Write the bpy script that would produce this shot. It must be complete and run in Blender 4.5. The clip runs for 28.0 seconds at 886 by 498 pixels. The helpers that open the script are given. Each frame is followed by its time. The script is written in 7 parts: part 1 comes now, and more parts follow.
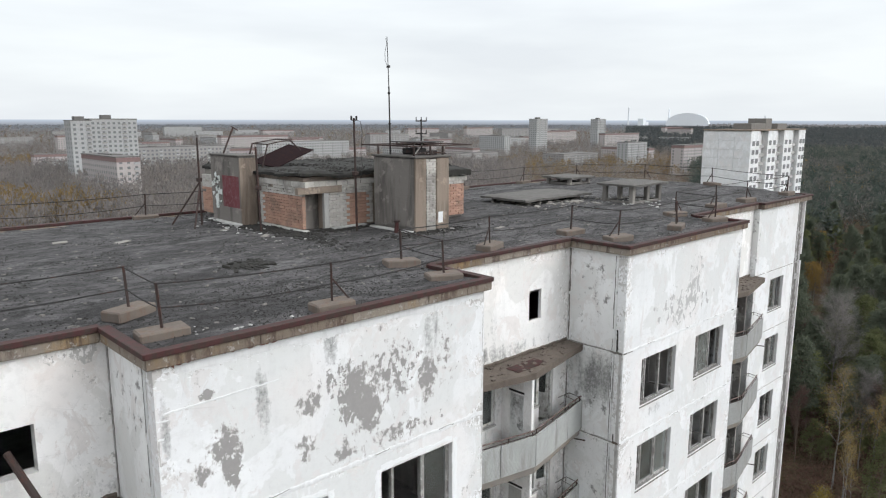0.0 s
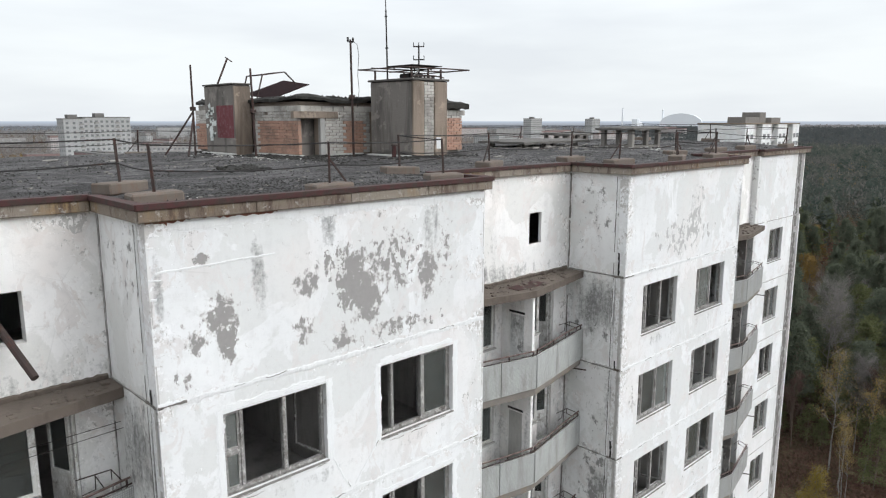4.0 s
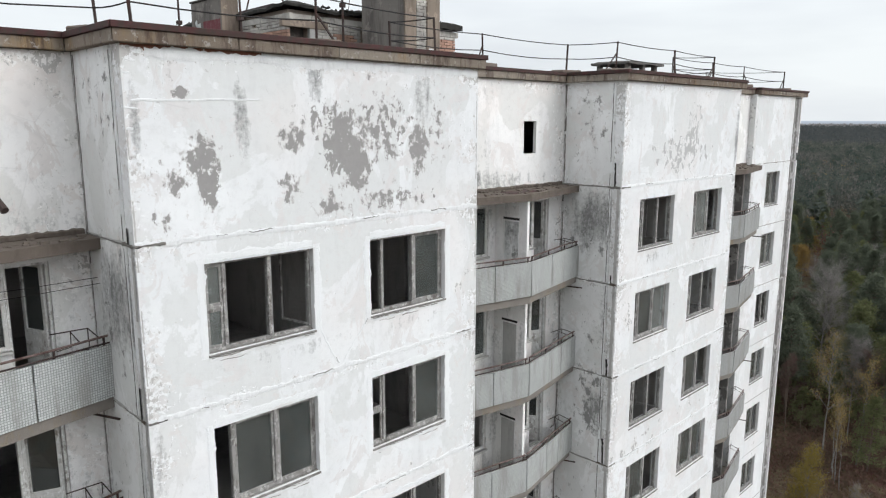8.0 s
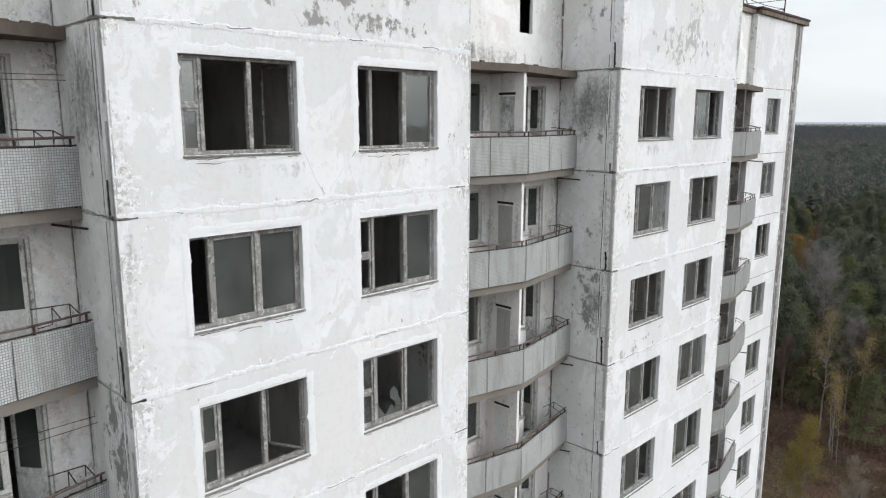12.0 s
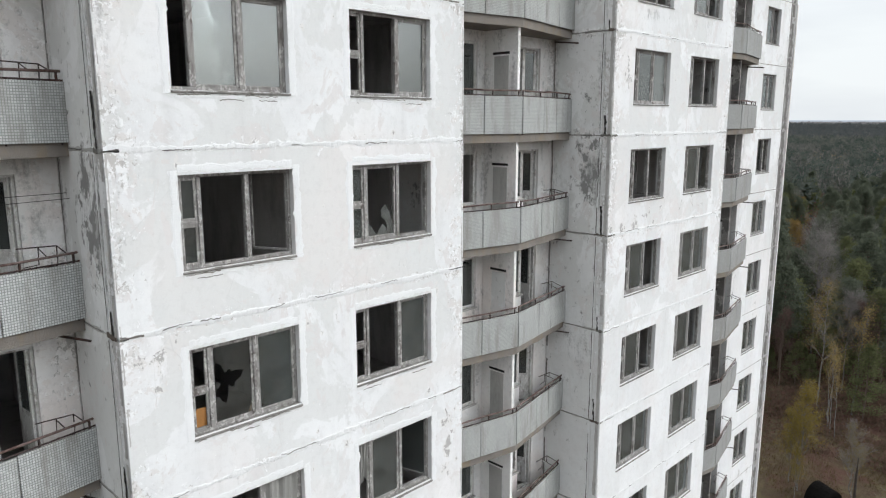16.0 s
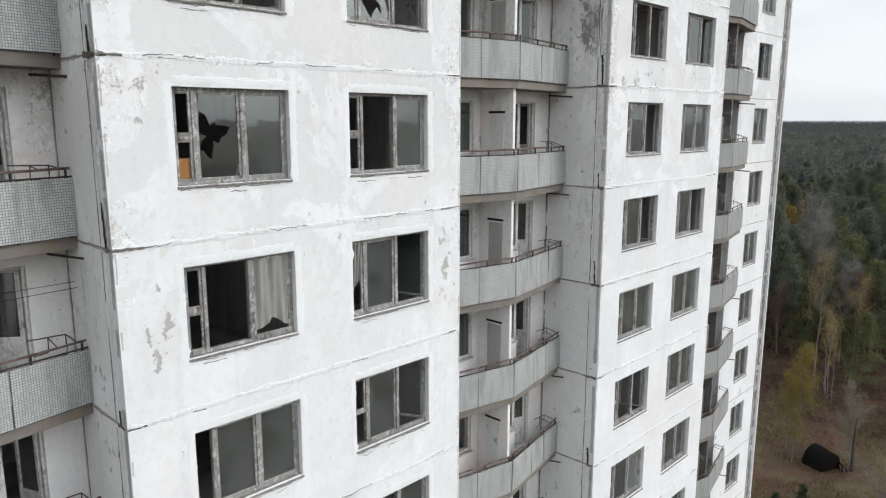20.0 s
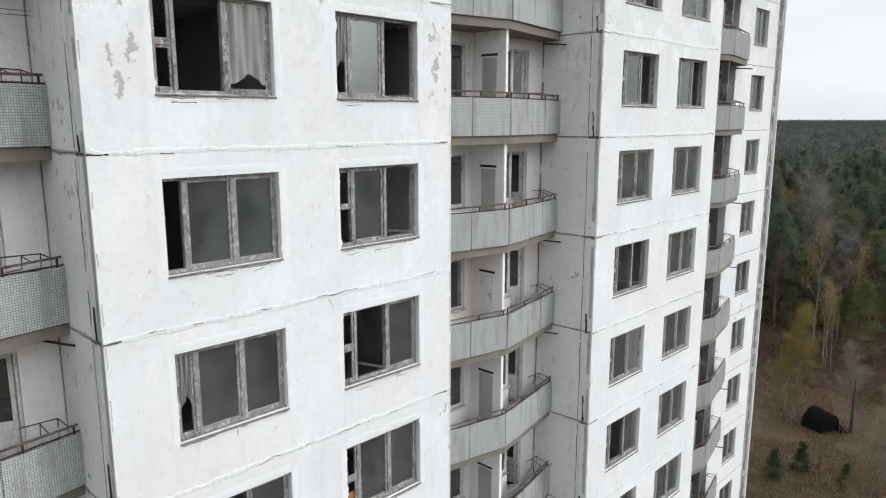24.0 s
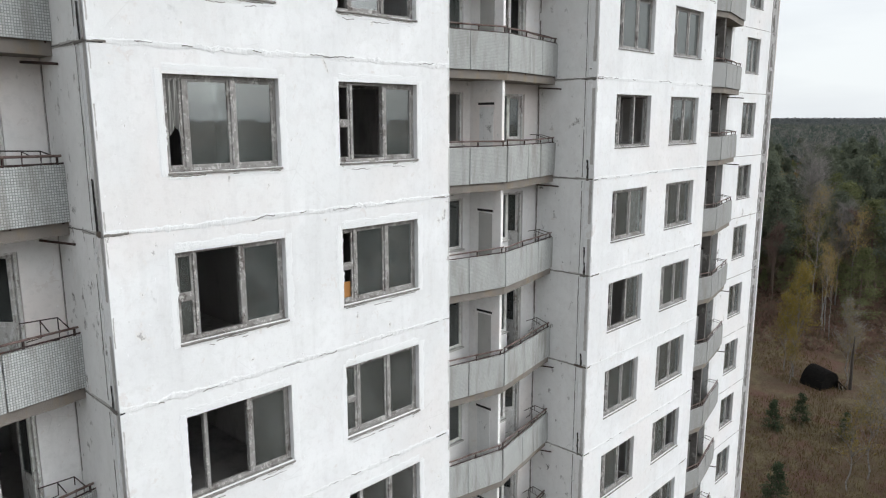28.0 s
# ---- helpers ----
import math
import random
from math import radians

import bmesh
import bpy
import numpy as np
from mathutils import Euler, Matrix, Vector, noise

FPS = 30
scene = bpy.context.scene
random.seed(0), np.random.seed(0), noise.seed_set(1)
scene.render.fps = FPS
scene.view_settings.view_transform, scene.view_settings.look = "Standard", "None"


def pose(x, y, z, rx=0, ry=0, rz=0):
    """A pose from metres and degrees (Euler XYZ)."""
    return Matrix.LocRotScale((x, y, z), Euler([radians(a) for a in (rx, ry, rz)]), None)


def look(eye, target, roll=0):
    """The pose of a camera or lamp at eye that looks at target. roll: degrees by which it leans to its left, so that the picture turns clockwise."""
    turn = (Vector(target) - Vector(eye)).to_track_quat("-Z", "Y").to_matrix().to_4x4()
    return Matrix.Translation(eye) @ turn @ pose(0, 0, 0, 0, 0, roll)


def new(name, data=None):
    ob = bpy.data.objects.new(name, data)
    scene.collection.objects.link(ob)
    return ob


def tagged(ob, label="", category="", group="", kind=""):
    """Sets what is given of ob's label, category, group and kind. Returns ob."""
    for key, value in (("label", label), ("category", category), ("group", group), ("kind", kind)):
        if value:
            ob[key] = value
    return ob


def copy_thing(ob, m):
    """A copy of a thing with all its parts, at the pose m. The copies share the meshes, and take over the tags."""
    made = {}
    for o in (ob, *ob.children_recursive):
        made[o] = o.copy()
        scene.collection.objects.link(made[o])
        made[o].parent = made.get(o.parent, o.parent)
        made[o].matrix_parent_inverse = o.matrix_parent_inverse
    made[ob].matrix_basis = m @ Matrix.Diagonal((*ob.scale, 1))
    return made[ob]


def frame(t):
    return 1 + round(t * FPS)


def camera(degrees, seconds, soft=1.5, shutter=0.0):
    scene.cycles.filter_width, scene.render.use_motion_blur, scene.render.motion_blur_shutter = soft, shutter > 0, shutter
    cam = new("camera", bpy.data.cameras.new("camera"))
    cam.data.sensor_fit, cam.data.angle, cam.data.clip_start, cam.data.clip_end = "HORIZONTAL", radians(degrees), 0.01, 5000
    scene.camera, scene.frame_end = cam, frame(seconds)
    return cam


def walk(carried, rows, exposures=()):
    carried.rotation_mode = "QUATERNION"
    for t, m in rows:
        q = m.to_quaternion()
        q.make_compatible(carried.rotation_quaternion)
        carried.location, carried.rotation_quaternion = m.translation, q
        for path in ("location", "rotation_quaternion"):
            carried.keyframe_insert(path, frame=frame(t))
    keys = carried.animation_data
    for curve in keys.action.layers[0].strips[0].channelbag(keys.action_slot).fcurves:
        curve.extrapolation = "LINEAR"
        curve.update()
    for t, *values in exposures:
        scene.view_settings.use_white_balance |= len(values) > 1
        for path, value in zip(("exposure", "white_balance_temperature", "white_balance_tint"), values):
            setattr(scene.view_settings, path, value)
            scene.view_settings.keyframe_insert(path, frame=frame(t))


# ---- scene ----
cam = camera(64.4, 28.0, soft=1.15)
PATH = [
    (0, (-3.771, -10.326, 51.271), (-2.415, -8.902, 50.909), 0.1),
    (0.5, (-3.785, -10.313, 51.028), (-2.427, -8.889, 50.667), 0.1),
    (1, (-3.795, -10.289, 50.758), (-2.435, -8.868, 50.395), 0.1),
    (1.5, (-3.817, -10.269, 50.499), (-2.456, -8.849, 50.139), 0.0),
    (2, (-3.861, -10.292, 50.211), (-2.499, -8.874, 49.85), 0.0),
    (2.5, (-3.881, -10.302, 49.915), (-2.517, -8.884, 49.555), 0.0),
    (4.5, (-3.91, -10.3, 48.741), (-2.541, -8.887, 48.381), -0.0),
    (5, (-3.923, -10.322, 48.439), (-2.553, -8.911, 48.077), 0.0),
    (5.5, (-3.903, -10.331, 48.122), (-2.531, -8.921, 47.762), 0.0),
    (6, (-3.87, -10.336, 47.813), (-2.497, -8.927, 47.451), 0.1),
    (6.5, (-3.849, -10.326, 47.539), (-2.475, -8.92, 47.176), 0.1),
    (7, (-3.836, -10.326, 47.193), (-2.46, -8.921, 46.831), 0.1),
    (7.5, (-3.839, -10.316, 46.9), (-2.462, -8.912, 46.536), 0.1),
    (8, (-3.847, -10.321, 46.538), (-2.468, -8.918, 46.176), 0.1),
    (8.5, (-3.852, -10.314, 46.202), (-2.472, -8.912, 45.838), 0.1),
    (9, (-3.831, -10.3, 45.785), (-2.45, -8.899, 45.424), 0.1),
    (9.5, (-3.807, -10.283, 45.421), (-2.426, -8.883, 45.058), 0.2),
    (10, (-3.76, -10.28, 45.002), (-2.377, -8.881, 44.64), 0.2),
    (10.5, (-3.745, -10.28, 44.615), (-2.362, -8.882, 44.252), 0.1),
    (11, (-3.734, -10.252, 44.203), (-2.349, -8.855, 43.841), 0.1),
    (11.5, (-3.706, -10.243, 43.761), (-2.319, -8.848, 43.402), 0.1),
    (13.5, (-3.639, -10.297, 42.084), (-2.249, -8.906, 41.722), 0.1),
    (14, (-3.641, -10.344, 41.637), (-2.25, -8.953, 41.276), 0.0),
    (14.5, (-3.635, -10.309, 41.161), (-2.242, -8.919, 40.802), 0.0),
    (15, (-3.613, -10.272, 40.641), (-2.219, -8.883, 40.279), 0.0),
    (15.5, (-3.632, -10.269, 40.123), (-2.237, -8.882, 39.762), 0.0),
    (16, (-3.653, -10.307, 39.626), (-2.258, -8.92, 39.264), 0.0),
    (16.5, (-3.666, -10.297, 39.121), (-2.27, -8.912, 38.758), 0.1),
    (17, (-3.684, -10.296, 38.608), (-2.286, -8.912, 38.247), 0.0),
    (17.5, (-3.68, -10.305, 38.086), (-2.28, -8.922, 37.726), -0.1),
    (18, (-3.671, -10.382, 37.57), (-2.271, -9.001, 37.209), 0.0),
    (18.5, (-3.674, -10.4, 37.095), (-2.273, -9.019, 36.732), 0.0),
    (19, (-3.701, -10.431, 36.587), (-2.299, -9.052, 36.226), -0.0),
    (19.5, (-3.732, -10.427, 36.044), (-2.328, -9.048, 35.683), -0.1),
    (20, (-3.759, -10.354, 35.558), (-2.355, -8.977, 35.197), -0.0),
    (20.5, (-3.734, -10.321, 35.027), (-2.329, -8.943, 34.667), -0.1),
    (21, (-3.706, -10.333, 34.507), (-2.299, -8.958, 34.145), 0.0),
    (21.5, (-3.683, -10.302, 34.014), (-2.276, -8.929, 33.649), 0.1),
    (23.5, (-3.567, -10.315, 31.961), (-2.157, -8.944, 31.597), 0.0),
    (24, (-3.573, -10.352, 31.429), (-2.162, -8.981, 31.066), -0.0),
    (24.5, (-3.559, -10.368, 30.951), (-2.147, -8.999, 30.587), -0.1),
    (25, (-3.589, -10.421, 30.401), (-2.176, -9.053, 30.038), -0.1),
    (25.5, (-3.608, -10.449, 29.885), (-2.194, -9.081, 29.522), -0.1),
    (26, (-3.684, -10.433, 29.314), (-2.269, -9.067, 28.951), -0.1),
    (26.5, (-3.739, -10.429, 28.807), (-2.323, -9.063, 28.444), -0.1),
    (27, (-3.794, -10.471, 28.206), (-2.378, -9.106, 27.842), -0.1),
    (27.5, (-3.84, -10.534, 27.704), (-2.425, -9.169, 27.338), -0.1),
    (28, (-3.842, -10.558, 27.121), (-2.426, -9.194, 26.757), -0.1),
]
walk(cam, [(t, look(eye, target, roll)) for t, eye, target, roll in PATH],
     exposures=((0.0, 0.04), (6.0, 0.01), (9.0, -0.02), (20.0, -0.02), (28.0, -0.01)))

# ---- light ----
world = bpy.data.worlds.new("overcast_sky")
scene.world = world
world.use_nodes = True
wn, wl = world.node_tree.nodes, world.node_tree.links
SUN_EL, SUN_AZ = 38.0, 150.0      # degrees; azimuth clockwise from +y
sky = wn.new("ShaderNodeTexSky")
sky.sky_type, sky.sun_disc = "NISHITA", False
sky.sun_elevation, sky.sun_rotation = radians(SUN_EL), radians(SUN_AZ)
sky.air_density, sky.dust_density = 1.0, 3.0
wtc = wn.new("ShaderNodeTexCoord")
wmap = wn.new("ShaderNodeMapping")
wmap.inputs["Scale"].default_value = (1.2, 1.2, 7.0)
wnoise = wn.new("ShaderNodeTexNoise")
wnoise.inputs["Scale"].default_value, wnoise.inputs["Detail"].default_value = 1.6, 5
wl.new(wtc.outputs["Generated"], wmap.inputs["Vector"])
wl.new(wmap.outputs["Vector"], wnoise.inputs["Vector"])
wramp = wn.new("ShaderNodeValToRGB")
wramp.color_ramp.elements[0].position, wramp.color_ramp.elements[0].color = 0.34, (8.5, 8.95, 9.4, 1)
wramp.color_ramp.elements[1].position, wramp.color_ramp.elements[1].color = 0.58, (9.9, 10.4, 10.65, 1)
wl.new(wnoise.outputs["Fac"], wramp.inputs["Fac"])
wmix = wn.new("ShaderNodeMixRGB")
wmix.inputs["Fac"].default_value = 0.9
wl.new(sky.outputs["Color"], wmix.inputs["Color1"])
wl.new(wramp.outputs["Color"], wmix.inputs["Color2"])
wsep = wn.new("ShaderNodeSeparateXYZ")
wl.new(wtc.outputs["Generated"], wsep.inputs["Vector"])
wrise = wn.new("ShaderNodeMapRange")     # an overcast sky is brightest overhead
wrise.inputs["From Min"].default_value, wrise.inputs["From Max"].default_value = 0.10, 1.0
wrise.inputs["To Min"].default_value, wrise.inputs["To Max"].default_value = 1.0, 1.8
wl.new(wsep.outputs["Z"], wrise.inputs["Value"])
wgain = wn.new("ShaderNodeVectorMath")
wgain.operation = "SCALE"
wl.new(wmix.outputs["Color"], wgain.inputs[0])
wl.new(wrise.outputs["Result"], wgain.inputs["Scale"])
GLOW_EL = 24.0                    # the cloud is thinnest, and brightest, round the veiled sun
gd = (math.sin(radians(SUN_AZ)) * math.cos(radians(GLOW_EL)), math.cos(radians(SUN_AZ)) * math.cos(radians(GLOW_EL)), math.sin(radians(GLOW_EL)))
wdot = wn.new("ShaderNodeVectorMath")
wdot.operation = "DOT_PRODUCT"
wl.new(wtc.outputs["Generated"], wdot.inputs[0])
wdot.inputs[1].default_value = gd
wglow = wn.new("ShaderNodeMapRange")
wglow.interpolation_type = "SMOOTHERSTEP"
wglow.inputs["From Min"].default_value, wglow.inputs["From Max"].default_value = 0.87, 1.0
wglow.inputs["To Min"].default_value, wglow.inputs["To Max"].default_value = 1.0, 3.9
wl.new(wdot.outputs["Value"], wglow.inputs["Value"])
wgain2 = wn.new("ShaderNodeVectorMath")
wgain2.operation = "SCALE"
wl.new(wgain.outputs["Vector"], wgain2.inputs[0])
wl.new(wglow.outputs["Result"], wgain2.inputs["Scale"])
wband = wn.new("ShaderNodeMapRange")     # hazy blue land between the horizon and the edge of the ground
wband.inputs["From Min"].default_value, wband.inputs["From Max"].default_value = -0.0085, -0.0005
wl.new(wsep.outputs["Z"], wband.inputs["Value"])
wland = wn.new("ShaderNodeValToRGB")
wland.color_ramp.elements[0].position, wland.color_ramp.elements[0].color = 0.0, (2.6, 2.75, 3.05, 1)
wland.color_ramp.elements[1].position, wland.color_ramp.elements[1].color = 0.9, (5.2, 5.9, 6.9, 1)
wl.new(wband.outputs["Result"], wland.inputs["Fac"])
wsky = wn.new("ShaderNodeMapRange")
wsky.inputs["From Min"].default_value, wsky.inputs["From Max"].default_value = -0.0014, -0.0004
wl.new(wsep.outputs["Z"], wsky.inputs["Value"])
wall_mix = wn.new("ShaderNodeMixRGB")
wl.new(wsky.outputs["Result"], wall_mix.inputs["Fac"])
wl.new(wland.outputs["Color"], wall_mix.inputs["Color1"])
wl.new(wgain2.outputs["Vector"], wall_mix.inputs["Color2"])
wl.new(wall_mix.outputs["Color"], wn["Background"].inputs["Color"])
wn["Background"].inputs["Strength"].default_value = 0.1

sun_data = bpy.data.lights.new("sun", "SUN")
sun_data.energy, sun_data.angle, sun_data.color = 0.5, radians(45), (0.97, 0.99, 1.0)
sun = new("sun", sun_data)
sd = Vector((math.sin(radians(SUN_AZ)) * math.cos(radians(SUN_EL)), math.cos(radians(SUN_AZ)) * math.cos(radians(SUN_EL)), math.sin(radians(SUN_EL))))
sun.matrix_world = look(sd * 100, (0, 0, 0))


# ---- materials ----
class Nodes:
    """A small builder for one material's node tree."""

    def __init__(self, name):
        self.m = bpy.data.materials.new(name)
        self.m.use_nodes = True
        self.n, self.l = self.m.node_tree.nodes, self.m.node_tree.links
        self.b = self.n["Principled BSDF"]
        self.geo = self.n.new("ShaderNodeNewGeometry")
        self.tex = self.n.new("ShaderNodeTexCoord")
        self.info = self.n.new("ShaderNodeObjectInfo")

    def put(self, socket, value):
        if isinstance(value, bpy.types.NodeSocket):
            self.l.new(value, socket)
        else:
            socket.default_value = value

    def pos(self, sx=1, sy=1, sz=1, local=False):
        mp = self.n.new("ShaderNodeMapping")
        self.l.new(self.tex.outputs["Object"] if local else self.geo.outputs["Position"], mp.inputs["Vector"])
        mp.inputs["Scale"].default_value = (sx, sy, sz)
        return mp.outputs["Vector"]

    def noise(self, scale, detail=4, rough=0.55, vec=None, dist=0.0):
        t = self.n.new("ShaderNodeTexNoise")
        t.inputs["Scale"].default_value, t.inputs["Detail"].default_value = scale, detail
        t.inputs["Roughness"].default_value, t.inputs["Distortion"].default_value = rough, dist
        self.l.new(vec if vec is not None else self.pos(), t.inputs["Vector"])
        return t.outputs["Fac"]

    def voro(self, scale, vec=None, feature="F1"):
        t = self.n.new("ShaderNodeTexVoronoi")
        t.feature = feature
        t.inputs["Scale"].default_value = scale
        self.l.new(vec if vec is not None else self.pos(), t.inputs["Vector"])
        return t.outputs["Distance"]

    def ramp(self, fac, *stops):
        r = self.n.new("ShaderNodeValToRGB")
        e = r.color_ramp.elements
        while len(e) < len(stops):
            e.new(0.5)
        for el, (p, c) in zip(e, stops):
            el.position = p
            el.color = (c, c, c, 1) if isinstance(c, (int, float)) else (*c, 1)
        self.l.new(fac, r.inputs["Fac"])
        return r.outputs["Color"]

    def mix(self, fac, a, b, kind="MIX"):
        x = self.n.new("ShaderNodeMixRGB")
        x.blend_type = kind
        self.put(x.inputs["Fac"], fac)
        for s, v in ((x.inputs["Color1"], a), (x.inputs["Color2"], b)):
            self.put(s, (*v, 1) if isinstance(v, tuple) and len(v) == 3 else v)
        return x.outputs["Color"]

    def math(self, op, a, b=0.0, clamp=False):
        x = self.n.new("ShaderNodeMath")
        x.operation, x.use_clamp = op, clamp
        self.put(x.inputs[0], a)
        self.put(x.inputs[1], b)
        return x.outputs[0]

    def bump(self, height, strength=0.4, dist=0.02):
        x = self.n.new("ShaderNodeBump")
        x.inputs["Strength"].default_value, x.inputs["Distance"].default_value = strength, dist
        self.l.new(height, x.inputs["Height"])
        self.l.new(x.outputs["Normal"], self.b.inputs["Normal"])

    def done(self, color, rough=0.85, metal=0.0):
        self.put(self.b.inputs["Base Color"], (*color, 1) if isinstance(color, tuple) else color)
        self.put(self.b.inputs["Roughness"], rough)
        self.b.inputs["Metallic"].default_value = metal
        self.b.inputs["Specular IOR Level"].default_value = 0.3
        return self.m


def paint_material(name, base, peel, patches=(), grey=(0.44, 0.43, 0.42), warm=0.4, fine=2.6, mould=(), edges=(0.0, 7.33, 13.15, 20.48)):
    """Weathered white paint on concrete. peel: share of flaked spots; patches: zones that flaked badly, each (axis, along, height, half width, half height, amount); mould: zones of black mould, in the same form."""
    k = Nodes(name)
    n1 = k.noise(0.55, 6, 0.62)
    streak = k.noise(1.0, 5, 0.62, k.pos(2.6, 2.6, 0.22))
    tone = lambda f, g=None, h=None: (base[0] * f, base[1] * (g or f), base[2] * (h or g or f))  # noqa: E731
    c = k.mix(k.ramp(n1, (0.40, 0.0), (0.62, 1.0)), tone(0.91), base)
    # old coats showing through with crisp edges
    sep = k.n.new("ShaderNodeSeparateXYZ")
    k.l.new(k.geo.outputs["Position"], sep.inputs["Vector"])
    aged = k.n.new("ShaderNodeMapRange")     # the lower storeys were painted later
    aged.inputs["From Min"].default_value, aged.inputs["From Max"].default_value = 30.5, 35.5
    aged.inputs["To Min"].default_value, aged.inputs["To Max"].default_value = 0.25, 1.0
    k.l.new(sep.outputs["Z"], aged.inputs["Value"])
    coat = k.math("MULTIPLY", k.ramp(k.noise(0.6, 9, 0.62, k.pos(1, 1, 0.8), 0.6), (0.485, 0.0), (0.505, 1.0)), aged.outputs["Result"])
    c = k.mix(k.math("MULTIPLY", coat, 0.9), c, tone(0.845, 0.845, 0.832))
    coat2 = k.ramp(k.noise(1.7, 9, 0.68, k.pos(1.0, 1.0, 0.7), 0.8), (0.56, 0.0), (0.58, 1.0))
    c = k.mix(k.math("MULTIPLY", k.math("MULTIPLY", coat2, 0.75), aged.outputs["Result"]), c, tone(0.85, 0.815, 0.80))
    c = k.mix(k.math("MULTIPLY", k.ramp(streak, (0.54, 0.0), (0.74, 1.0)), 0.35), c, tone(0.70, 0.69, 0.68))
    c = k.mix(k.math("MULTIPLY", k.ramp(k.noise(0.33, 3), (0.50, 0.0), (0.64, 1.0)), warm), c, tone(0.95, 0.89, 0.86))
    grime = k.ramp(k.noise(6.5, 7, 0.72), (0.38, 1.0), (0.50, 0.0))
    c = k.mix(k.math("MULTIPLY", grime, 0.13), c, (0.42, 0.41, 0.40))
    flake = k.noise(fine, 10, 0.68, k.pos(1.2, 1.2, 0.9), 0.12)
    level = k.math("ADD", flake, k.ramp(k.noise(0.35, 2), (0.45, 0.0), (0.7, 0.06)))

    def zone(axis, along, z, hw, hh, amount):
        dx = k.math("DIVIDE", k.math("SUBTRACT", sep.outputs[axis], along), hw)
        dz = k.math("DIVIDE", k.math("SUBTRACT", sep.outputs["Z"], z), hh)
        r2 = k.math("ADD", k.math("MULTIPLY", dx, dx), k.math("MULTIPLY", dz, dz))
        return k.math("MULTIPLY", k.math("SUBTRACT", 1.0, r2, True), amount)

    for q in patches:
        level = k.math("ADD", level, zone(*q))
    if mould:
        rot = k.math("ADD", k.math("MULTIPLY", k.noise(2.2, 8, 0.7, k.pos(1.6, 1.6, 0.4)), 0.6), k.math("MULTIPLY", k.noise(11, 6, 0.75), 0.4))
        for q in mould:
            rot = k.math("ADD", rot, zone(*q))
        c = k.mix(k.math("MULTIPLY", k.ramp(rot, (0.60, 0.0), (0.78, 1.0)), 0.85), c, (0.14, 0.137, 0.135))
    # the coat chips first along the panel joints and the bays' edges
    row = k.math("DIVIDE", k.math("SUBTRACT", sep.outputs["Z"], 44.70), 2.75)
    dz = k.math("MULTIPLY", k.math("ABSOLUTE", k.math("SUBTRACT", row, k.math("ROUND", row))), 2.75)
    dx = k.math("MAXIMUM", 9.0, 0.0)
    for e in edges:
        dx = k.math("MINIMUM", dx, k.math("ABSOLUTE", k.math("SUBTRACT", sep.outputs["X"], e)))
    near = k.math("ADD", k.ramp(dz, (0.0, 1.0), (0.28, 0.0)), k.ramp(dx, (0.0, 1.3), (0.75, 0.0)), False)
    spread = k.math("MULTIPLY", near, k.ramp(k.noise(1.4, 4, 0.6), (0.40, 0.0), (0.60, 1.0)))
    spread = k.math("MULTIPLY", spread, aged.outputs["Result"])
    under = k.ramp(k.math("ADD", k.noise(2.6, 8, 0.7, None, 0.5), k.math("MULTIPLY", spread, 0.16)), (0.635, 0.0), (0.65, 1.0))
    c = k.mix(k.math("MULTIPLY", under, 0.7), c, tone(0.84, 0.80, 0.775))
    lump = k.ramp(k.math("ADD", k.noise(9, 7, 0.7, None, 0.4), k.math("MULTIPLY", spread, 0.19)), (0.66, 0.0), (0.70, 1.0))
    c = k.mix(k.math("MULTIPLY", lump, 0.8), c, tone(1.06))
    chip = k.ramp(k.math("ADD", k.noise(12, 6, 0.68, k.pos(1.0, 1.0, 0.8), 0.3), k.math("MULTIPLY", spread, 0.165)), (0.705, 0.0), (0.72, 1.0))
    c = k.mix(k.math("MULTIPLY", chip, 0.85), c, k.mix(k.noise(5, 3), (0.36, 0.345, 0.33), (0.56, 0.54, 0.52)))
    halo = k.ramp(level, (peel - 0.045, 0.0), (peel - 0.038, 1.0))
    c = k.mix(k.math("MULTIPLY", halo, k.ramp(k.noise(1.3, 3), (0.42, 0.0), (0.5, 0.75))), c, tuple(min(0.8, g * 1.4) for g in grey))
    mask = k.ramp(level, (peel, 0.0), (peel + 0.012, 1.0))
    c = k.mix(mask, c, k.mix(k.noise(9, 5, 0.7), grey, tuple(g * 0.72 for g in grey)))
    crack = k.ramp(k.voro(0.8, k.pos(1, 1, 1.0), "DISTANCE_TO_EDGE"), (0.0, 1.0), (0.006, 0.0))
    crack = k.math("MULTIPLY", crack, k.ramp(k.noise(0.7, 3), (0.54, 0.0), (0.6, 1.0)))
    c = k.mix(k.math("MULTIPLY", crack, 0.16), c, (0.30, 0.29, 0.28))
    h = k.math("SUBTRACT", k.math("MULTIPLY", k.noise(22, 6, 0.7), 0.35), k.math("ADD", k.math("MULTIPLY", mask, 0.5), k.math("SUBTRACT", k.math("MULTIPLY", chip, 0.4), k.math("MULTIPLY", lump, 0.35))))
    k.bump(h, 0.7, 0.014)
    return k.done(c, 0.88)


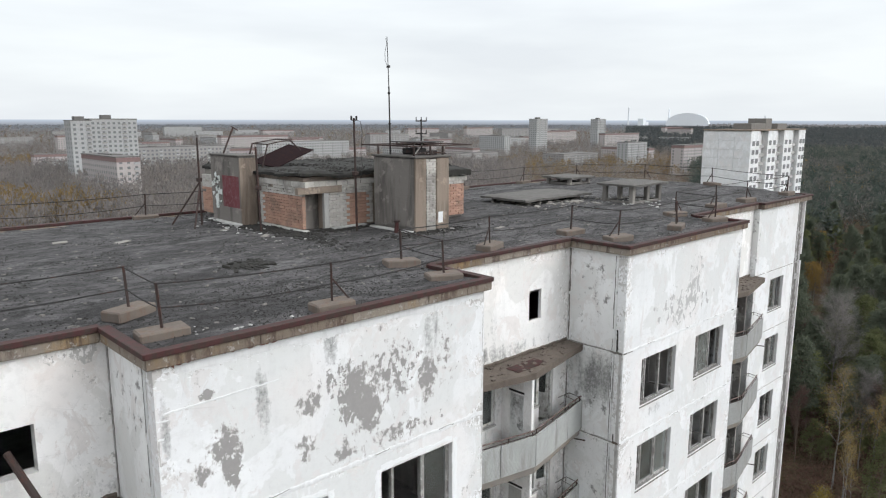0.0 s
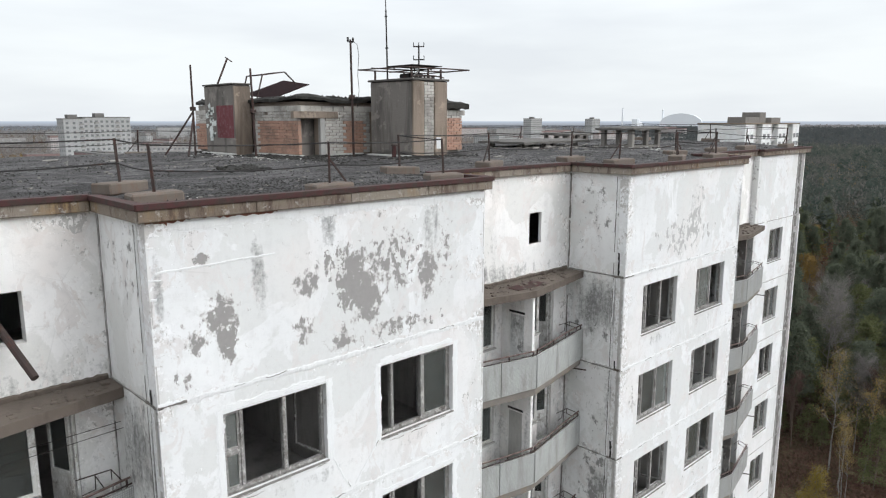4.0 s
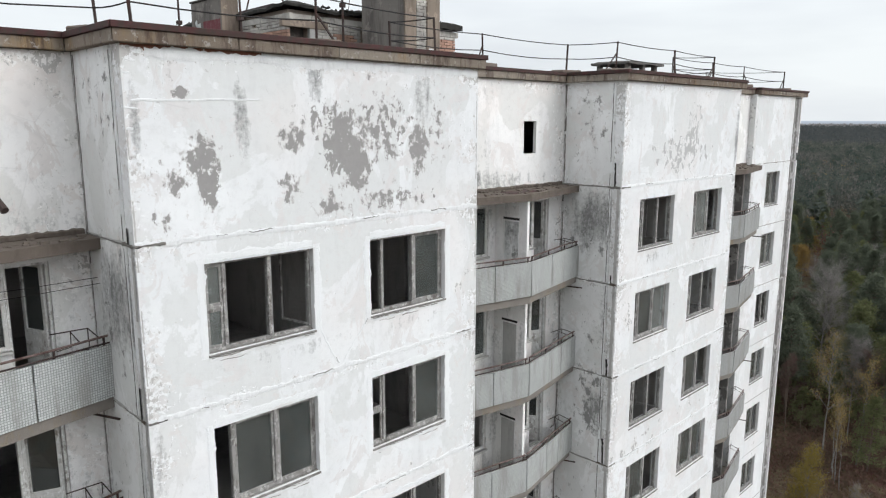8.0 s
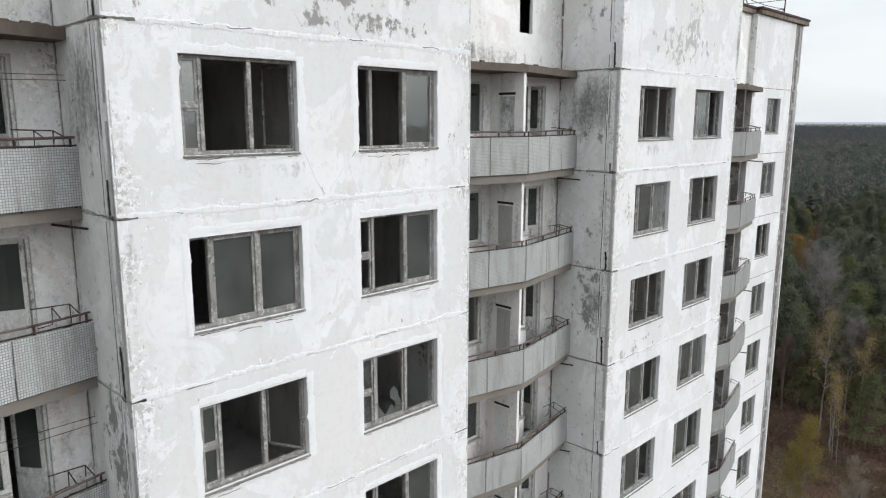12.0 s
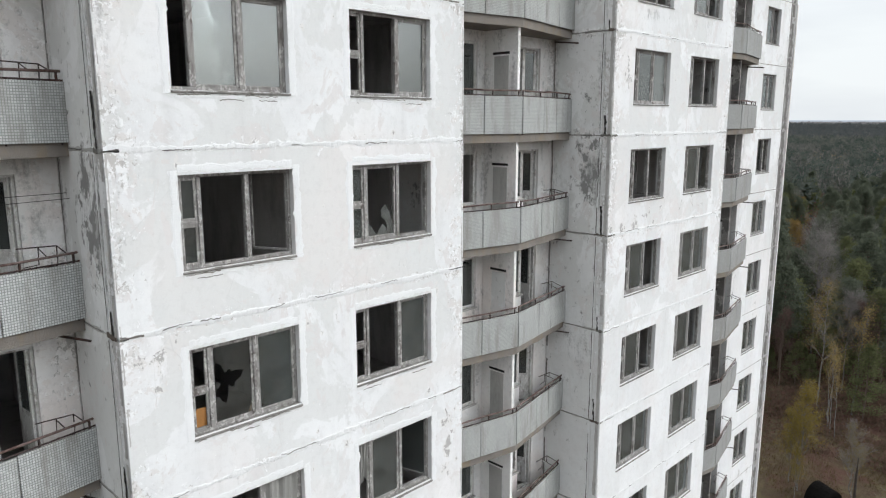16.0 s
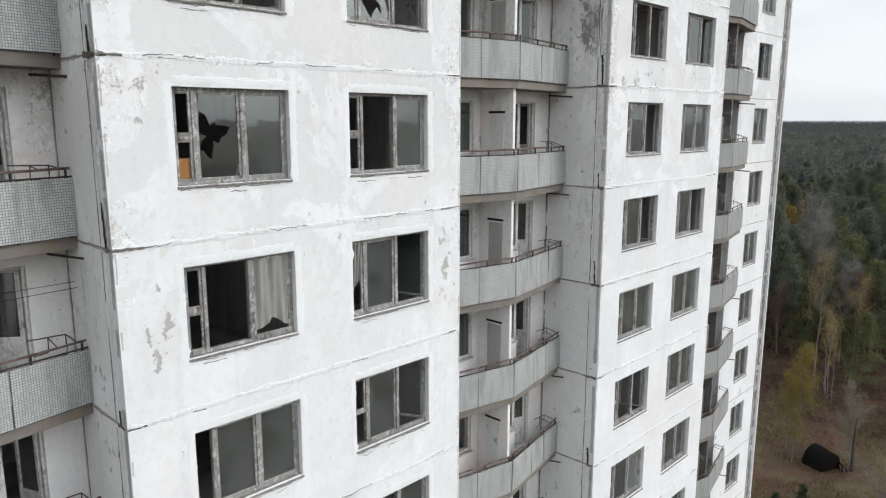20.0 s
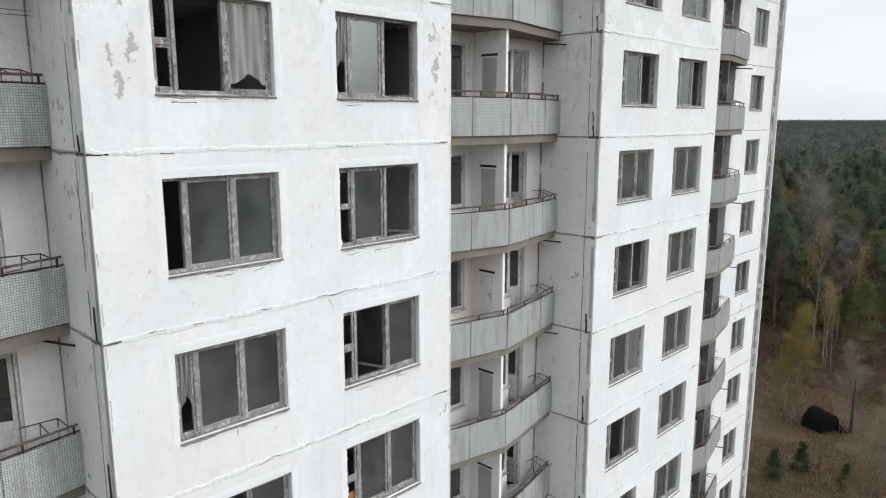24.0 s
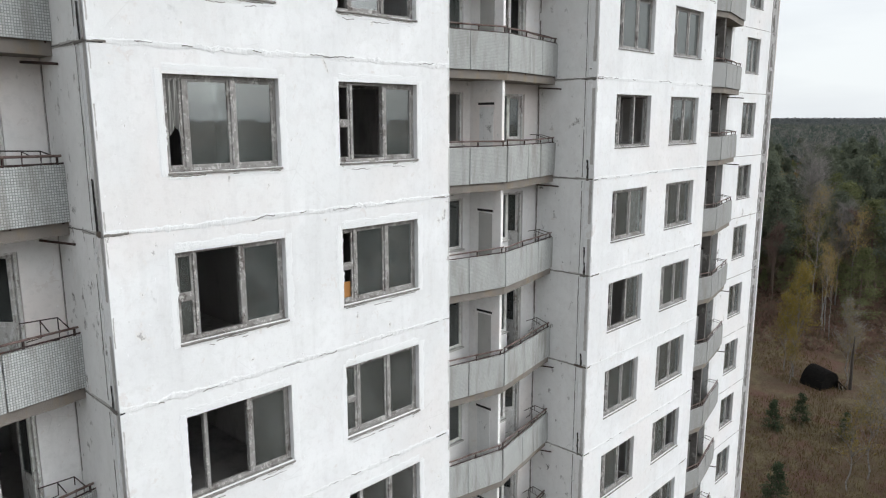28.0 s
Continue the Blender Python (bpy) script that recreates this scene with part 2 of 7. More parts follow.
def concrete_material(name, a, b, scale=1.0, stain=(0.12, 0.11, 0.10), share=0.5, rough=0.92):
    k = Nodes(name)
    c = k.mix(k.noise(1.3 * scale, 6, 0.6), a, b)
    c = k.mix(k.math("MULTIPLY", k.ramp(k.noise(2.1 * scale, 6, 0.7, k.pos(1, 1, 0.35)), (0.5, 0.0), (0.68, 1.0)), share), c, stain)
    c = k.mix(k.math("MULTIPLY", k.noise(40 * scale, 3), 0.25), c, tuple(x * 0.6 for x in a))
    k.bump(k.noise(24 * scale, 5, 0.7), 0.55, 0.02)
    return k.done(c, rough)


WHITE = (0.775, 0.782, 0.79)
M = {}
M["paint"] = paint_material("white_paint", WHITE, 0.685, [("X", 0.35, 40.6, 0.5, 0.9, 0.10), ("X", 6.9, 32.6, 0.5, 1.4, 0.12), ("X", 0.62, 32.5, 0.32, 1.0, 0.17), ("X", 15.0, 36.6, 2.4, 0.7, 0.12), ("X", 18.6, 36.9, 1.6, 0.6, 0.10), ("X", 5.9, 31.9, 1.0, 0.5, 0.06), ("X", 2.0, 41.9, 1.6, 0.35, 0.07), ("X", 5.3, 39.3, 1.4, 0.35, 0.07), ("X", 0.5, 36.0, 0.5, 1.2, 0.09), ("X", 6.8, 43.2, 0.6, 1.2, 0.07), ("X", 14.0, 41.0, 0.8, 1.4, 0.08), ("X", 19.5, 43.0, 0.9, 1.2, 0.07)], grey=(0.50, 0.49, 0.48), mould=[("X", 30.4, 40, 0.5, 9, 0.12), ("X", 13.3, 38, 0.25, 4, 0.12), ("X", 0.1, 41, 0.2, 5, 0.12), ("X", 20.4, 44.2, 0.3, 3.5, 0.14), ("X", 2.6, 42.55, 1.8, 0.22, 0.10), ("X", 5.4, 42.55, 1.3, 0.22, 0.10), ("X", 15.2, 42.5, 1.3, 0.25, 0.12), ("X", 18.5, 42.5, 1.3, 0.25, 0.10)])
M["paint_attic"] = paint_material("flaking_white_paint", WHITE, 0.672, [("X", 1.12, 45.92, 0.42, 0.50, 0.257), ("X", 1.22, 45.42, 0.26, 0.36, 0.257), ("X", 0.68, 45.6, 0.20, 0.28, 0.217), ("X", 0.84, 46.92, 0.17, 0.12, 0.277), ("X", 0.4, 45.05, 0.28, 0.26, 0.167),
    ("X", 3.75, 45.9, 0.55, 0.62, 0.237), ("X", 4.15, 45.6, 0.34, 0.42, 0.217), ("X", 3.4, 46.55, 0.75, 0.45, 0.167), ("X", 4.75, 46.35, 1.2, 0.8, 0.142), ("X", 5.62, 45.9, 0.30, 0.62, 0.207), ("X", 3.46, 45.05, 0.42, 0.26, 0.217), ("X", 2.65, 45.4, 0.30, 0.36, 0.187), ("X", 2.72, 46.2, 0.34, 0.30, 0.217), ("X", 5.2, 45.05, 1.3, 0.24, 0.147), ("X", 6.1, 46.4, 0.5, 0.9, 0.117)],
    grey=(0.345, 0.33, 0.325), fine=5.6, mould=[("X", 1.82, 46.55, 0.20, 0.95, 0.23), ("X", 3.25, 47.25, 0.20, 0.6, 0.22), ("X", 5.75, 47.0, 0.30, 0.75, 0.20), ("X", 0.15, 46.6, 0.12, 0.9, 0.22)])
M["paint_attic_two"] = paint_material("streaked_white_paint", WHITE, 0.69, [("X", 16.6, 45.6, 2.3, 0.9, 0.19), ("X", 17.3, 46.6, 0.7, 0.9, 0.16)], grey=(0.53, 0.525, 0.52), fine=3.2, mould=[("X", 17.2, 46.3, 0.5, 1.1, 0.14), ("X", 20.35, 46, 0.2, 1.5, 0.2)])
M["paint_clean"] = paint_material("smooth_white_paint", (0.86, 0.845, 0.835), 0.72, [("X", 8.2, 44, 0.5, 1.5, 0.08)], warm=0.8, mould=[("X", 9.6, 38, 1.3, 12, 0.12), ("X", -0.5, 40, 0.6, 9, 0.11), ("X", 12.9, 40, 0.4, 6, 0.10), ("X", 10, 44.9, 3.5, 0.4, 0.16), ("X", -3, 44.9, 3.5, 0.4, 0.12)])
# base much darker than the other recess walls, plus flakes and mould streaks
M["paint_dark_recess"] = paint_material("dark_recess_paint", (0.125, 0.117, 0.11), 0.63, [("X", 23.0, 40, 2.4, 10, 0.05)], grey=(0.26, 0.248, 0.236), warm=0.9, mould=[("X", 21.6, 38, 1.2, 14, 0.30), ("X", 24.2, 38, 1.6, 14, 0.24)], edges=())
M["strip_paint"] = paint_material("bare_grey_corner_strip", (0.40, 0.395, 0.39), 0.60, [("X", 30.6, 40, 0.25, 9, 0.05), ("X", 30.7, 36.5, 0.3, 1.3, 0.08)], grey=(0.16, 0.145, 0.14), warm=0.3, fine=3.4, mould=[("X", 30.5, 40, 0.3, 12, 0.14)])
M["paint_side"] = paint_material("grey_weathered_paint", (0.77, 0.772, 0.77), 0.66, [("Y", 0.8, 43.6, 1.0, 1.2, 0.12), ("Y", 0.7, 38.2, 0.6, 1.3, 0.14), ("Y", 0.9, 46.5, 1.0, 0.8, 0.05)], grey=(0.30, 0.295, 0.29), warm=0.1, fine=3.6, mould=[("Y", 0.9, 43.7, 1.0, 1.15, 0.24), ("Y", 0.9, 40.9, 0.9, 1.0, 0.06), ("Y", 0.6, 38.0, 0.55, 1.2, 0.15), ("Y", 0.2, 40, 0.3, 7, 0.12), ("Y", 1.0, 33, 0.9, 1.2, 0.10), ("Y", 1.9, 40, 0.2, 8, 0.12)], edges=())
M["edge_wear"] = concrete_material("bare_grey_concrete_edge", (0.56, 0.545, 0.53), (0.42, 0.405, 0.39), 4, (0.18, 0.165, 0.155), 0.6)
M["concrete"] = concrete_material("weathered_concrete", (0.30, 0.28, 0.255), (0.20, 0.185, 0.17))
M["block"] = concrete_material("brown_stained_concrete", (0.195, 0.162, 0.138), (0.11, 0.09, 0.078), 3, (0.16, 0.08, 0.045), 0.5)
M["concrete_pale"] = concrete_material("pale_concrete", (0.50, 0.49, 0.47), (0.38, 0.37, 0.355), share=0.4)
M["concrete_dark"] = concrete_material("sooty_concrete", (0.22, 0.205, 0.19), (0.14, 0.13, 0.12))
def fascia_material():
    k = Nodes("rust_stained_cornice_concrete")
    c = k.mix(k.info.outputs["Random"], (0.25, 0.215, 0.18), (0.155, 0.118, 0.09))
    c = k.mix(k.ramp(k.noise(0.5, 6, 0.7, k.pos(1, 1, 0.4)), (0.53, 0.0), (0.64, 0.7)), c, (0.27, 0.165, 0.06))
    c = k.mix(k.ramp(k.noise(2.4, 7, 0.75, k.pos(1.6, 1.6, 0.3)), (0.50, 0.0), (0.60, 0.85)), c, (0.085, 0.06, 0.048))
    c = k.mix(k.ramp(k.noise(7, 6, 0.75), (0.58, 0.0), (0.64, 0.7)), c, (0.40, 0.385, 0.36))
    k.bump(k.noise(16, 7, 0.75), 0.8, 0.03)
    return k.done(c, 0.92)


M["fascia"] = fascia_material()
M["mortar"] = concrete_material("dark_joint_mortar", (0.20, 0.19, 0.18), (0.10, 0.095, 0.09), 3)
M["mortar_white"] = concrete_material("crumbling_joint_plaster", (0.83, 0.84, 0.845), (0.72, 0.725, 0.73), 3, (0.45, 0.445, 0.44), 0.35)


def metal_paint(name, a, b, rust=(0.16, 0.07, 0.04), share=0.5, metal=0.2):
    k = Nodes(name)
    c = k.mix(k.noise(2.5, 5), a, b)
    c = k.mix(k.ramp(k.noise(5.5, 6, 0.7), (0.62 - 0.25 * share, 0.0), (0.72 - 0.2 * share, 1.0)), c, k.mix(k.noise(18, 3), rust, tuple(r * 0.55 for r in rust)))
    k.bump(k.noise(30, 4), 0.3, 0.006)
    return k.done(c, 0.72, metal)


M["red_cap"] = metal_paint("dark_red_sheet_metal", (0.082, 0.029, 0.028), (0.050, 0.024, 0.024), (0.060, 0.040, 0.034), 0.75)
M["rust"] = metal_paint("rusty_steel", (0.060, 0.040, 0.036), (0.042, 0.032, 0.030), (0.095, 0.046, 0.037), 0.4, 0.2)
M["rust_pink"] = metal_paint("rusty_red_rail", (0.10, 0.055, 0.046), (0.21, 0.17, 0.158), (0.085, 0.046, 0.038), 0.6, 0.1)
M["steel_dark"] = metal_paint("dark_steel", (0.045, 0.042, 0.042), (0.03, 0.028, 0.028), (0.09, 0.05, 0.04), 0.3, 0.4)


def tar_roof():
    k = Nodes("tarred_roof_with_moss")
    flow = k.pos(0.55, 1.5, 1)
    c = k.mix(k.ramp(k.noise(0.7, 8, 0.7, flow, 0.5), (0.40, 0.0), (0.62, 1.0)), (0.042, 0.038, 0.039), (0.150, 0.142, 0.144))
    c = k.mix(k.ramp(k.noise(2.2, 8, 0.74, flow, 0.4), (0.48, 0.0), (0.56, 1.0)), c, (0.030, 0.029, 0.028))
    c = k.mix(k.math("MULTIPLY", k.ramp(k.noise(6, 9, 0.8, k.pos(0.7, 1.6, 1), 0.6), (0.49, 0.0), (0.54, 1.0)), 0.85), c, (0.034, 0.032, 0.031))
    crust = k.ramp(k.noise(1.9, 11, 0.82, flow, 1.4), (0.50, 0.0), (0.525, 1.0))
    c = k.mix(k.math("MULTIPLY", crust, 0.55), c, k.mix(k.noise(12, 6, 0.8), (0.19, 0.182, 0.183), (0.055, 0.051, 0.052)))
    c = k.mix(k.ramp(k.noise(19, 5, 0.72), (0.63, 0.0), (0.72, 1.0)), c, (0.15, 0.143, 0.145))
    c = k.mix(k.math("MULTIPLY", k.ramp(k.noise(0.42, 9, 0.72, k.pos(0.5, 1.3, 1), 0.8), (0.50, 0.0), (0.56, 1.0)), 0.55), c, (0.026, 0.024, 0.024))
    k.bump(k.math("ADD", k.noise(7, 8, 0.78), k.noise(2.2, 6, 0.7, flow)), 1.0, 0.07)
    return k.done(c, 0.88)


M["tar"] = tar_roof()


def grid_panel(name, a, b, tile, amount):
    """Balcony facing: small glass-mosaic tiles set in cement."""
    k = Nodes(name)
    br = k.n.new("ShaderNodeTexBrick")
    br.offset = 0.0
    br.inputs["Scale"].default_value = 1.0
    br.inputs["Mortar Size"].default_value = tile * 0.13
    br.inputs["Brick Width"].default_value = br.inputs["Row Height"].default_value = tile
    sep = k.n.new("ShaderNodeSeparateXYZ")
    k.l.new(k.tex.outputs["Object"], sep.inputs["Vector"])
    cmb = k.n.new("ShaderNodeCombineXYZ")
    k.l.new(sep.outputs["X"], cmb.inputs["X"])
    k.l.new(sep.outputs["Z"], cmb.inputs["Y"])
    k.l.new(cmb.outputs["Vector"], br.inputs["Vector"])
    br.inputs["Color1"].default_value, br.inputs["Color2"].default_value = (*a, 1), (*b, 1)
    br.inputs["Mortar"].default_value = (a[0] * 0.35, a[1] * 0.35, a[2] * 0.35, 1)
    base = k.mix(k.noise(1.8, 5), a, b)
    c = k.mix(amount, base, br.outputs["Color"])
    c = k.mix(k.math("MULTIPLY", k.ramp(k.noise(1.4, 5, 0.6, k.pos(3, 3, 0.5)), (0.48, 0.0), (0.68, 1.0)), 0.6), c, (0.19, 0.175, 0.155))
    c = k.mix(k.math("MULTIPLY", k.info.outputs["Random"], 0.25), c, (0.33, 0.34, 0.33))
    k.bump(k.math("SUBTRACT", k.noise(25, 3), br.outputs["Fac"]), 0.3, 0.005)
    return k.done(c, 0.75)


M["mosaic"] = grid_panel("pale_mosaic_tile", (0.56, 0.575, 0.57), (0.40, 0.415, 0.415), 0.041, 0.95)
M["mosaic_grimy"] = grid_panel("grimy_grey_facing", (0.37, 0.372, 0.368), (0.27, 0.272, 0.268), 0.034, 0.5)
M["mosaic_far"] = grid_panel("grey_green_facing", (0.47, 0.48, 0.47), (0.37, 0.38, 0.37), 0.034, 0.6)


def wood_material(name, a, b, dark):
    k = Nodes(name)
    c = k.mix(k.noise(7, 5, 0.7), a, b)
    c = k.mix(k.math("MULTIPLY", k.ramp(k.noise(5, 7, 0.78, k.pos(1, 1, 0.55)), (0.52, 0.0), (0.62, 1.0)), 0.8), c, dark)
    fleck = k.ramp(k.noise(13, 7, 0.75, k.pos(1, 1, 0.6), 0.5), (0.53, 0.0), (0.57, 1.0))
    c = k.mix(k.math("MULTIPLY", fleck, 0.6), c, tuple(min(0.8, x * 1.75) for x in a))
    worn = k.ramp(k.noise(2.3, 6, 0.7), (0.55, 0.0), (0.66, 1.0))
    c = k.mix(k.math("MULTIPLY", worn, 0.45), c, tuple(x * 1.2 for x in dark))
    k.bump(k.math("ADD", k.noise(40, 4, 0.6, k.pos(3, 3, 0.3)), fleck), 0.5, 0.006)
    return k.done(c, 0.85)


M["wood"] = wood_material("grey_weathered_wood", (0.33, 0.32, 0.31), (0.17, 0.16, 0.155), (0.075, 0.058, 0.052))
M["sill_wood"] = wood_material("dark_weathered_sill", (0.21, 0.20, 0.19), (0.12, 0.112, 0.105), (0.06, 0.05, 0.045))
M["wood_white"] = wood_material("flaking_white_woodwork", (0.66, 0.65, 0.63), (0.52, 0.51, 0.49), (0.20, 0.17, 0.15))
M["wood_brown"] = wood_material("brown_wood", (0.20, 0.10, 0.055), (0.13, 0.065, 0.04), (0.05, 0.03, 0.02))
M["wood_black"] = wood_material("tarred_boards", (0.007, 0.0065, 0.006), (0.004, 0.004, 0.004), (0.013, 0.011, 0.01))


def glass_material(name, tint, dirt):
    k = Nodes(name)
    tr = k.n.new("ShaderNodeBsdfTransparent")
    tr.inputs["Color"].default_value = (*tint, 1)
    gl = k.n.new("ShaderNodeBsdfGlossy")
    gl.inputs["Roughness"].default_value = 0.04
    gl.inputs["Color"].default_value = (0.85, 0.88, 0.88, 1)
    fr = k.n.new("ShaderNodeFresnel")
    fr.inputs["IOR"].default_value = 2.1
    bp = k.n.new("ShaderNodeBump")
    bp.inputs["Strength"].default_value, bp.inputs["Distance"].default_value = 0.12, 0.03
    k.l.new(k.noise(1.6, 2), bp.inputs["Height"])
    k.l.new(bp.outputs["Normal"], gl.inputs["Normal"])
    mx = k.n.new("ShaderNodeMixShader")
    k.l.new(fr.outputs["Fac"], mx.inputs["Fac"])
    k.l.new(tr.outputs["BSDF"], mx.inputs[1])
    k.l.new(gl.outputs["BSDF"], mx.inputs[2])
    df = k.n.new("ShaderNodeBsdfDiffuse")
    df.inputs["Color"].default_value = (0.30, 0.31, 0.30, 1)
    m2 = k.n.new("ShaderNodeMixShader")
    k.l.new(k.math("MULTIPLY", k.ramp(k.noise(2.2, 5, 0.6), (0.35, 0.35), (0.7, 1.0)), dirt), m2.inputs["Fac"])
    k.l.new(mx.outputs["Shader"], m2.inputs[1])
    k.l.new(df.outputs["BSDF"], m2.inputs[2])
    k.l.new(m2.outputs["Shader"], k.n["Material Output"].inputs["Surface"])
    return k.m


M["wood_black"].node_tree.nodes["Principled BSDF"].inputs["Specular IOR Level"].default_value = 0.04
M["glass"] = glass_material("dusty_window_glass", (0.56, 0.58, 0.575), 0.15)
M["glass_dirty"] = glass_material("milky_dirty_glass", (0.5, 0.53, 0.53), 0.5)
M["plaster_in"] = concrete_material("stained_room_plaster", (0.60, 0.585, 0.565), (0.42, 0.407, 0.392), 0.6)


def brick_color(name, a, b, rough=0.9):
    k = Nodes(name)
    c = k.mix(k.info.outputs["Random"], a, b)
    c = k.mix(k.math("MULTIPLY", k.noise(14, 5, 0.7), 0.5), c, tuple(x * 0.55 for x in a))
    c = k.mix(k.math("MULTIPLY", k.ramp(k.noise(1.5, 7, 0.7), (0.48, 0.0), (0.64, 1.0)), 0.55), c, (0.10, 0.09, 0.08))
    k.bump(k.noise(45, 4), 0.5, 0.006)
    return k.done(c, rough)


M["brick_white"] = brick_color("white_silicate_brick", (0.60, 0.575, 0.54), (0.46, 0.43, 0.395))
M["brick_red"] = brick_color("orange_brick", (0.50, 0.31, 0.235), (0.40, 0.235, 0.175))
M["brick_pile"] = brick_color("dark_red_brick", (0.20, 0.085, 0.06), (0.26, 0.12, 0.085))


# ---- mesh tools ----
class Mesh:
    """Gathers vertices and faces of one mesh."""

    def __init__(self):
        self.v, self.f = [], []

    def quad(self, a, b, c, d):
        i = len(self.v)
        self.v += [a, b, c, d]
        self.f.append((i, i + 1, i + 2, i + 3))

    def box(self, x0, y0, z0, x1, y1, z1, m=None):
        i = len(self.v)
        p = [(x0, y0, z0), (x1, y0, z0), (x1, y1, z0), (x0, y1, z0), (x0, y0, z1), (x1, y0, z1), (x1, y1, z1), (x0, y1, z1)]
        self.v += [tuple(m @ Vector(q)) for q in p] if m else p
        for f in ((3, 2, 1, 0), (4, 5, 6, 7), (0, 1, 5, 4), (1, 2, 6, 5), (2, 3, 7, 6), (3, 0, 4, 7)):
            self.f.append(tuple(i + j for j in f))
        return self

    def slab(self, x0, y0, z0, x1, y1, z1, c=0.008, m=None):
        """A box with chamfered edges."""
        cx, cy, cz = (x0 + x1) / 2, (y0 + y1) / 2, (z0 + z1) / 2
        hx, hy, hz = (x1 - x0) / 2, (y1 - y0) / 2, (z1 - z0) / 2
        c = min(c, hx * 0.45, hy * 0.45, hz * 0.45)
        i = len(self.v)
        pts, key = [], {}
        for sx in (-1, 1):
            for sy in (-1, 1):
                for sz in (-1, 1):
                    for ax in range(3):
                        q = [sx * hx, sy * hy, sz * hz]
                        for o in range(3):
                            if o != ax:
                                q[o] -= (sx, sy, sz)[o] * c
                        key[(sx, sy, sz, ax)] = i + len(pts)
                        pts.append((cx + q[0], cy + q[1], cz + q[2]))
        self.v += [tuple(m @ Vector(q)) for q in pts] if m else pts
        g = lambda sx, sy, sz, ax: key[(sx, sy, sz, ax)]  # noqa: E731
        for s in (-1, 1):
            a = [g(s, -1, -1, 0), g(s, 1, -1, 0), g(s, 1, 1, 0), g(s, -1, 1, 0)]
            b = [g(-1, s, -1, 1), g(-1, s, 1, 1), g(1, s, 1, 1), g(1, s, -1, 1)]
            d = [g(-1, -1, s, 2), g(1, -1, s, 2), g(1, 1, s, 2), g(-1, 1, s, 2)]
            for f in (a, b, d):
                self.f.append(tuple(f if s > 0 else f[::-1]))
        for s in (-1, 1):
            for t in (-1, 1):
                for f, flip in (((g(s, t, -1, 0), g(s, t, 1, 0), g(s, t, 1, 1), g(s, t, -1, 1)), s * t < 0),
                                ((g(s, -1, t, 0), g(s, 1, t, 0), g(s, 1, t, 2), g(s, -1, t, 2)), s * t > 0),
                                ((g(-1, s, t, 1), g(1, s, t, 1), g(1, s, t, 2), g(-1, s, t, 2)), s * t < 0)):
                    self.f.append(tuple(f[::-1] if flip else f))
                for u in (-1, 1):
                    f = (g(s, t, u, 0), g(s, t, u, 1), g(s, t, u, 2))
                    self.f.append(f if s * t * u > 0 else f[::-1])
        return self

    def tube(self, p, q, r, r2=None, n=6):
        p, q = Vector(p), Vector(q)
        d = (q - p).normalized()
        u = d.orthogonal().normalized()
        w = d.cross(u)
        r2 = r if r2 is None else r2
        i = len(self.v)
        for c, rad in ((p, r), (q, r2)):
            for k in range(n):
                a = 2 * math.pi * k / n
                self.v.append(tuple(c + rad * (math.cos(a) * u + math.sin(a) * w)))
        for k in range(n):
            j = (k + 1) % n
            self.f.append((i + k, i + j, i + n + j, i + n + k))
        self.f.append(tuple(range(i + n - 1, i - 1, -1)))
        self.f.append(tuple(range(i + n, i + 2 * n)))
        return self

    def bar(self, p, q, w, h=None):
        """A straight bar of square section between two points."""
        p, q = Vector(p), Vector(q)
        d = q - p
        m = Matrix.Translation(p) @ d.to_track_quat("X", "Z").to_matrix().to_4x4()
        h = w if h is None else h
        return self.box(0, -w / 2, -h / 2, d.length, w / 2, h / 2, m)

    def wire(self, pts, r, n=5):
        """One bent rod through the points."""
        pts = [Vector(p) for p in pts]
        i0, last = len(self.v), len(pts) - 1
        u = (pts[1] - pts[0]).orthogonal().normalized()
        for j, p in enumerate(pts):
            d = (pts[min(j + 1, last)] - pts[max(j - 1, 0)]).normalized()
            u = (u - d * u.dot(d)).normalized()
            w = d.cross(u)
            self.v += [tuple(p + r * (math.cos(2 * math.pi * k / n) * u + math.sin(2 * math.pi * k / n) * w)) for k in range(n)]
        for j in range(last):
            for k in range(n):
                a, b = i0 + j * n + k, i0 + j * n + (k + 1) % n
                self.f.append((a, b, b + n, a + n))
        self.f.append(tuple(range(i0 + n - 1, i0 - 1, -1)))
        self.f.append(tuple(range(i0 + last * n, i0 + last * n + n)))
        return self

    def holed(self, xs, zs, solid, y0, y1):
        """A plate in x and z, from depth y0 to y1, whose cells (i, k) are there where solid(i, k) says so."""
        nx, nz = len(xs) - 1, len(zs) - 1
        on = lambda i, k: 0 <= i < nx and 0 <= k < nz and solid(i, k)  # noqa: E731
        for i in range(nx):
            for k in range(nz):
                if not on(i, k):
                    continue
                a, b, c, d = xs[i], xs[i + 1], zs[k], zs[k + 1]
                self.quad((a, y0, c), (b, y0, c), (b, y0, d), (a, y0, d))
                self.quad((b, y1, c), (a, y1, c), (a, y1, d), (b, y1, d))
                if not on(i - 1, k):
                    self.quad((a, y1, c), (a, y0, c), (a, y0, d), (a, y1, d))
                if not on(i + 1, k):
                    self.quad((b, y0, c), (b, y1, c), (b, y1, d), (b, y0, d))
                if not on(i, k - 1):
                    self.quad((a, y1, c), (b, y1, c), (b, y0, c), (a, y0, c))
                if not on(i, k + 1):
                    self.quad((a, y0, d), (b, y0, d), (b, y1, d), (a, y1, d))
        return self

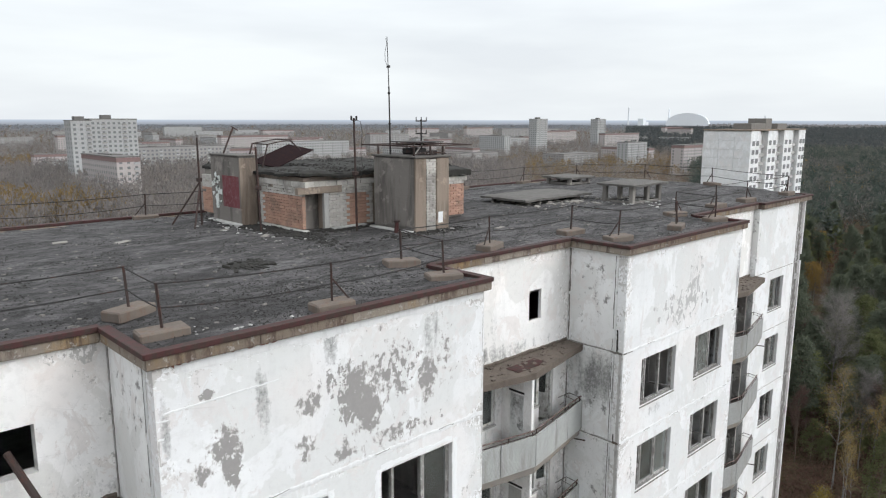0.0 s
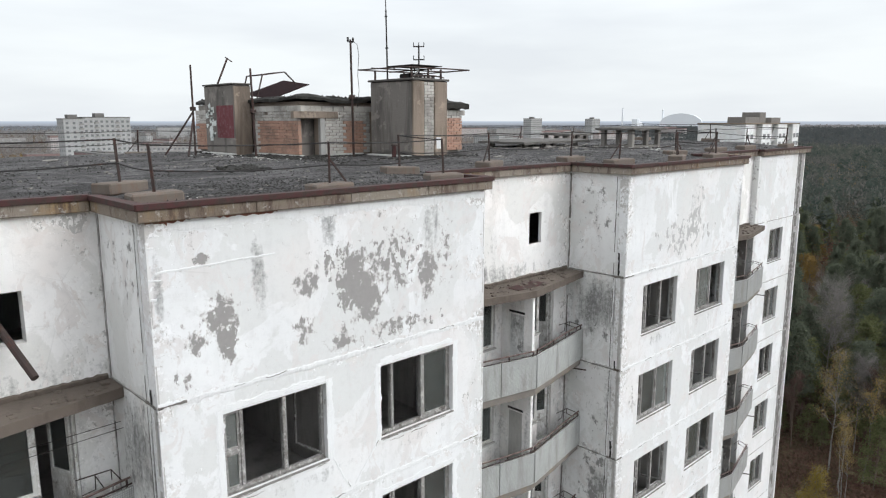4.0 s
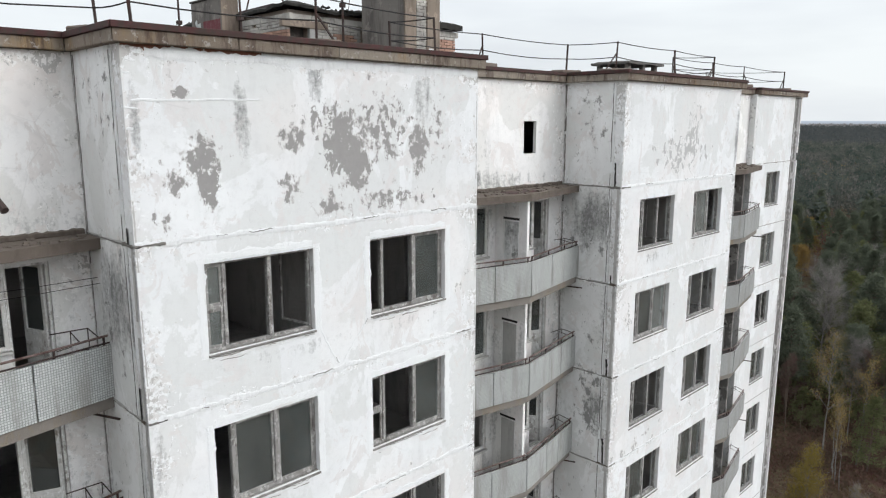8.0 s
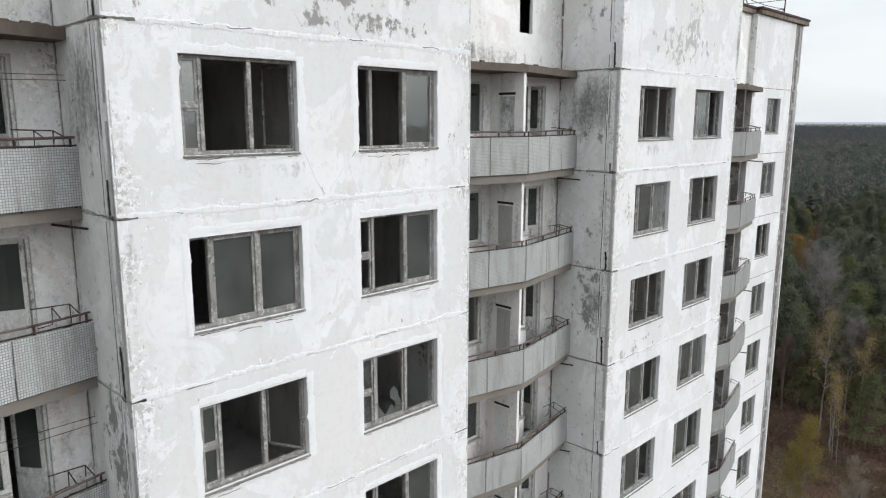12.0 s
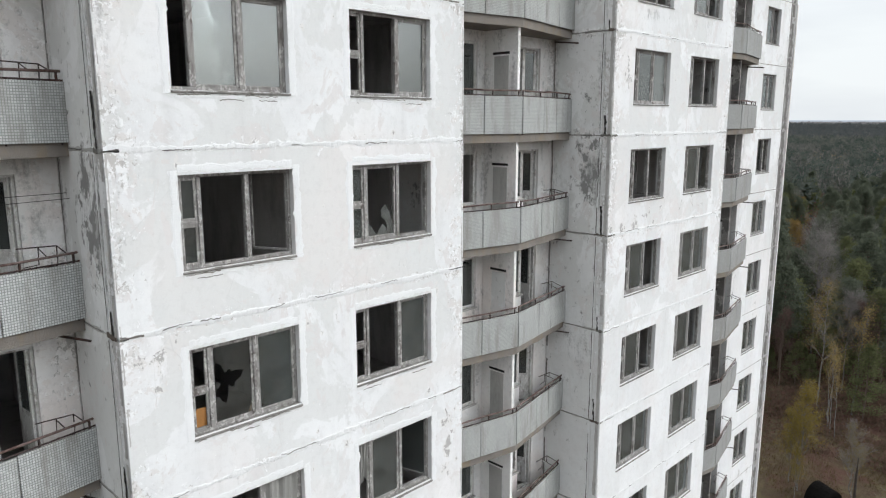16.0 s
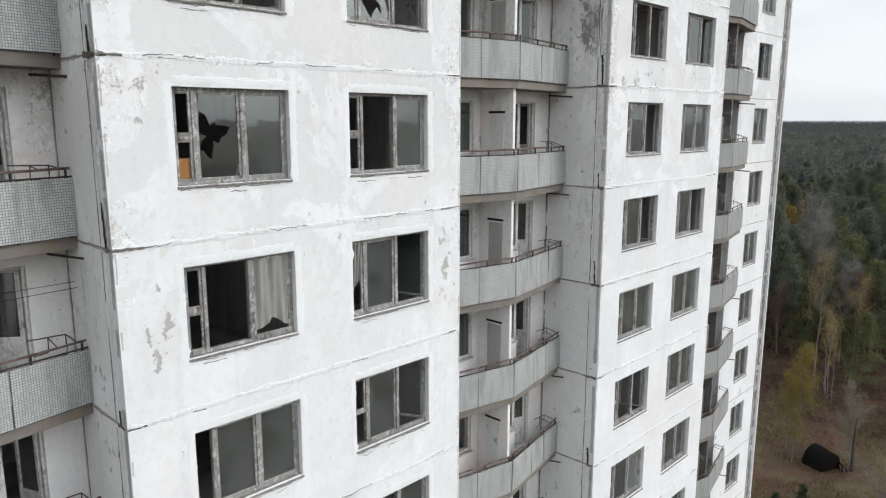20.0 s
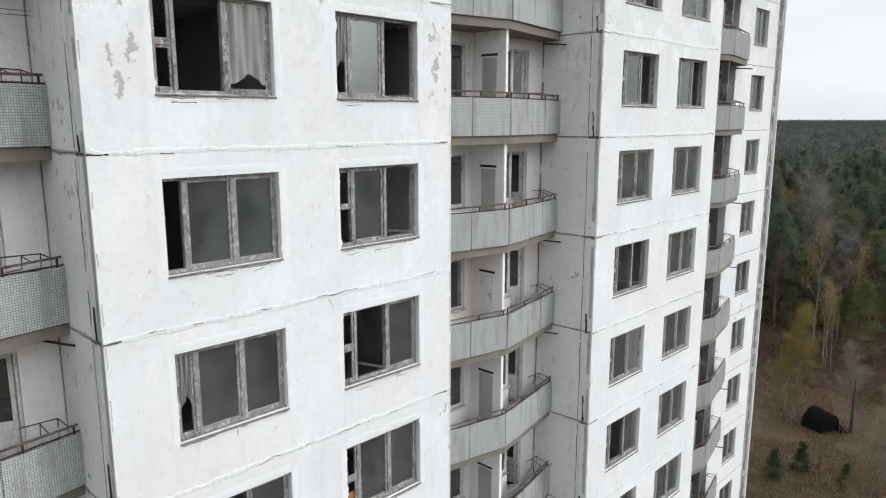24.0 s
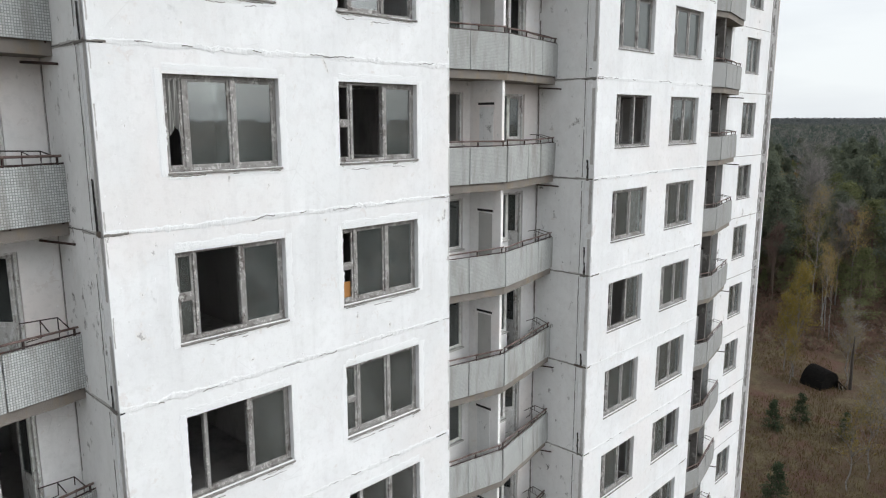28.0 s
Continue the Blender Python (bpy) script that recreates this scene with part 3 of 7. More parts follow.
    def prism(self, poly, z0, z1):
        """An upright prism over a polygon (counter-clockwise)."""
        i, n = len(self.v), len(poly)
        self.v += [(x, y, z0) for x, y in poly] + [(x, y, z1) for x, y in poly]
        self.f.append(tuple(range(i + n - 1, i - 1, -1)))
        self.f.append(tuple(range(i + n, i + 2 * n)))
        for k in range(n):
            j = (k + 1) % n
            self.f.append((i + k, i + j, i + n + j, i + n + k))
        return self

    def data(self, name, material):
        me = bpy.data.meshes.new(name)
        me.from_pydata(self.v, [], self.f)
        me.materials.append(material)
        return me


def part(name, mesh, material, parent=None, label="", at=None):
    """Links a mesh as one object; at: its pose under its parent."""
    ob = new(name, mesh.data(name, material) if isinstance(mesh, Mesh) else mesh)
    if parent:
        ob.parent = parent
    if at is not None:
        ob.matrix_basis = at
    if label:
        ob["label"] = label
    return ob


def empty(name, at=None):
    ob = new(name)
    if at is not None:
        ob.matrix_basis = at
    return ob


# ---- the tower block: plan ----
S, J1, NS = 2.75, 44.70, 16          # storey, top joint, storeys
EAVE, ROOF = 47.58, 47.84            # underside of the cornice, roof edge
BAY, REC, YR = 7.33, 5.82, 1.97      # bay width, recess width, recess wall
X2 = BAY + REC                       # second bay
X3 = X2 + BAY                        # second recess
X4 = X3 + REC                        # end wall
XE, YB, YW = 31.2, 15.0, 1.72         # end corner, back wall, end wall
WIN = ((1.05, 3.08), (4.36, 6.36))   # window openings of a bay
WZ0, WZ1 = -1.89, -0.40              # sill and head below the joint above
joint = lambda k: J1 - S * k  # noqa: E731


def panel_mesh(w, h, openings, t=0.28, gap=0.008):
    xs = sorted({gap, w - gap, *(v for o in openings for v in o[:2])})
    zs = sorted({-h + gap, -gap, *(v for o in openings for v in o[2:])})
    hole = lambda i, k: any(o[0] <= (xs[i] + xs[i + 1]) / 2 <= o[1] and o[2] <= (zs[k] + zs[k + 1]) / 2 <= o[3] for o in openings)  # noqa: E731
    return Mesh().holed(xs, zs, lambda i, k: not hole(i, k), 0, t)


def wall(name, label):
    return tagged(empty(name), label, "wall", "", "structure")


wall_bay = [wall("wall_bay_1", "white-painted concrete panels of a projecting bay, paint flaking"),
            wall("wall_bay_2", "white-painted concrete panels of a second projecting bay")]
wall_recess = [wall("wall_recess_1", "pale recessed wall behind the balconies"), wall("wall_recess_2", "pale recessed wall behind the balconies"),
               wall("wall_recess_3", "dark recessed wall behind the far balconies, pale at the attic")]
wall_side = [wall("wall_side_1", "grey weathered side wall of a bay"), wall("wall_side_2", "grey weathered side wall of the second bay")]
wall_end = wall("wall_end", "white end panels beside a grey corner strip")

bay_open = [(a, b, WZ0, WZ1) for a, b in WIN]
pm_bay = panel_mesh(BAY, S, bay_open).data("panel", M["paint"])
for wb, x in zip(wall_bay, (0, X2)):
    for k in range(NS):
        part("panel", pm_bay, None, wb, at=pose(x, 0, joint(k)))
part("panel", panel_mesh(BAY, EAVE - J1, []), M["paint_attic"], wall_bay[0], at=pose(0, 0, EAVE))
part("panel", panel_mesh(BAY, EAVE - J1, []), M["paint_attic_two"], wall_bay[1], at=pose(X2, 0, EAVE))

REC_OPEN = [(0.62, 1.27, -2.45, -0.40), (1.27, 2.60, -1.75, -0.40), (3.22, 4.55, -1.75, -0.40), (4.55, 5.20, -2.45, -0.40)]
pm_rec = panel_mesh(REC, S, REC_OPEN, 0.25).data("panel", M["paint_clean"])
pm_rec_far = panel_mesh(REC, S, REC_OPEN, 0.25).data("panel", M["paint_dark_recess"])
pm_rec_attic = panel_mesh(REC, EAVE - J1, [(3.98, 4.52, 45.62 - EAVE, 46.5 - EAVE)], 0.10).data("panel", M["paint_clean"])
pm_rec_attic_left = panel_mesh(REC, EAVE - J1, [(4.0, 4.62, 45.58 - EAVE, 46.42 - EAVE)], 0.25).data("panel", M["paint_clean"])
for wr, x in zip(wall_recess, (-REC, BAY, X3)):
    for k in range(NS):
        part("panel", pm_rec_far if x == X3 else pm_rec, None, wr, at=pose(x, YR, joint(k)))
    part("panel", pm_rec_attic_left if x < 0 else pm_rec_attic, None, wr, at=pose(x, YR, EAVE))

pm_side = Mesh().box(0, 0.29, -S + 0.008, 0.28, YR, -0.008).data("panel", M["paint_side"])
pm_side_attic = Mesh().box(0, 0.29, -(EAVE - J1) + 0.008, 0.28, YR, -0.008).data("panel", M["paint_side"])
for ws, x in zip(wall_side, (0.0, X2)):
    for xx in (x, x + BAY - 0.28):
        for k in range(NS):
            part("panel", pm_side, None, ws, at=pose(xx, 0, joint(k)))
        part("panel", pm_side_attic, None, ws, at=pose(xx, 0, EAVE))

WE = XE - X4
END_OPEN = [(27.75 - X4, 29.25 - X4, WZ0, WZ1)]
pm_end = panel_mesh(WE - 0.8, S, END_OPEN).data("panel", M["paint"])
pm_strip = Mesh().box(WE - 0.8, 0.03, -S + 0.01, WE - 0.06, 0.3, -0.01).data("corner_strip", M["strip_paint"])
for k in range(NS):
    part("panel", pm_end, None, wall_end, at=pose(X4, YW, joint(k)))
    part("corner_strip", pm_strip, None, wall_end, at=pose(X4, YW, joint(k)))
part("panel", panel_mesh(WE - 0.8, EAVE - J1, []), M["paint"], wall_end, at=pose(X4, YW, EAVE))
part("corner_strip", Mesh().box(WE - 0.8, 0.03, -(EAVE - J1), WE - 0.06, 0.3, 0), M["strip_paint"], wall_end, at=pose(X4, YW, EAVE))
pm_edge = Mesh().box(WE - 0.06, -0.01, -S + 0.004, WE + 0.02, 0.3, -0.004).data("gable_edge", M["paint_clean"])
for k in range(-1, NS):
    part("gable_edge", pm_edge, None, wall_end, at=pose(X4, YW, joint(k) if k >= 0 else EAVE + 0.2))
part("return_strip", Mesh().box(-0.22, 0.0, 0.0, -0.002, YR - YW - 0.002, EAVE), M["paint_side"], wall_end, at=pose(X4, YW + 0.002, 0))

# plain walls that close the block, out of view
shell = wall("wall_rear", "plain pale concrete rear and gable walls")
sh = Mesh()
sh.box(-REC - BAY, 0, 0, -REC, 0.28, EAVE).box(-REC - 0.28, 0.28, 0, -REC, YR, EAVE)
sh.box(-REC - BAY, 0.28, 0, -REC - BAY + 0.28, YB, EAVE).box(-REC - BAY, YB, 0, XE, YB + 0.28, EAVE).box(XE - 0.28, YR + 0.31, 0, XE, YB, EAVE)
sh.box(0, 0.02, 0, BAY, 0.28, joint(NS)).box(X2, 0.02, 0, X2 + BAY, 0.28, joint(NS)).box(X4, YW + 0.02, 0, XE, YW + 0.28, joint(NS))
part("shell", sh, M["paint_side"], shell)

# floors and rooms behind the windows
floors = Mesh()
rooms = Mesh()
for k in range(NS + 1):
    z = joint(k)
    floors.box(-REC, YR + 0.26, z - 0.22, XE - 0.3, YB - 0.01, z - 0.02)
    floors.box(0.29, 0.29, z - 0.22, BAY - 0.29, YR + 0.26, z - 0.02).box(X2 + 0.29, 0.29, z - 0.22, X2 + BAY - 0.29, YR + 0.26, z - 0.02)
z0, z1 = 0.0, J1
for x in (-2.95, 0.0, 3.7, BAY - 0.15, BAY + REC / 2 - 0.07, X2, X2 + 3.7, X3 - 0.15, X3 + REC / 2 - 0.07, X4, X4 + 3.0):
    rooms.box(x, YR + 0.262 if abs(x - 3.7) > 0.1 and abs(x - X2 - 3.7) > 0.1 else 0.29, z0, x + 0.15, 6.4, z1)
# the second box is an added attic wall that blocks light through the openings
rooms.box(-REC, 6.4, z0, XE - 0.3, 6.55, z1).box(-REC, 6.4, z1, XE - 0.3, 6.55, ROOF - 0.36)
tagged(part("floor_slabs", floors, M["plaster_in"]), "bare grey concrete floor slabs inside the block", "floor", "", "structure")
tagged(part("room_walls", rooms, M["plaster_in"]), "dim stained inner walls of the empty flats", "wall", "", "structure")

# ---- roof ----
def roof_outline(o):
    """The roof's outline, o metres outside the walls."""
    return [(-REC - BAY - o, -o), (-REC + o, -o), (-REC + o, YR - o), (-o, YR - o), (-o, -o), (BAY + o, -o), (BAY + o, YR - o), (X2 - o, YR - o),
            (X2 - o, -o), (X3 + o, -o), (X3 + o, YR - o), (X4 - o, YR - o), (X4 - o, YW - o), (XE + o + 0.25, YW - o), (XE + o + 0.25, YB + 0.28 + o), (-REC - BAY - o, YB + 0.28 + o)]


cornice = tagged(empty("cornice"), "rust-stained concrete cornice with a dark red sheet-metal cap", "cornice", "", "structure")
pts = roof_outline(0.12)
for i, (a, b) in enumerate(zip(pts, pts[1:] + pts[:1])):
    a, b = Vector((*a, 0)), Vector((*b, 0))
    d = (b - a)
    L = d.length
    m = Matrix.Translation(a) @ d.to_track_quat("X", "Z").to_matrix().to_4x4()
    n = max(1, round(L / 1.8))
    for j in range(n):
        s, e = L * j / n, L * (j + 1) / n
        part("fascia_block", Mesh().slab(s + 0.004, 0.0, EAVE - 0.004 * (i % 2), e - 0.004, 0.42, ROOF - 0.075 - 0.004 * (i % 2), 0.012, m), M["fascia"], cornice)
    part("metal_cap", Mesh().slab(-0.02, -0.035 - 0.002 * (i % 2), ROOF - 0.075, L + 0.02, 0.16, ROOF + 0.015 + 0.003 * (i % 3), 0.006, m), M["red_cap"], cornice)


def roof_height(x, y):
    rise = max(0.0, min(1.0, (y - 1.6) / 3.2, (YB - y) / 2.0))
    return ROOF - 0.06 + 0.21 * rise + 0.05 * noise.noise((x * 0.45, y * 0.45, 0)) + 0.025 * noise.noise((x * 2.1, y * 2.1, 3))


roof_mesh = Mesh()
def stops(a, b, step, *must):
    n = int((b - a) / step)
    fixed = [v for v in must if a < v < b]
    return sorted({a, b, *fixed, *(v for v in (a + (b - a) * i / n for i in range(n + 1)) if all(abs(v - f) > step * 0.3 for f in fixed))})


rxs = stops(-REC - BAY, XE + 0.25, 0.22, -REC, 0.0, BAY, X2, X3, X4)
rys = stops(0.0, YB + 0.2, 0.22, YW, YR)
inside = lambda x, y: y > YR or 0 < x < BAY or X2 < x < X3 or x < -REC or (x > X4 and y > YW)  # noqa: E731
idx = {}
for i, x in enumerate(rxs):
    for j, y in enumerate(rys):
        idx[i, j] = len(roof_mesh.v)
        roof_mesh.v.append((x, y, roof_height(x, y)))
for i in range(len(rxs) - 1):
    for j in range(len(rys) - 1):
        if inside((rxs[i] + rxs[i + 1]) / 2, (rys[j] + rys[j + 1]) / 2):
            roof_mesh.f.append((idx[i, j], idx[i + 1, j], idx[i + 1, j + 1], idx[i, j + 1]))
ob = tagged(part("roof", roof_mesh, M["tar"]), "dark tarred flat roof, cracked and mossy", "roof", "", "structure")
for p in ob.data.polygons:
    p.use_smooth = True
deck = Mesh().box(-REC - BAY, YR + 0.02, ROOF - 0.35, XE - 0.02, YB, ROOF - 0.2).box(0.02, 0.02, ROOF - 0.35, BAY - 0.02, YR + 0.02, ROOF - 0.2).box(X2 + 0.02, 0.02, ROOF - 0.35, X3 - 0.02, YR + 0.02, ROOF - 0.2)
tagged(part("roof_deck", deck, M["concrete_dark"]), "concrete roof deck under the tar", "roof", "", "structure")

# ---- windows ----
rng = random.Random(7)
FY = 0.11                            # depth of the frames behind the wall face


def bars(x0, z0, x1, z1, w, y0, y1):
    """A rectangular frame of four bars."""
    return Mesh().slab(x0, y0, z0, x0 + w, y1, z1, 0.006).slab(x1 - w, y0, z0, x1, y1, z1, 0.006).slab(x0 + w, y0, z0, x1 - w, y1, z0 + w, 0.006).slab(x0 + w, y0, z1 - w, x1 - w, y1, z1, 0.006)


def shard_mesh(w, h, seed):
    """What is left of a broken pane: one tall curved splinter, and jagged stumps along the bottom."""
    m = Mesh()
    shapes = (((0.60, 0.0), (1.0, 0.0), (0.97, 0.14), (0.84, 0.31), (0.68, 0.43), (0.50, 0.36), (0.53, 0.25), (0.68, 0.20), (0.74, 0.11)),
              ((0.0, 0.0), (0.34, 0.0), (0.24, 0.06), (0.05, 0.19), (0.0, 0.20)), ((0.34, 0.0), (0.60, 0.0), (0.70, 0.09), (0.56, 0.16), (0.40, 0.07)))
    for q in shapes:
        i = len(m.v)
        m.v += [(w * u, 0.0, h * v) for u, v in q]
        m.f.append(tuple(range(i, i + len(q))))
    return m


def curtain_mesh(w, h, z0):
    m = Mesh()
    nx, nz = 24, 12
    for j in range(nz + 1):
        for i in range(nx + 1):
            u, v = i / nx, j / nz
            low = z0 + 0.10 * math.sin(3.1 * u) - 0.05 * math.sin(9 * u)
            m.v.append((w * u, 0.03 * math.sin(14 * u + 2 * v) + 0.015 * math.sin(31 * u), low + (h - low) * v))
    for j in range(nz):
        for i in range(nx):
            a = j * (nx + 1) + i
            m.f.append((a, a + 1, a + nx + 2, a + nx + 1))
    return m


def cloth():
    k = Nodes("grimy_net_curtain")
    c = k.mix(k.noise(9, 5, 0.7, k.pos(1, 1, 0.3)), (0.34, 0.335, 0.32), (0.19, 0.186, 0.178))
    return k.done(c, 0.95)


M["cloth"] = cloth()
M["orange"] = concrete_material("faded_orange_board", (0.42, 0.20, 0.06), (0.30, 0.14, 0.05), 2, (0.15, 0.08, 0.03), 0.4)
window_count = 0
window_cache = {}


def light_parts(win, x0, x1, z0, z1, code, seed, wood):
    """One light of a window: g glass, d dirty glass, o empty, e empty sash, a sash ajar, s shards, c curtain, h board."""
    w, h = x1 - x0, z1 - z0
    key = (round(w, 2), round(h, 2))
    if key not in window_cache:
        window_cache[key] = (bars(0, 0, w, h, 0.045, 0, 0.045).data("sash", wood), Mesh().box(0.045, 0.018, 0.045, w - 0.045, 0.023, h - 0.045).data("pane", M["glass"]),
                             Mesh().box(0.045, 0.018, 0.045, w - 0.045, 0.023, h - 0.045).data("pane", M["glass_dirty"]))
    sash, pane, pane_dirty = window_cache[key]
    at = pose(x0, FY + 0.01, z0)
    if code in "gdescbh":
        s = part("sash", sash, None, win, at=at)
        if code in "gd":
            p = part("pane", pane if code == "g" else pane_dirty, None, win, at=at)
            p.visible_shadow = False
        if code == "b":
            hp = Mesh()
            x0_, x1_, z0_, z1_ = 0.045, w - 0.045, 0.045, h - 0.045
            cx, cz, n = w * 0.32, h * 0.52, 24
            rim, out = [], []
            for i in range(n):
                a = 2 * math.pi * i / n
                rad = h * (0.19 + 0.08 * math.sin(3 * a + 1) + 0.05 * math.sin(7 * a))
                rim.append((cx + rad * math.cos(a) * 0.8, 0.02, cz + rad * math.sin(a)))
                s_ = min(((x1_ - cx) if math.cos(a) > 0 else (cx - x0_)) / max(1e-6, abs(math.cos(a))), ((z1_ - cz) if math.sin(a) > 0 else (cz - z0_)) / max(1e-6, abs(math.sin(a))))
                out.append((cx + s_ * math.cos(a), 0.02, cz + s_ * math.sin(a)))
            for i in range(n):
                j = (i + 1) % n
                hp.quad(rim[i], out[i], out[j], rim[j])
            for a, b in ((x0_, z0_), (x1_, z0_), (x1_, z1_), (x0_, z1_)):
                near = sorted(range(n), key=lambda i: (out[i][0] - a) ** 2 + (out[i][2] - b) ** 2)[:2]
                hp.v += [out[near[0]], out[near[1]], (a, 0.02, b)]
                hp.f.append((len(hp.v) - 3, len(hp.v) - 2, len(hp.v) - 1))
            part("broken_pane", hp, M["glass"], win, "pane with a ragged hole", at=at).visible_shadow = False
        if code == "s":
            part("broken_pane", shard_mesh(w - 0.09, h, seed), M["glass_dirty"], win, "jagged remains of a broken pane", at=pose(x0 + 0.045, FY + 0.03, z0 + 0.04))
        if code == "c":
            part("curtain", curtain_mesh(w - 0.06, h - 0.03, h * (0.36 if w < 0.4 else 0.09)), M["cloth"], win, "torn grey net curtain", at=pose(x0 + 0.03, FY + 0.005, z0 + 0.01))
        if code == "h":
            part("board", Mesh().box(0.04, 0.05, 0.02, w - 0.04, 0.07, h * 0.55), M["orange"], win, "faded orange board behind the sash", at=at)
    if code == "a":
        ang = 62 + 22 * ((seed * 37) % 10) / 10
        m = Matrix.Translation((x1, FY + 0.03, z0)) @ pose(0, 0, 0, 0, 0, -ang) @ Matrix.Translation((-w, 0, 0))
        part("sash", sash, None, win, "sash standing open into the room", at=m)
        if seed % 2:
            part("pane", pane, None, win, at=m).visible_shadow = False


frame_cache = {}


def window(x, y, z, w, h, codes, seed, narrow=0.37, detail=True):
    """A weathered wooden casement window: one narrow light with a transom and two wide ones."""
    global window_count
    window_count += 1
    win = tagged(empty(f"window_{window_count}", pose(x, y, z)), "", "window", "", "structure")
    state = "all lights still glazed" if set(codes) <= set("gd") else "a light broken or standing open"
    win["label"] = "weathered grey wooden casement window, " + state
    key = (w, h, narrow)
    m1, m2 = narrow, narrow + (w - narrow) / 2
    if key not in frame_cache:
        fm = bars(0.0, 0.0, w, h, 0.055, FY, FY + 0.09)
        fm.slab(m1 - 0.035, FY - 0.012, 0.055, m1 + 0.035, FY + 0.085, h - 0.055, 0.008).slab(m2 - 0.04, FY - 0.014, 0.055, m2 + 0.04, FY + 0.085, h - 0.055, 0.008)
        tm = Mesh().slab(0.055, FY - 0.005, h * 0.47, m1 - 0.035, FY + 0.07, h * 0.47 + 0.06, 0.006)
        sl = Mesh()
        p = [(-0.012, -0.022, -0.012), (w + 0.012, -0.022, -0.012), (w + 0.012, FY + 0.02, 0.014), (-0.012, FY + 0.02, 0.014)]
        q = [(a, b, c - 0.03) for a, b, c in p]
        sl.v += p + q
        sl.f += [(0, 1, 2, 3), (7, 6, 5, 4), (0, 4, 5, 1), (1, 5, 6, 2), (2, 6, 7, 3), (3, 7, 4, 0)]
        frame_cache[key] = (fm.data("window_frame", M["wood"]), tm.data("transom", M["wood"]), sl.data("window_sill", M["sill_wood"]))
    fm, tm, sl = frame_cache[key]
    part("window_frame", fm, None, win)
    part("window_sill", sl, None, win)
    if codes[0] == "c":
        light_parts(win, 0.055, m1 - 0.035, 0.055, h - 0.055, "c", seed, M["wood"])
    elif codes[0] != "o" or seed % 3 == 0:
        part("transom", tm, None, win)
        light_parts(win, 0.055, m1 - 0.035, 0.055, h * 0.47, codes[0] if codes[0] != "a" else "e", seed, M["wood"])
        light_parts(win, 0.055, m1 - 0.035, h * 0.47 + 0.06, h - 0.055, codes[0] if codes[0] in "gdc" else "e", seed + 1, M["wood"])
    light_parts(win, m1 + 0.035, m2 - 0.04, 0.055, h - 0.055, codes[1], seed, M["wood"])
    light_parts(win, m2 + 0.04, w - 0.055, 0.055, h - 0.055, codes[2], seed + 3, M["wood"])
    return win


LEFT = ["doa", "ogg", "goa", "hbg", "eoc", "ogg", "cgg", "gog", "oog", "ggo", "ggg", "gog", "ggg", "ggg", "ggg", "ggg"]
RIGHT = ["oog", "eog", "gso", "eog", "cga", "oga", "eag", "hgg", "ggg", "ogg", "ggg", "ggg", "ggg", "ggg", "ggg", "ggg"]
BAY2A = ["eoa", "egd", "hoa", "ego", "ega", "ggg", "goa", "egd", "hog", "ggg", "gga", "ggg", "ggo", "ggg", "ggg", "ggg"]
BAY2B = ["edo", "eoa", "ega", "egg", "ego", "ggg", "egg", "ggg", "ggg", "egg", "ego", "ggg", "ggg", "ggg", "ggg", "ggg"]
ENDW = ["ego", "egg", "eoa", "ggg", "ego", "ggg", "egg", "oga", "ggg", "egg", "ggg", "ego", "ggg", "ggg", "ggg", "ggg"]
for k in range(NS):
    z = joint(k) + WZ0
    h = WZ1 - WZ0
    window(WIN[0][0], 0, z, WIN[0][1] - WIN[0][0], h, LEFT[k], 3 * k + 1)
    window(WIN[1][0], 0, z, WIN[1][1] - WIN[1][0], h, RIGHT[k], 5 * k + 2)
    window(X2 + WIN[0][0], 0, z, WIN[0][1] - WIN[0][0], h, BAY2A[k], 7 * k + 1)
    window(X2 + WIN[1][0], 0, z, WIN[1][1] - WIN[1][0], h, BAY2B[k], 11 * k + 4)
    window(X4 + END_OPEN[0][0], YW, z, END_OPEN[0][1] - END_OPEN[0][0], h, ENDW[k], 13 * k + 4, 0.3)


# balcony windows and doors in the recessed walls
door_count = 0
bw = 1.33
bal_frame = bars(0, 0, bw, 1.35, 0.06, 0.06, 0.15)
bal_frame.slab(bw / 2 - 0.04, 0.05, 0.06, bw / 2 + 0.04, 0.145, 1.29, 0.008)
bal_frame = bal_frame.data("window_frame", M["wood_white"])
bal_pane = Mesh().box(0.06, 0.09, 0.06, bw / 2 - 0.04, 0.095, 1.29).data("pane", M["glass"])
bal_sill = Mesh().slab(-0.03, -0.05, -0.05, bw + 0.03, 0.06, 0.0, 0.01).data("window_sill", M["concrete_pale"])
dw, dh = 0.65, 2.05
door_frame = bars(0, 0, dw, dh, 0.05, 0.06, 0.16).data("door_frame", M["wood_white"])
leaf_top = bars(0, 0.75, dw - 0.1, dh - 0.1, 0.07, 0, 0.045)
leaf_top.slab(0, 0, 0, dw - 0.1, 0.045, 0.75, 0.006)
leaf_mesh = leaf_top.data("door_leaf", M["wood_white"])
leaf_glass = Mesh().box(0.07, 0.018, 0.82, dw - 0.17, 0.023, dh - 0.17).data("pane", M["glass"])
handle_mesh = Mesh().tube((dw - 0.15, -0.05, 1.0), (dw - 0.15, -0.05, 1.12), 0.012).tube((dw - 0.15, -0.05, 1.0), (dw - 0.15, 0.0, 1.0), 0.008).tube((dw - 0.15, -0.05, 1.12), (dw - 0.15, 0.0, 1.12), 0.008).data("door_handle", M["steel_dark"])
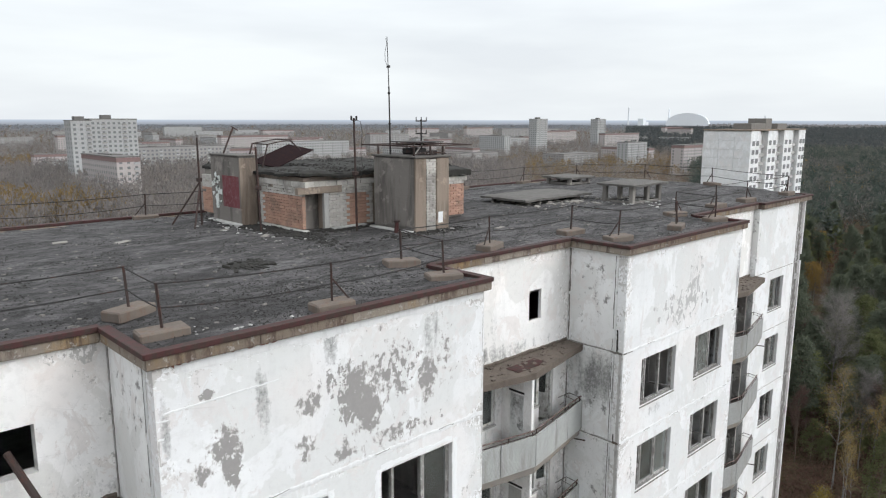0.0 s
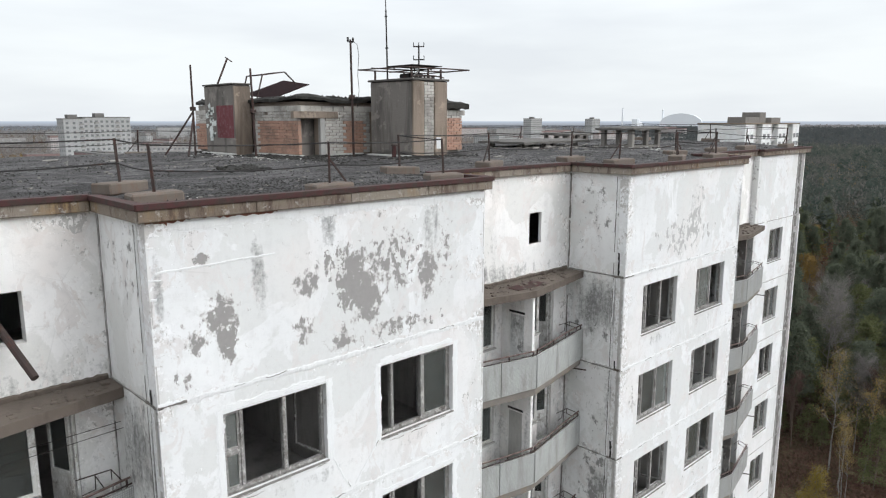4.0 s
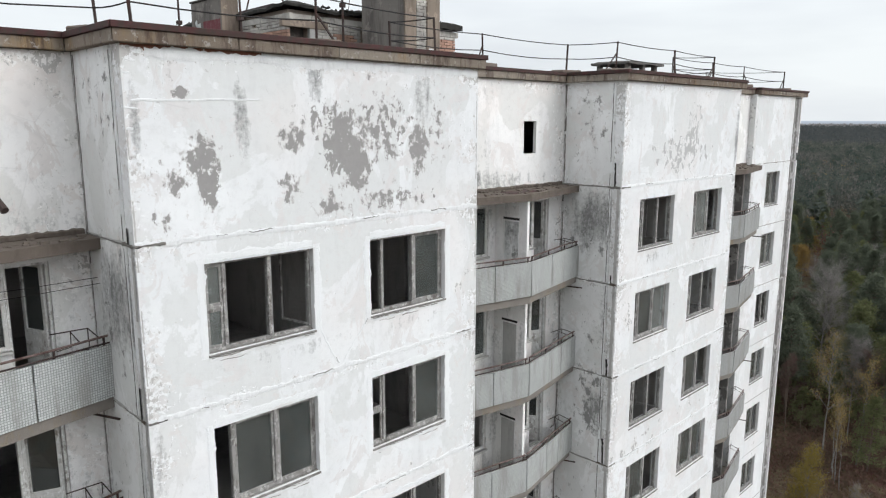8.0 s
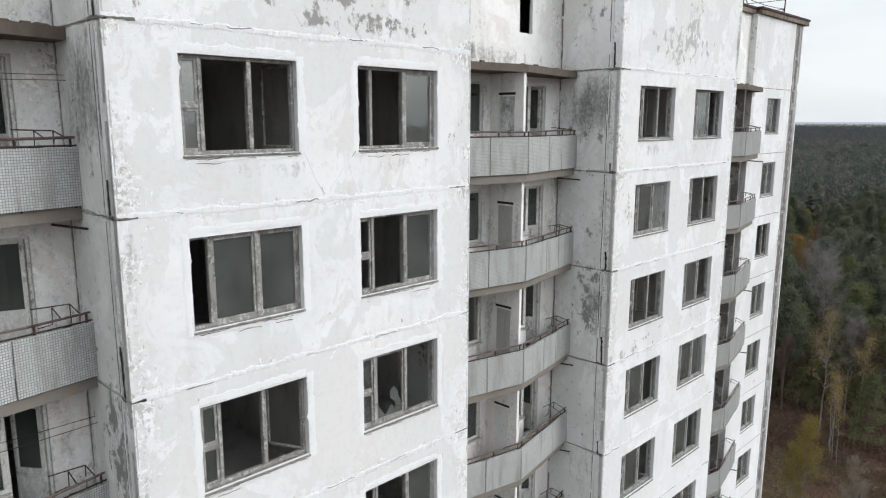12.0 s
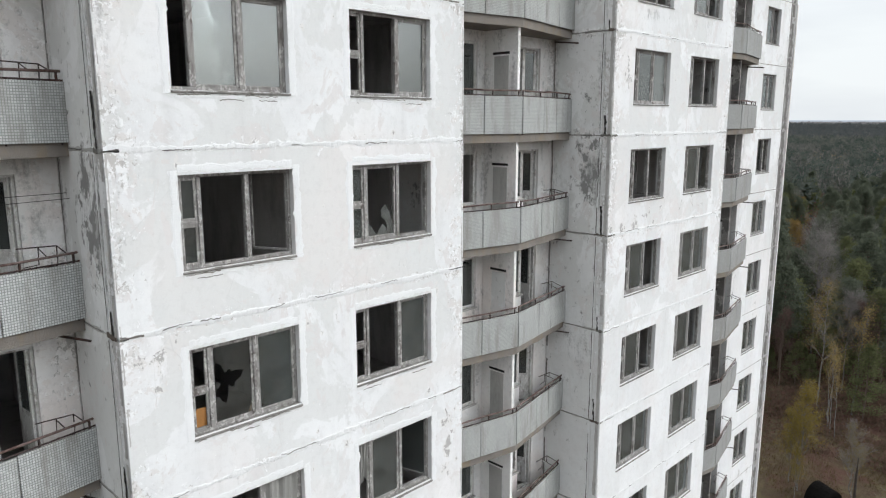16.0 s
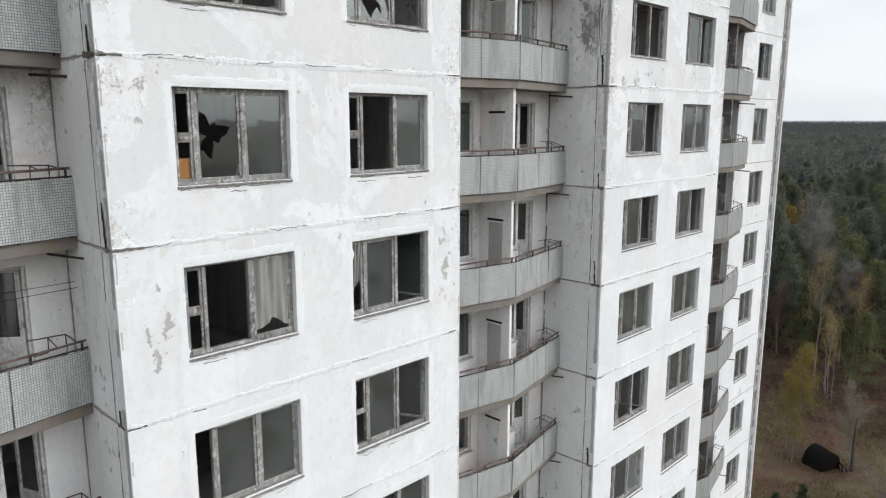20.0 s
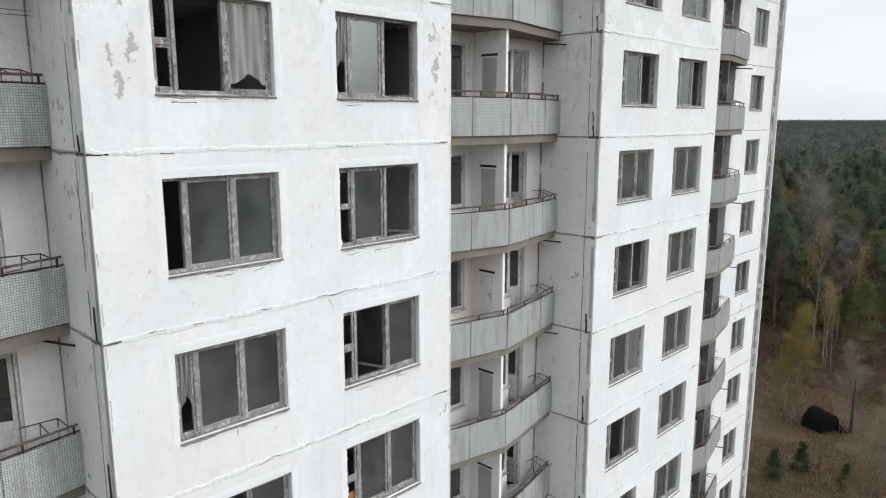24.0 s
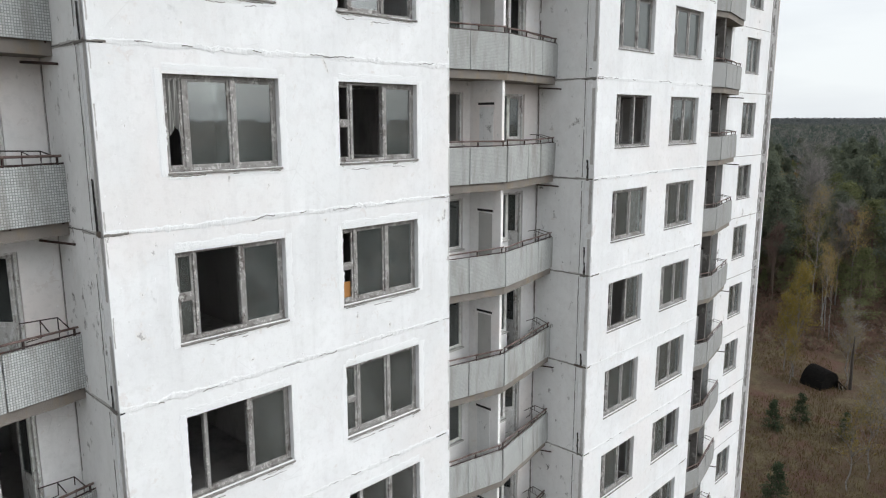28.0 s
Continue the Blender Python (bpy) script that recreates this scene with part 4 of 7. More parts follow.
for x0, last in ((-REC, 11), (BAY, 13), (X3, NS)):
    for k in range(min(last, NS)):
        for side in (0, 1):
            if x0 < 0 and side == 0:
                continue
            window_count += 1
            xo = x0 + (REC_OPEN[1][0] if side == 0 else REC_OPEN[2][0])
            win = tagged(empty(f"window_{window_count}", pose(xo, YR, joint(k) - 1.75)), "white wooden balcony window with flaking paint", "window", "", "structure")
            part("window_frame", bal_frame, None, win)
            part("window_sill", bal_sill, None, win)
            for s in (0, 1):
                if (k * 5 + s * 3 + side) % 4 != 1:
                    part("pane", bal_pane, None, win, at=pose(s * bw / 2, 0, 0)).visible_shadow = False
            door_count += 1
            xo = x0 + (REC_OPEN[0][0] if side == 0 else REC_OPEN[3][0])
            ajar = 20 + 65 * ((k * 7 + side * 3) % 5) / 4
            dr = tagged(empty(f"door_{door_count}", pose(xo, YR, joint(k) - 2.45)), "narrow white balcony door standing open, paint flaking", "door", "", "structure")
            part("door_frame", door_frame, None, dr)
            hinge = pose(0.05, 0.10, 0.05, 0, 0, ajar) if side == 0 else pose(dw - 0.05, 0.145, 0.05, 0, 0, 180 - ajar)
            lf = part("door_leaf", leaf_mesh, None, dr, at=hinge)
            part("pane", leaf_glass, None, lf).visible_shadow = False
            part("door_handle", handle_mesh, None, lf)

M["canopy"] = concrete_material("brown_mossy_concrete", (0.165, 0.135, 0.112), (0.095, 0.078, 0.068), 1.6, (0.06, 0.05, 0.043), 0.6)
# ---- crumbling joints and corners ----
def ragged(length, wmin, wmax, proud, seed, step=0.05, gaps=0.08, wander=0.0):
    """A strip along x with ragged edges, lying on the plane y = 0 and centred on z = 0."""
    m = Mesh()
    n = int(length / step)
    prev = None
    for i in range(n + 1):
        x = min(length, i * step)
        a = noise.noise((x * 3.1, seed * 7.7, 0)) * 0.6 + noise.noise((x * 11, seed * 3.3, 5)) * 0.5
        b = noise.noise((x * 2.7, seed * 5.1, 9)) * 0.6 + noise.noise((x * 13, seed * 1.7, 2)) * 0.5
        c = noise.noise((x * 0.9, seed * 2.9, 4)) * 0.012 + wander * (noise.noise((x * 4.3, seed * 1.9, 8)) * 0.018 + noise.noise((x * 15, seed * 4.1, 6)) * 0.010)
        up_, lo = wmin + (wmax - wmin) * max(0, 0.5 + a), wmin + (wmax - wmin) * max(0, 0.5 + b)
        y = -proud * (0.5 + 0.9 * abs(noise.noise((x * 8, seed, 1))))
        cur = [(x, 0.0, c + up_), (x, y, c + up_ * 0.55), (x, y * 0.8, c - lo * 0.55), (x, 0.0, c - lo)]
        gap = noise.noise((x * 1.7, seed * 9.1, 7)) > 0.5 - gaps
        if prev and not gap:
            j = len(m.v)
            m.v += prev + cur
            for q in range(3):
                m.f.append((j + q, j + q + 1, j + q + 5, j + q + 4))
        prev = cur
    return m


# ---- balconies ----
M["slab_edge"] = concrete_material("water_stained_slab", (0.27, 0.245, 0.22), (0.14, 0.125, 0.112), 1.6, (0.26, 0.18, 0.07), 0.4)
YE, YM = 1.36, 0.78
vee = lambda x0, o=0.0: [(x0 + 0.004, YR - 0.004), (x0 + 0.004, YE - o), (x0 + REC / 2, YM - o), (x0 + REC - 0.004, YE - o), (x0 + REC - 0.004, YR - 0.004)]  # noqa: E731
half = math.hypot(REC / 2, YE - YM)
slope = math.degrees(math.atan2(YM - YE, REC / 2))


def rough_slab(x0, z0, z1, seed):
    """A balcony slab with a chipped front edge."""
    r = random.Random(seed)
    poly = [(x0 + 0.004, YR - 0.004)]
    n = 22
    for i in range(n + 1):
        u = i / n
        y = YE + (YM - YE) * (1 - abs(2 * u - 1))
        poly.append((x0 + 0.004 + (REC - 0.008) * u, y + r.uniform(0, 0.025)))
    poly.append((x0 + REC - 0.004, YR - 0.004))
    return Mesh().prism([(x - x0, y) for x, y in poly], z0, z1)


panel_kinds = {}


def facing(w, h, material):
    key = (round(w, 3), h, material.name)
    if key not in panel_kinds:
        panel_kinds[key] = Mesh().slab(0.011, -0.02, 0, w - 0.011, 0.02, h, 0.006).data("facing_panel", material)
    return panel_kinds[key]


def balcony(x0, k, material, cuts, label, sides=(0, 1)):
    """A shallow vee-shaped balcony shared by two flats, on the joint below storey k."""
    zf = joint(k + 1)
    r = random.Random(k * 31 + int(x0))
    b = tagged(empty("balcony", pose(x0, 0, zf)), label, "balcony", "balconies of the tower block")
    part("slab", rough_slab(0, -0.13, 0.12, k * 3 + int(x0)), M["slab_edge"], b)
    for s in (0, 1):
        base = pose(0.0, YE, 0.0, 0, 0, slope) if s == 0 else pose(REC / 2, YM, 0.0, 0, 0, -slope)
        edge = [0.0] + [c if s == 0 else 1 - c for c in (cuts if s == 0 else cuts[::-1])] + [1.0]
        for a, c in zip(edge, edge[1:]):
            w = (c - a) * half
            tilt = r.uniform(-0.8, 0.8)
            part("facing_panel", facing(w, 0.90, material), None, b, at=base @ pose(a * half, -0.035, 0.08, tilt * 1.5, 0, tilt * 0.6))
        bend = [r.uniform(-0.02, 0.02) for _ in range(4)]
        rail = Mesh()
        pts = [base @ Vector((half * u, 0.0, 1.12 + bd)) for u, bd in zip((0.02, 0.33, 0.66, 0.99), bend)]
        rail.wire(pts, 0.022, 6)
        part("handrail", rail, M["rust_pink"], b)
        part("lower_rail", Mesh().wire([base @ Vector((half * u, 0.0, 1.0)) for u in (0.0, 1.0)], 0.016, 5), M["rust"], b)
        for u in (0.03, 0.36, 0.7, 0.97):
            part("post", Mesh().bar(base @ Vector((half * u, 0.02, 0.05)), base @ Vector((half * u, 0.01, 1.12)), 0.028), M["rust"], b)
        # bent flower-box bracket near the wall
        e0 = base @ Vector((half * (0.06 if s == 0 else 0.94), 0, 1.13))
        sgn = 1 if s == 0 else -1
        zz = r.uniform(0.02, 0.14)
        rods = (([e0, e0 + Vector((0.05 * sgn, 0.33, zz)), e0 + Vector((0.62 * sgn, 0.30, zz + 0.02))], 0.011),
                ([e0 + Vector((0.3 * sgn, -0.03, 0)), e0 + Vector((0.32 * sgn, 0.30, zz)), e0 + Vector((0.33 * sgn, 0.30, -0.16)), e0 + Vector((0.55 * sgn, 0.28, -0.18))], 0.010),
                ([e0 + Vector((0.14 * sgn, -0.01, 0.0)), e0 + Vector((0.15 * sgn, 0.02, -0.17)), e0 + Vector((0.42 * sgn, 0.0, -0.15))], 0.009),
                ([e0 + Vector((0.05 * sgn, 0.33, zz)), e0 + Vector((0.05 * sgn, 0.34, -0.1))], 0.010))
        for pts, rad in rods:
            part("bracket_rod", Mesh().wire(pts, rad), M["rust"], b, "bent rusty flower-box rod")
    # partition between the two flats with a metal escape panel
    xm = REC / 2
    pt = part("partition", Mesh().slab(xm - 0.05, YM + 0.10, 0.12, xm + 0.05, YR - 0.004, S - 0.04, 0.01), M["paint_dark_recess"] if x0 == X3 else M["paint_clean"], b)
    part("escape_panel", Mesh().slab(xm - 0.075, YM + 0.38, 0.14, xm - 0.052, YM + 0.84, 1.98, 0.006), M["concrete_pale"] if k % 3 else M["paint_side"], pt, "grey sheet-metal escape panel")
    part("slot", Mesh().box(xm - 0.058, YM + 0.36, 2.02, xm - 0.0505, YM + 0.9, 2.08), M["steel_dark"], pt)
    # drain spout
    if k % 3 != 1:
        part("drain_spout", Mesh().tube((REC - 0.35, YE + 0.35, -0.22), (REC - 0.02, YE - 0.22, -0.26), 0.022), M["rust"], b, "rusty drain spout")
    return b


for k in range(12):
    balcony(-REC, k, M["mosaic"], (0.42, 0.62), "concrete balcony faced with pale mosaic tile, rusty handrail")
for k in range(14):
    balcony(BAY, k, M["mosaic_far"], (0.34, 0.60), "concrete balcony with grey facing panels, bent rusty handrail")
for k in range(NS):
    balcony(X3, k, M["mosaic_grimy"], (0.34, 0.60), "concrete balcony with grey facing panels above the wood")

for i, x0 in enumerate((-REC, BAY, X3)):
    v = tagged(empty("balcony_canopy", pose(x0, 0, J1)), "crumbling mossy concrete canopy over the top balcony", "canopy", "canopies over the top balconies")
    part("slab", rough_slab(0, -0.20, -0.02, 90 + i), M["canopy"], v)
    part("wall_fillet", ragged(REC - 0.05, 0.035, 0.075, 0.05, 70 + i, 0.03, -2.0), M["canopy"], v, "crumbling brown cement fillet against the wall", at=pose(0.02, YR - 0.003, 0.02))
    mm = Mesh()
    r = random.Random(40 + i)
    for _ in range(90):
        u = r.uniform(0.03, 0.97)
        y = r.uniform(YE + (YM - YE) * (1 - abs(2 * u - 1)) + 0.08, YR - 0.05)
        s = r.uniform(0.02, 0.07)
        mm.slab(REC * u - s, y - s * 0.7, -0.03, REC * u + s, y + s * 0.7, -0.02 + s * r.uniform(0.2, 0.8), 0.01)
    tagged(part("rubble", mm, M["canopy"], v), "crumbled plaster and moss", "", "", "stuff")
    if i == 1:
        part("tin_sheet", Mesh().slab(2.55, 1.10, -0.012, 3.75, 1.55, -0.004, 0.002), M["red_cap"], v, "dark red tin sheet")

for w, (wb, x) in enumerate(zip(wall_bay, (0, X2))):
    for k in range(13):
        part("joint_plaster", ragged(BAY - 0.02, 0.010, 0.085, 0.011, 10 * w + k, 0.025, -2.0, 1.2), M["mortar_white"], wb, at=pose(x + 0.01, -0.001, joint(k) + 0.01))
        part("joint_crack", ragged(BAY - 0.02, 0.0002, 0.013, 0.003, 50 + 10 * w + k, 0.016, 0.66, 2.0), M["mortar"], wb, at=pose(x + 0.01, -0.0125, joint(k) + 0.03 - 0.02 * (k % 3)))
for w, (ws, x) in enumerate(zip(wall_side, (0.0, X2))):
    for k in range(13):
        # on the side wall, which faces -x
        side = pose(x, YR, joint(k), 0, 0, -90)
        part("joint_plaster", ragged(YR - 0.02, 0.01, 0.05, 0.012, 100 + 10 * w + k), M["concrete_pale"], ws, at=side @ pose(0.01, -0.001, 0))
        part("joint_crack", ragged(YR - 0.02, 0.003, 0.014, 0.004, 150 + 10 * w + k, 0.03, 0.2, 0.8), M["mortar"], ws, at=side @ pose(0.01, -0.012, 0))
        up_m = side @ pose(YR - 0.36, -0.001, -S + 0.05, 0, -90, 0)
        part("seam_plaster", ragged(S - 0.1, 0.008, 0.05, 0.012, 200 + 10 * w + k), M["mortar_white"], ws, at=up_m)
        part("seam_crack", ragged(S - 0.1, 0.003, 0.02, 0.004, 230 + 10 * w + k, 0.04, 0.1), M["mortar"], ws, at=up_m @ pose(0, -0.012, 0))
        part("corner_wear", ragged(S - 0.03, 0.03, 0.058, 0.004, 260 + 10 * w + k, 0.025, 0.2), M["edge_wear"], ws, at=side @ pose(YR - 0.088, -0.001, -S + 0.015, 0, -90, 0))
        part("inner_seam", ragged(S - 0.06, 0.006, 0.032, 0.004, 300 + 10 * w + k, 0.04, 0.06), M["concrete_dark"], ws, at=side @ pose(0.04, -0.001, -S + 0.03, 0, -90, 0))
    side = pose(x, YR, EAVE, 0, 0, -90)
    part("seam_plaster", ragged(EAVE - J1 - 0.1, 0.008, 0.05, 0.012, 340 + w), M["mortar_white"], ws, at=side @ pose(YR - 0.36, -0.001, J1 - EAVE + 0.05, 0, -90, 0))
    part("seam_crack", ragged(EAVE - J1 - 0.1, 0.003, 0.02, 0.004, 344 + w, 0.04, 0.1), M["mortar"], ws, at=side @ pose(YR - 0.36, -0.013, J1 - EAVE + 0.05, 0, -90, 0))
    part("inner_seam", ragged(EAVE - J1 - 0.06, 0.008, 0.04, 0.005, 348 + w, 0.04, 0.0), M["concrete_dark"], ws, at=side @ pose(0.05, -0.001, J1 - EAVE + 0.03, 0, -90, 0))
for k in range(13):
    part("joint_crack", ragged(WE - 0.1, 0.006, 0.02, 0.004, 400 + k, 0.06, 0.05), M["concrete"], wall_end, at=pose(X4 + 0.05, YW - 0.001, joint(k)))
# bricks showing under the cornice where the plaster has fallen
part("bare_brick", ragged(2.2, 0.0, 0.09, 0.004, 77, 0.025, 0.2), M["brick_pile"], wall_bay[0], "red brick showing where plaster has fallen", at=pose(0.02, -0.001, EAVE - 0.02))

# broken edges of the bays: worn concrete on the front of each corner, deeper chips at the joints
for w, (wb, ws, x) in enumerate(zip(wall_bay, wall_side, (0.0, X2))):
    for k in range(-1, 13):
        z0, h = (joint(k), S) if k >= 0 else (EAVE, EAVE - J1)
        z0 -= h - 0.03
        part("corner_chip", ragged(h - 0.06, 0.0, 0.02, 0.002, 500 + 20 * w + k, 0.02, 0.5), M["edge_wear"], wb, at=pose(x + 0.036, -0.0015, z0, 0, -90, 0))
        part("edge_chip", ragged(h - 0.06, 0.0, 0.022, 0.002, 540 + 20 * w + k, 0.02, 0.45), M["edge_wear"], wb, at=pose(x + BAY - 0.04, -0.0015, z0, 0, -90, 0))
        side = pose(x, YR, z0 - 0.03, 0, 0, -90)
        part("joint_chip", ragged(0.18 + 0.10 * (k % 3), 0.004, 0.06, 0.012, 580 + 20 * w + k, 0.02, 0.15), M["concrete_dark" if k % 2 else "canopy"], ws, "chipped joint with dark mortar showing", at=side @ pose(YR - 0.22 - 0.10 * (k % 3), -0.010, 0))
        if (k + w) % 3 != 1:
            part("joint_chip", ragged(0.16 + 0.10 * (k % 4), 0.003, 0.035, 0.006, 620 + 20 * w + k, 0.02, 0.1), M["concrete_dark"], wb, at=pose(x + 0.005, -0.013, z0 - 0.03))
        if (2 * k + w) % 3 == 0:
            part("joint_chip", ragged(0.45, 0.002, 0.025, 0.005, 660 + 20 * w + k, 0.025, 0.2), M["concrete"], wb, at=pose(x + BAY - 0.62, -0.013, z0 - 0.02))
for k in range(-1, 13):
    z0, h = (joint(k), S) if k >= 0 else (EAVE, EAVE - J1)
    part("strip_wear", ragged(h - 0.06, 0.02, 0.24, 0.006, 700 + k, 0.04, 0.2), M["mortar"], wall_end, "peeling dark strip", at=pose(X4 + WE - 0.42, YW + 0.027, z0 - h + 0.03, 0, -90, 0))
    part("strip_edge", ragged(h - 0.06, 0.006, 0.06, 0.004, 730 + k, 0.04, 0.2), M["mortar"], wall_end, at=pose(X4 + WE - 0.80, YW - 0.001, z0 - h + 0.03, 0, -90, 0))

part("plaster_ridge", ragged(2.05, 0.006, 0.03, 0.010, 901, 0.025, -1.0), M["mortar_white"], wall_bay[0], "thin ridge of old plaster", at=pose(0.12, -0.001, 46.80, 0, -1.3, 0))
part("plaster_band", ragged(BAY - 0.4, 0.03, 0.13, 0.012, 902, 0.03, -0.3), M["mortar_white"], wall_bay[0], "lumpy white plaster under the cornice", at=pose(0.35, -0.001, EAVE - 0.11))
for i, z in enumerate((47.18, 46.70, 46.41)):
    part("corner_crust", ragged(0.10 + 0.09 * (i % 2), 0.004, 0.028, 0.010, 910 + i, 0.02, -0.2, 1.0), M["mortar_white"], wall_bay[0], at=pose(0.02, -0.002, z, 0, 4 * (i % 3), 0))
for i, (x, z, ln, ang) in enumerate(((3.17, 42.82, 0.87, -62.5), (4.28, 42.78, 0.93, -130.2))):
    at = pose(x, -0.001, z, 0, -ang, 0)
    part("crack_plaster", ragged(ln, 0.008, 0.03, 0.006, 920 + i, 0.03, 0.0, 1.0), M["mortar_white"], wall_bay[0], "plastered settlement crack", at=at)
    part("crack_line", ragged(ln, 0.0003, 0.010, 0.003, 925 + i, 0.02, 0.35, 1.0), M["concrete"], wall_bay[0], at=at @ pose(0, -0.006, 0))
M["joint_shade"] = concrete_material("open_joint_shade", (0.045, 0.042, 0.04), (0.025, 0.024, 0.023), 3)
for w, (wb, ws, x) in enumerate(zip(wall_bay, wall_side, (0.0, X2))):
    for k in range(13):
        # open joint at the corner: black strips paint its shade up the seam and along the front edge
        side = pose(x, YR, joint(k), 0, 0, -90)
        up = 0.25 + 0.55 * (((k * 7 + 3 * w) % 5) / 4)
        part("open_joint", ragged(up, 0.004, 0.05, 0.016, 930 + 20 * w + k, 0.02, 0.05), M["joint_shade"], ws, "open joint, its shade painted as a black strip", at=side @ pose(YR - 0.20, -0.004, 0.02, 0, -92, 0))
        part("open_joint", ragged(0.08 + 0.22 * ((k * 3 + w) % 4) / 3, 0.001, 0.026, 0.012, 970 + 20 * w + k, 0.02, 0.1), M["joint_shade"], wb, "open joint, its shade painted as a black strip", at=pose(x + 0.004, -0.006, joint(k) - 0.01))
        if (k + w) % 2:
            part("open_joint", ragged(0.2 + 0.12 * (k % 4), 0.002, 0.02, 0.010, 1010 + 20 * w + k, 0.02, 0.15), M["joint_shade"], wb, "open joint, its shade painted as a black strip", at=pose(x + BAY - 0.45, -0.006, joint(k) + 0.01))

# washing lines across the recess, and a fallen wire
for n, k in enumerate((0, 2, 4)):
    ln = tagged(empty("washing_line", pose(-REC, 0, joint(k))), "thin slack washing line across a balcony", "wire", "washing lines over the balconies")
    for j, (ya, yb, za, zb) in enumerate(((1.35, 1.5, -0.62, -0.78), (1.55, 1.6, -0.48, -0.70))):
        pts = [(0.3 + 5.5 * u, ya + (yb - ya) * u, za + (zb - za) * u - 0.35 * u * (1 - u)) for u in (0, 0.2, 0.4, 0.6, 0.8, 1.0)]
        part("line", Mesh().wire(pts, 0.006, 4), M["steel_dark"], ln)

M["surround"] = concrete_material("smooth_white_reveal_plaster", (0.81, 0.818, 0.825), (0.77, 0.778, 0.785), 2, (0.64, 0.635, 0.63), 0.25)
M["sill_rim"] = concrete_material("crumbled_sill_cement", (0.34, 0.325, 0.31), (0.19, 0.178, 0.168), 5, (0.09, 0.08, 0.075), 0.7)
# plaster broken away under the sills
for k in range(12):
    for j, (a, b) in enumerate(WIN):
        z = joint(k) + WZ0 - 0.085
        n = 800 + 10 * k + j
        part("sill_plaster", ragged(b - a - 0.02, 0.004, 0.05, 0.006, n, 0.02, 0.12), M["mortar_white"], wall_bay[0], at=pose(a + 0.01, -0.001, z))
        part("surround", ragged(WZ1 - WZ0 + 0.16, 0.02, 0.105, 0.005, n + 200, 0.03, -2.0), M["surround"], wall_bay[0], "bright white plaster round the window", at=pose(a - 0.075, -0.001, z + 0.03, 0, -90, 0))
        part("surround", ragged(WZ1 - WZ0 + 0.16, 0.02, 0.105, 0.005, n + 220, 0.03, -2.0), M["surround"], wall_bay[0], at=pose(b + 0.075, -0.001, z + 0.03, 0, -90, 0))
        part("surround", ragged(b - a, 0.015, 0.10, 0.0052, n + 240, 0.03, -2.0), M["surround"], wall_bay[0], at=pose(a, -0.001, joint(k) + WZ1 + 0.10))
        part("sill_rim", ragged(b - a + 0.02, 0.006, 0.026, 0.016, n + 30, 0.018, -2.0, 1.0), M["sill_rim"], wall_bay[0], "crumbled grey sill edge", at=pose(a - 0.01, -0.018, z + 0.062))
        part("sill_crack", ragged(b - a - 0.06, 0.0003, 0.014, 0.003, n + 50, 0.016, 0.5, 1.2), M["concrete"], wall_bay[0], at=pose(a + 0.03, -0.007, z + 0.02))
        part("sill_crack", ragged(b - a - 0.3, 0.0003, 0.012, 0.003, n + 90, 0.016, 0.6, 1.5), M["concrete_dark"], wall_bay[0], at=pose(a + 0.13, -0.004, z - 0.05))

# ---- on the roof: lift shaft, penthouse, chimney ----
rz = roof_height


def concrete_face(name, a, b):
    k = Nodes(name)
    c = k.mix(k.noise(1.1, 7, 0.65, k.pos(1, 1, 0.6)), a, b)
    c = k.mix(k.math("MULTIPLY", k.ramp(k.noise(0.9, 7, 0.68, k.pos(2.4, 2.4, 0.35), 0.4), (0.46, 0.0), (0.62, 1.0)), 0.75), c, tuple(x * 0.5 for x in b))
    c = k.mix(k.math("MULTIPLY", k.ramp(k.noise(1.6, 8, 0.7), (0.56, 0.0), (0.60, 1.0)), 0.5), c, tuple(min(1, x * 1.5) for x in a))
    k.bump(k.noise(9, 8, 0.75), 0.8, 0.03)
    return k.done(c, 0.92)


M["plaster_grey"] = concrete_face("grey_cement_render", (0.215, 0.195, 0.178), (0.165, 0.15, 0.138))
M["plaster_brown"] = concrete_face("brown_cement_render", (0.29, 0.235, 0.19), (0.20, 0.16, 0.13))
M["vent_cover"] = concrete_material("blackened_concrete", (0.15, 0.14, 0.13), (0.085, 0.08, 0.075), 1.5, (0.04, 0.037, 0.034), 0.5)
k = Nodes("black_moss_and_felt")
M["moss"] = k.done(k.mix(k.noise(4, 5), (0.016, 0.015, 0.014), (0.042, 0.040, 0.036)), 0.95)
M["hatch"] = metal_paint("dark_maroon_plate", (0.020, 0.010, 0.011), (0.014, 0.008, 0.009), (0.03, 0.014, 0.013), 0.4, 0.0)
M["hatch"].node_tree.nodes["Principled BSDF"].inputs["Specular IOR Level"].default_value = 0.03
M["graffiti_red"] = paint_material("faded_red_spray_paint", (0.165, 0.05, 0.058), 0.70, grey=(0.20, 0.17, 0.16), warm=0.0)
M["graffiti_white"] = paint_material("white_spray_paint", (0.70, 0.73, 0.71), 0.70, grey=(0.20, 0.19, 0.18), warm=0.0)

brick_w, brick_r = (Mesh().slab(0.005, -0.012, 0.005, 0.25, 0.10, 0.083, 0.006).data("brick", M[c]) for c in ("brick_white", "brick_red"))
half_w, half_r = (Mesh().slab(0.005, -0.012, 0.005, 0.122, 0.10, 0.083, 0.006).data("brick", M[c]) for c in ("brick_white", "brick_red"))


block_w = Mesh().slab(0.005, -0.014, 0.005, 0.385, 0.10, 0.171, 0.008).data("brick", M["brick_white"])


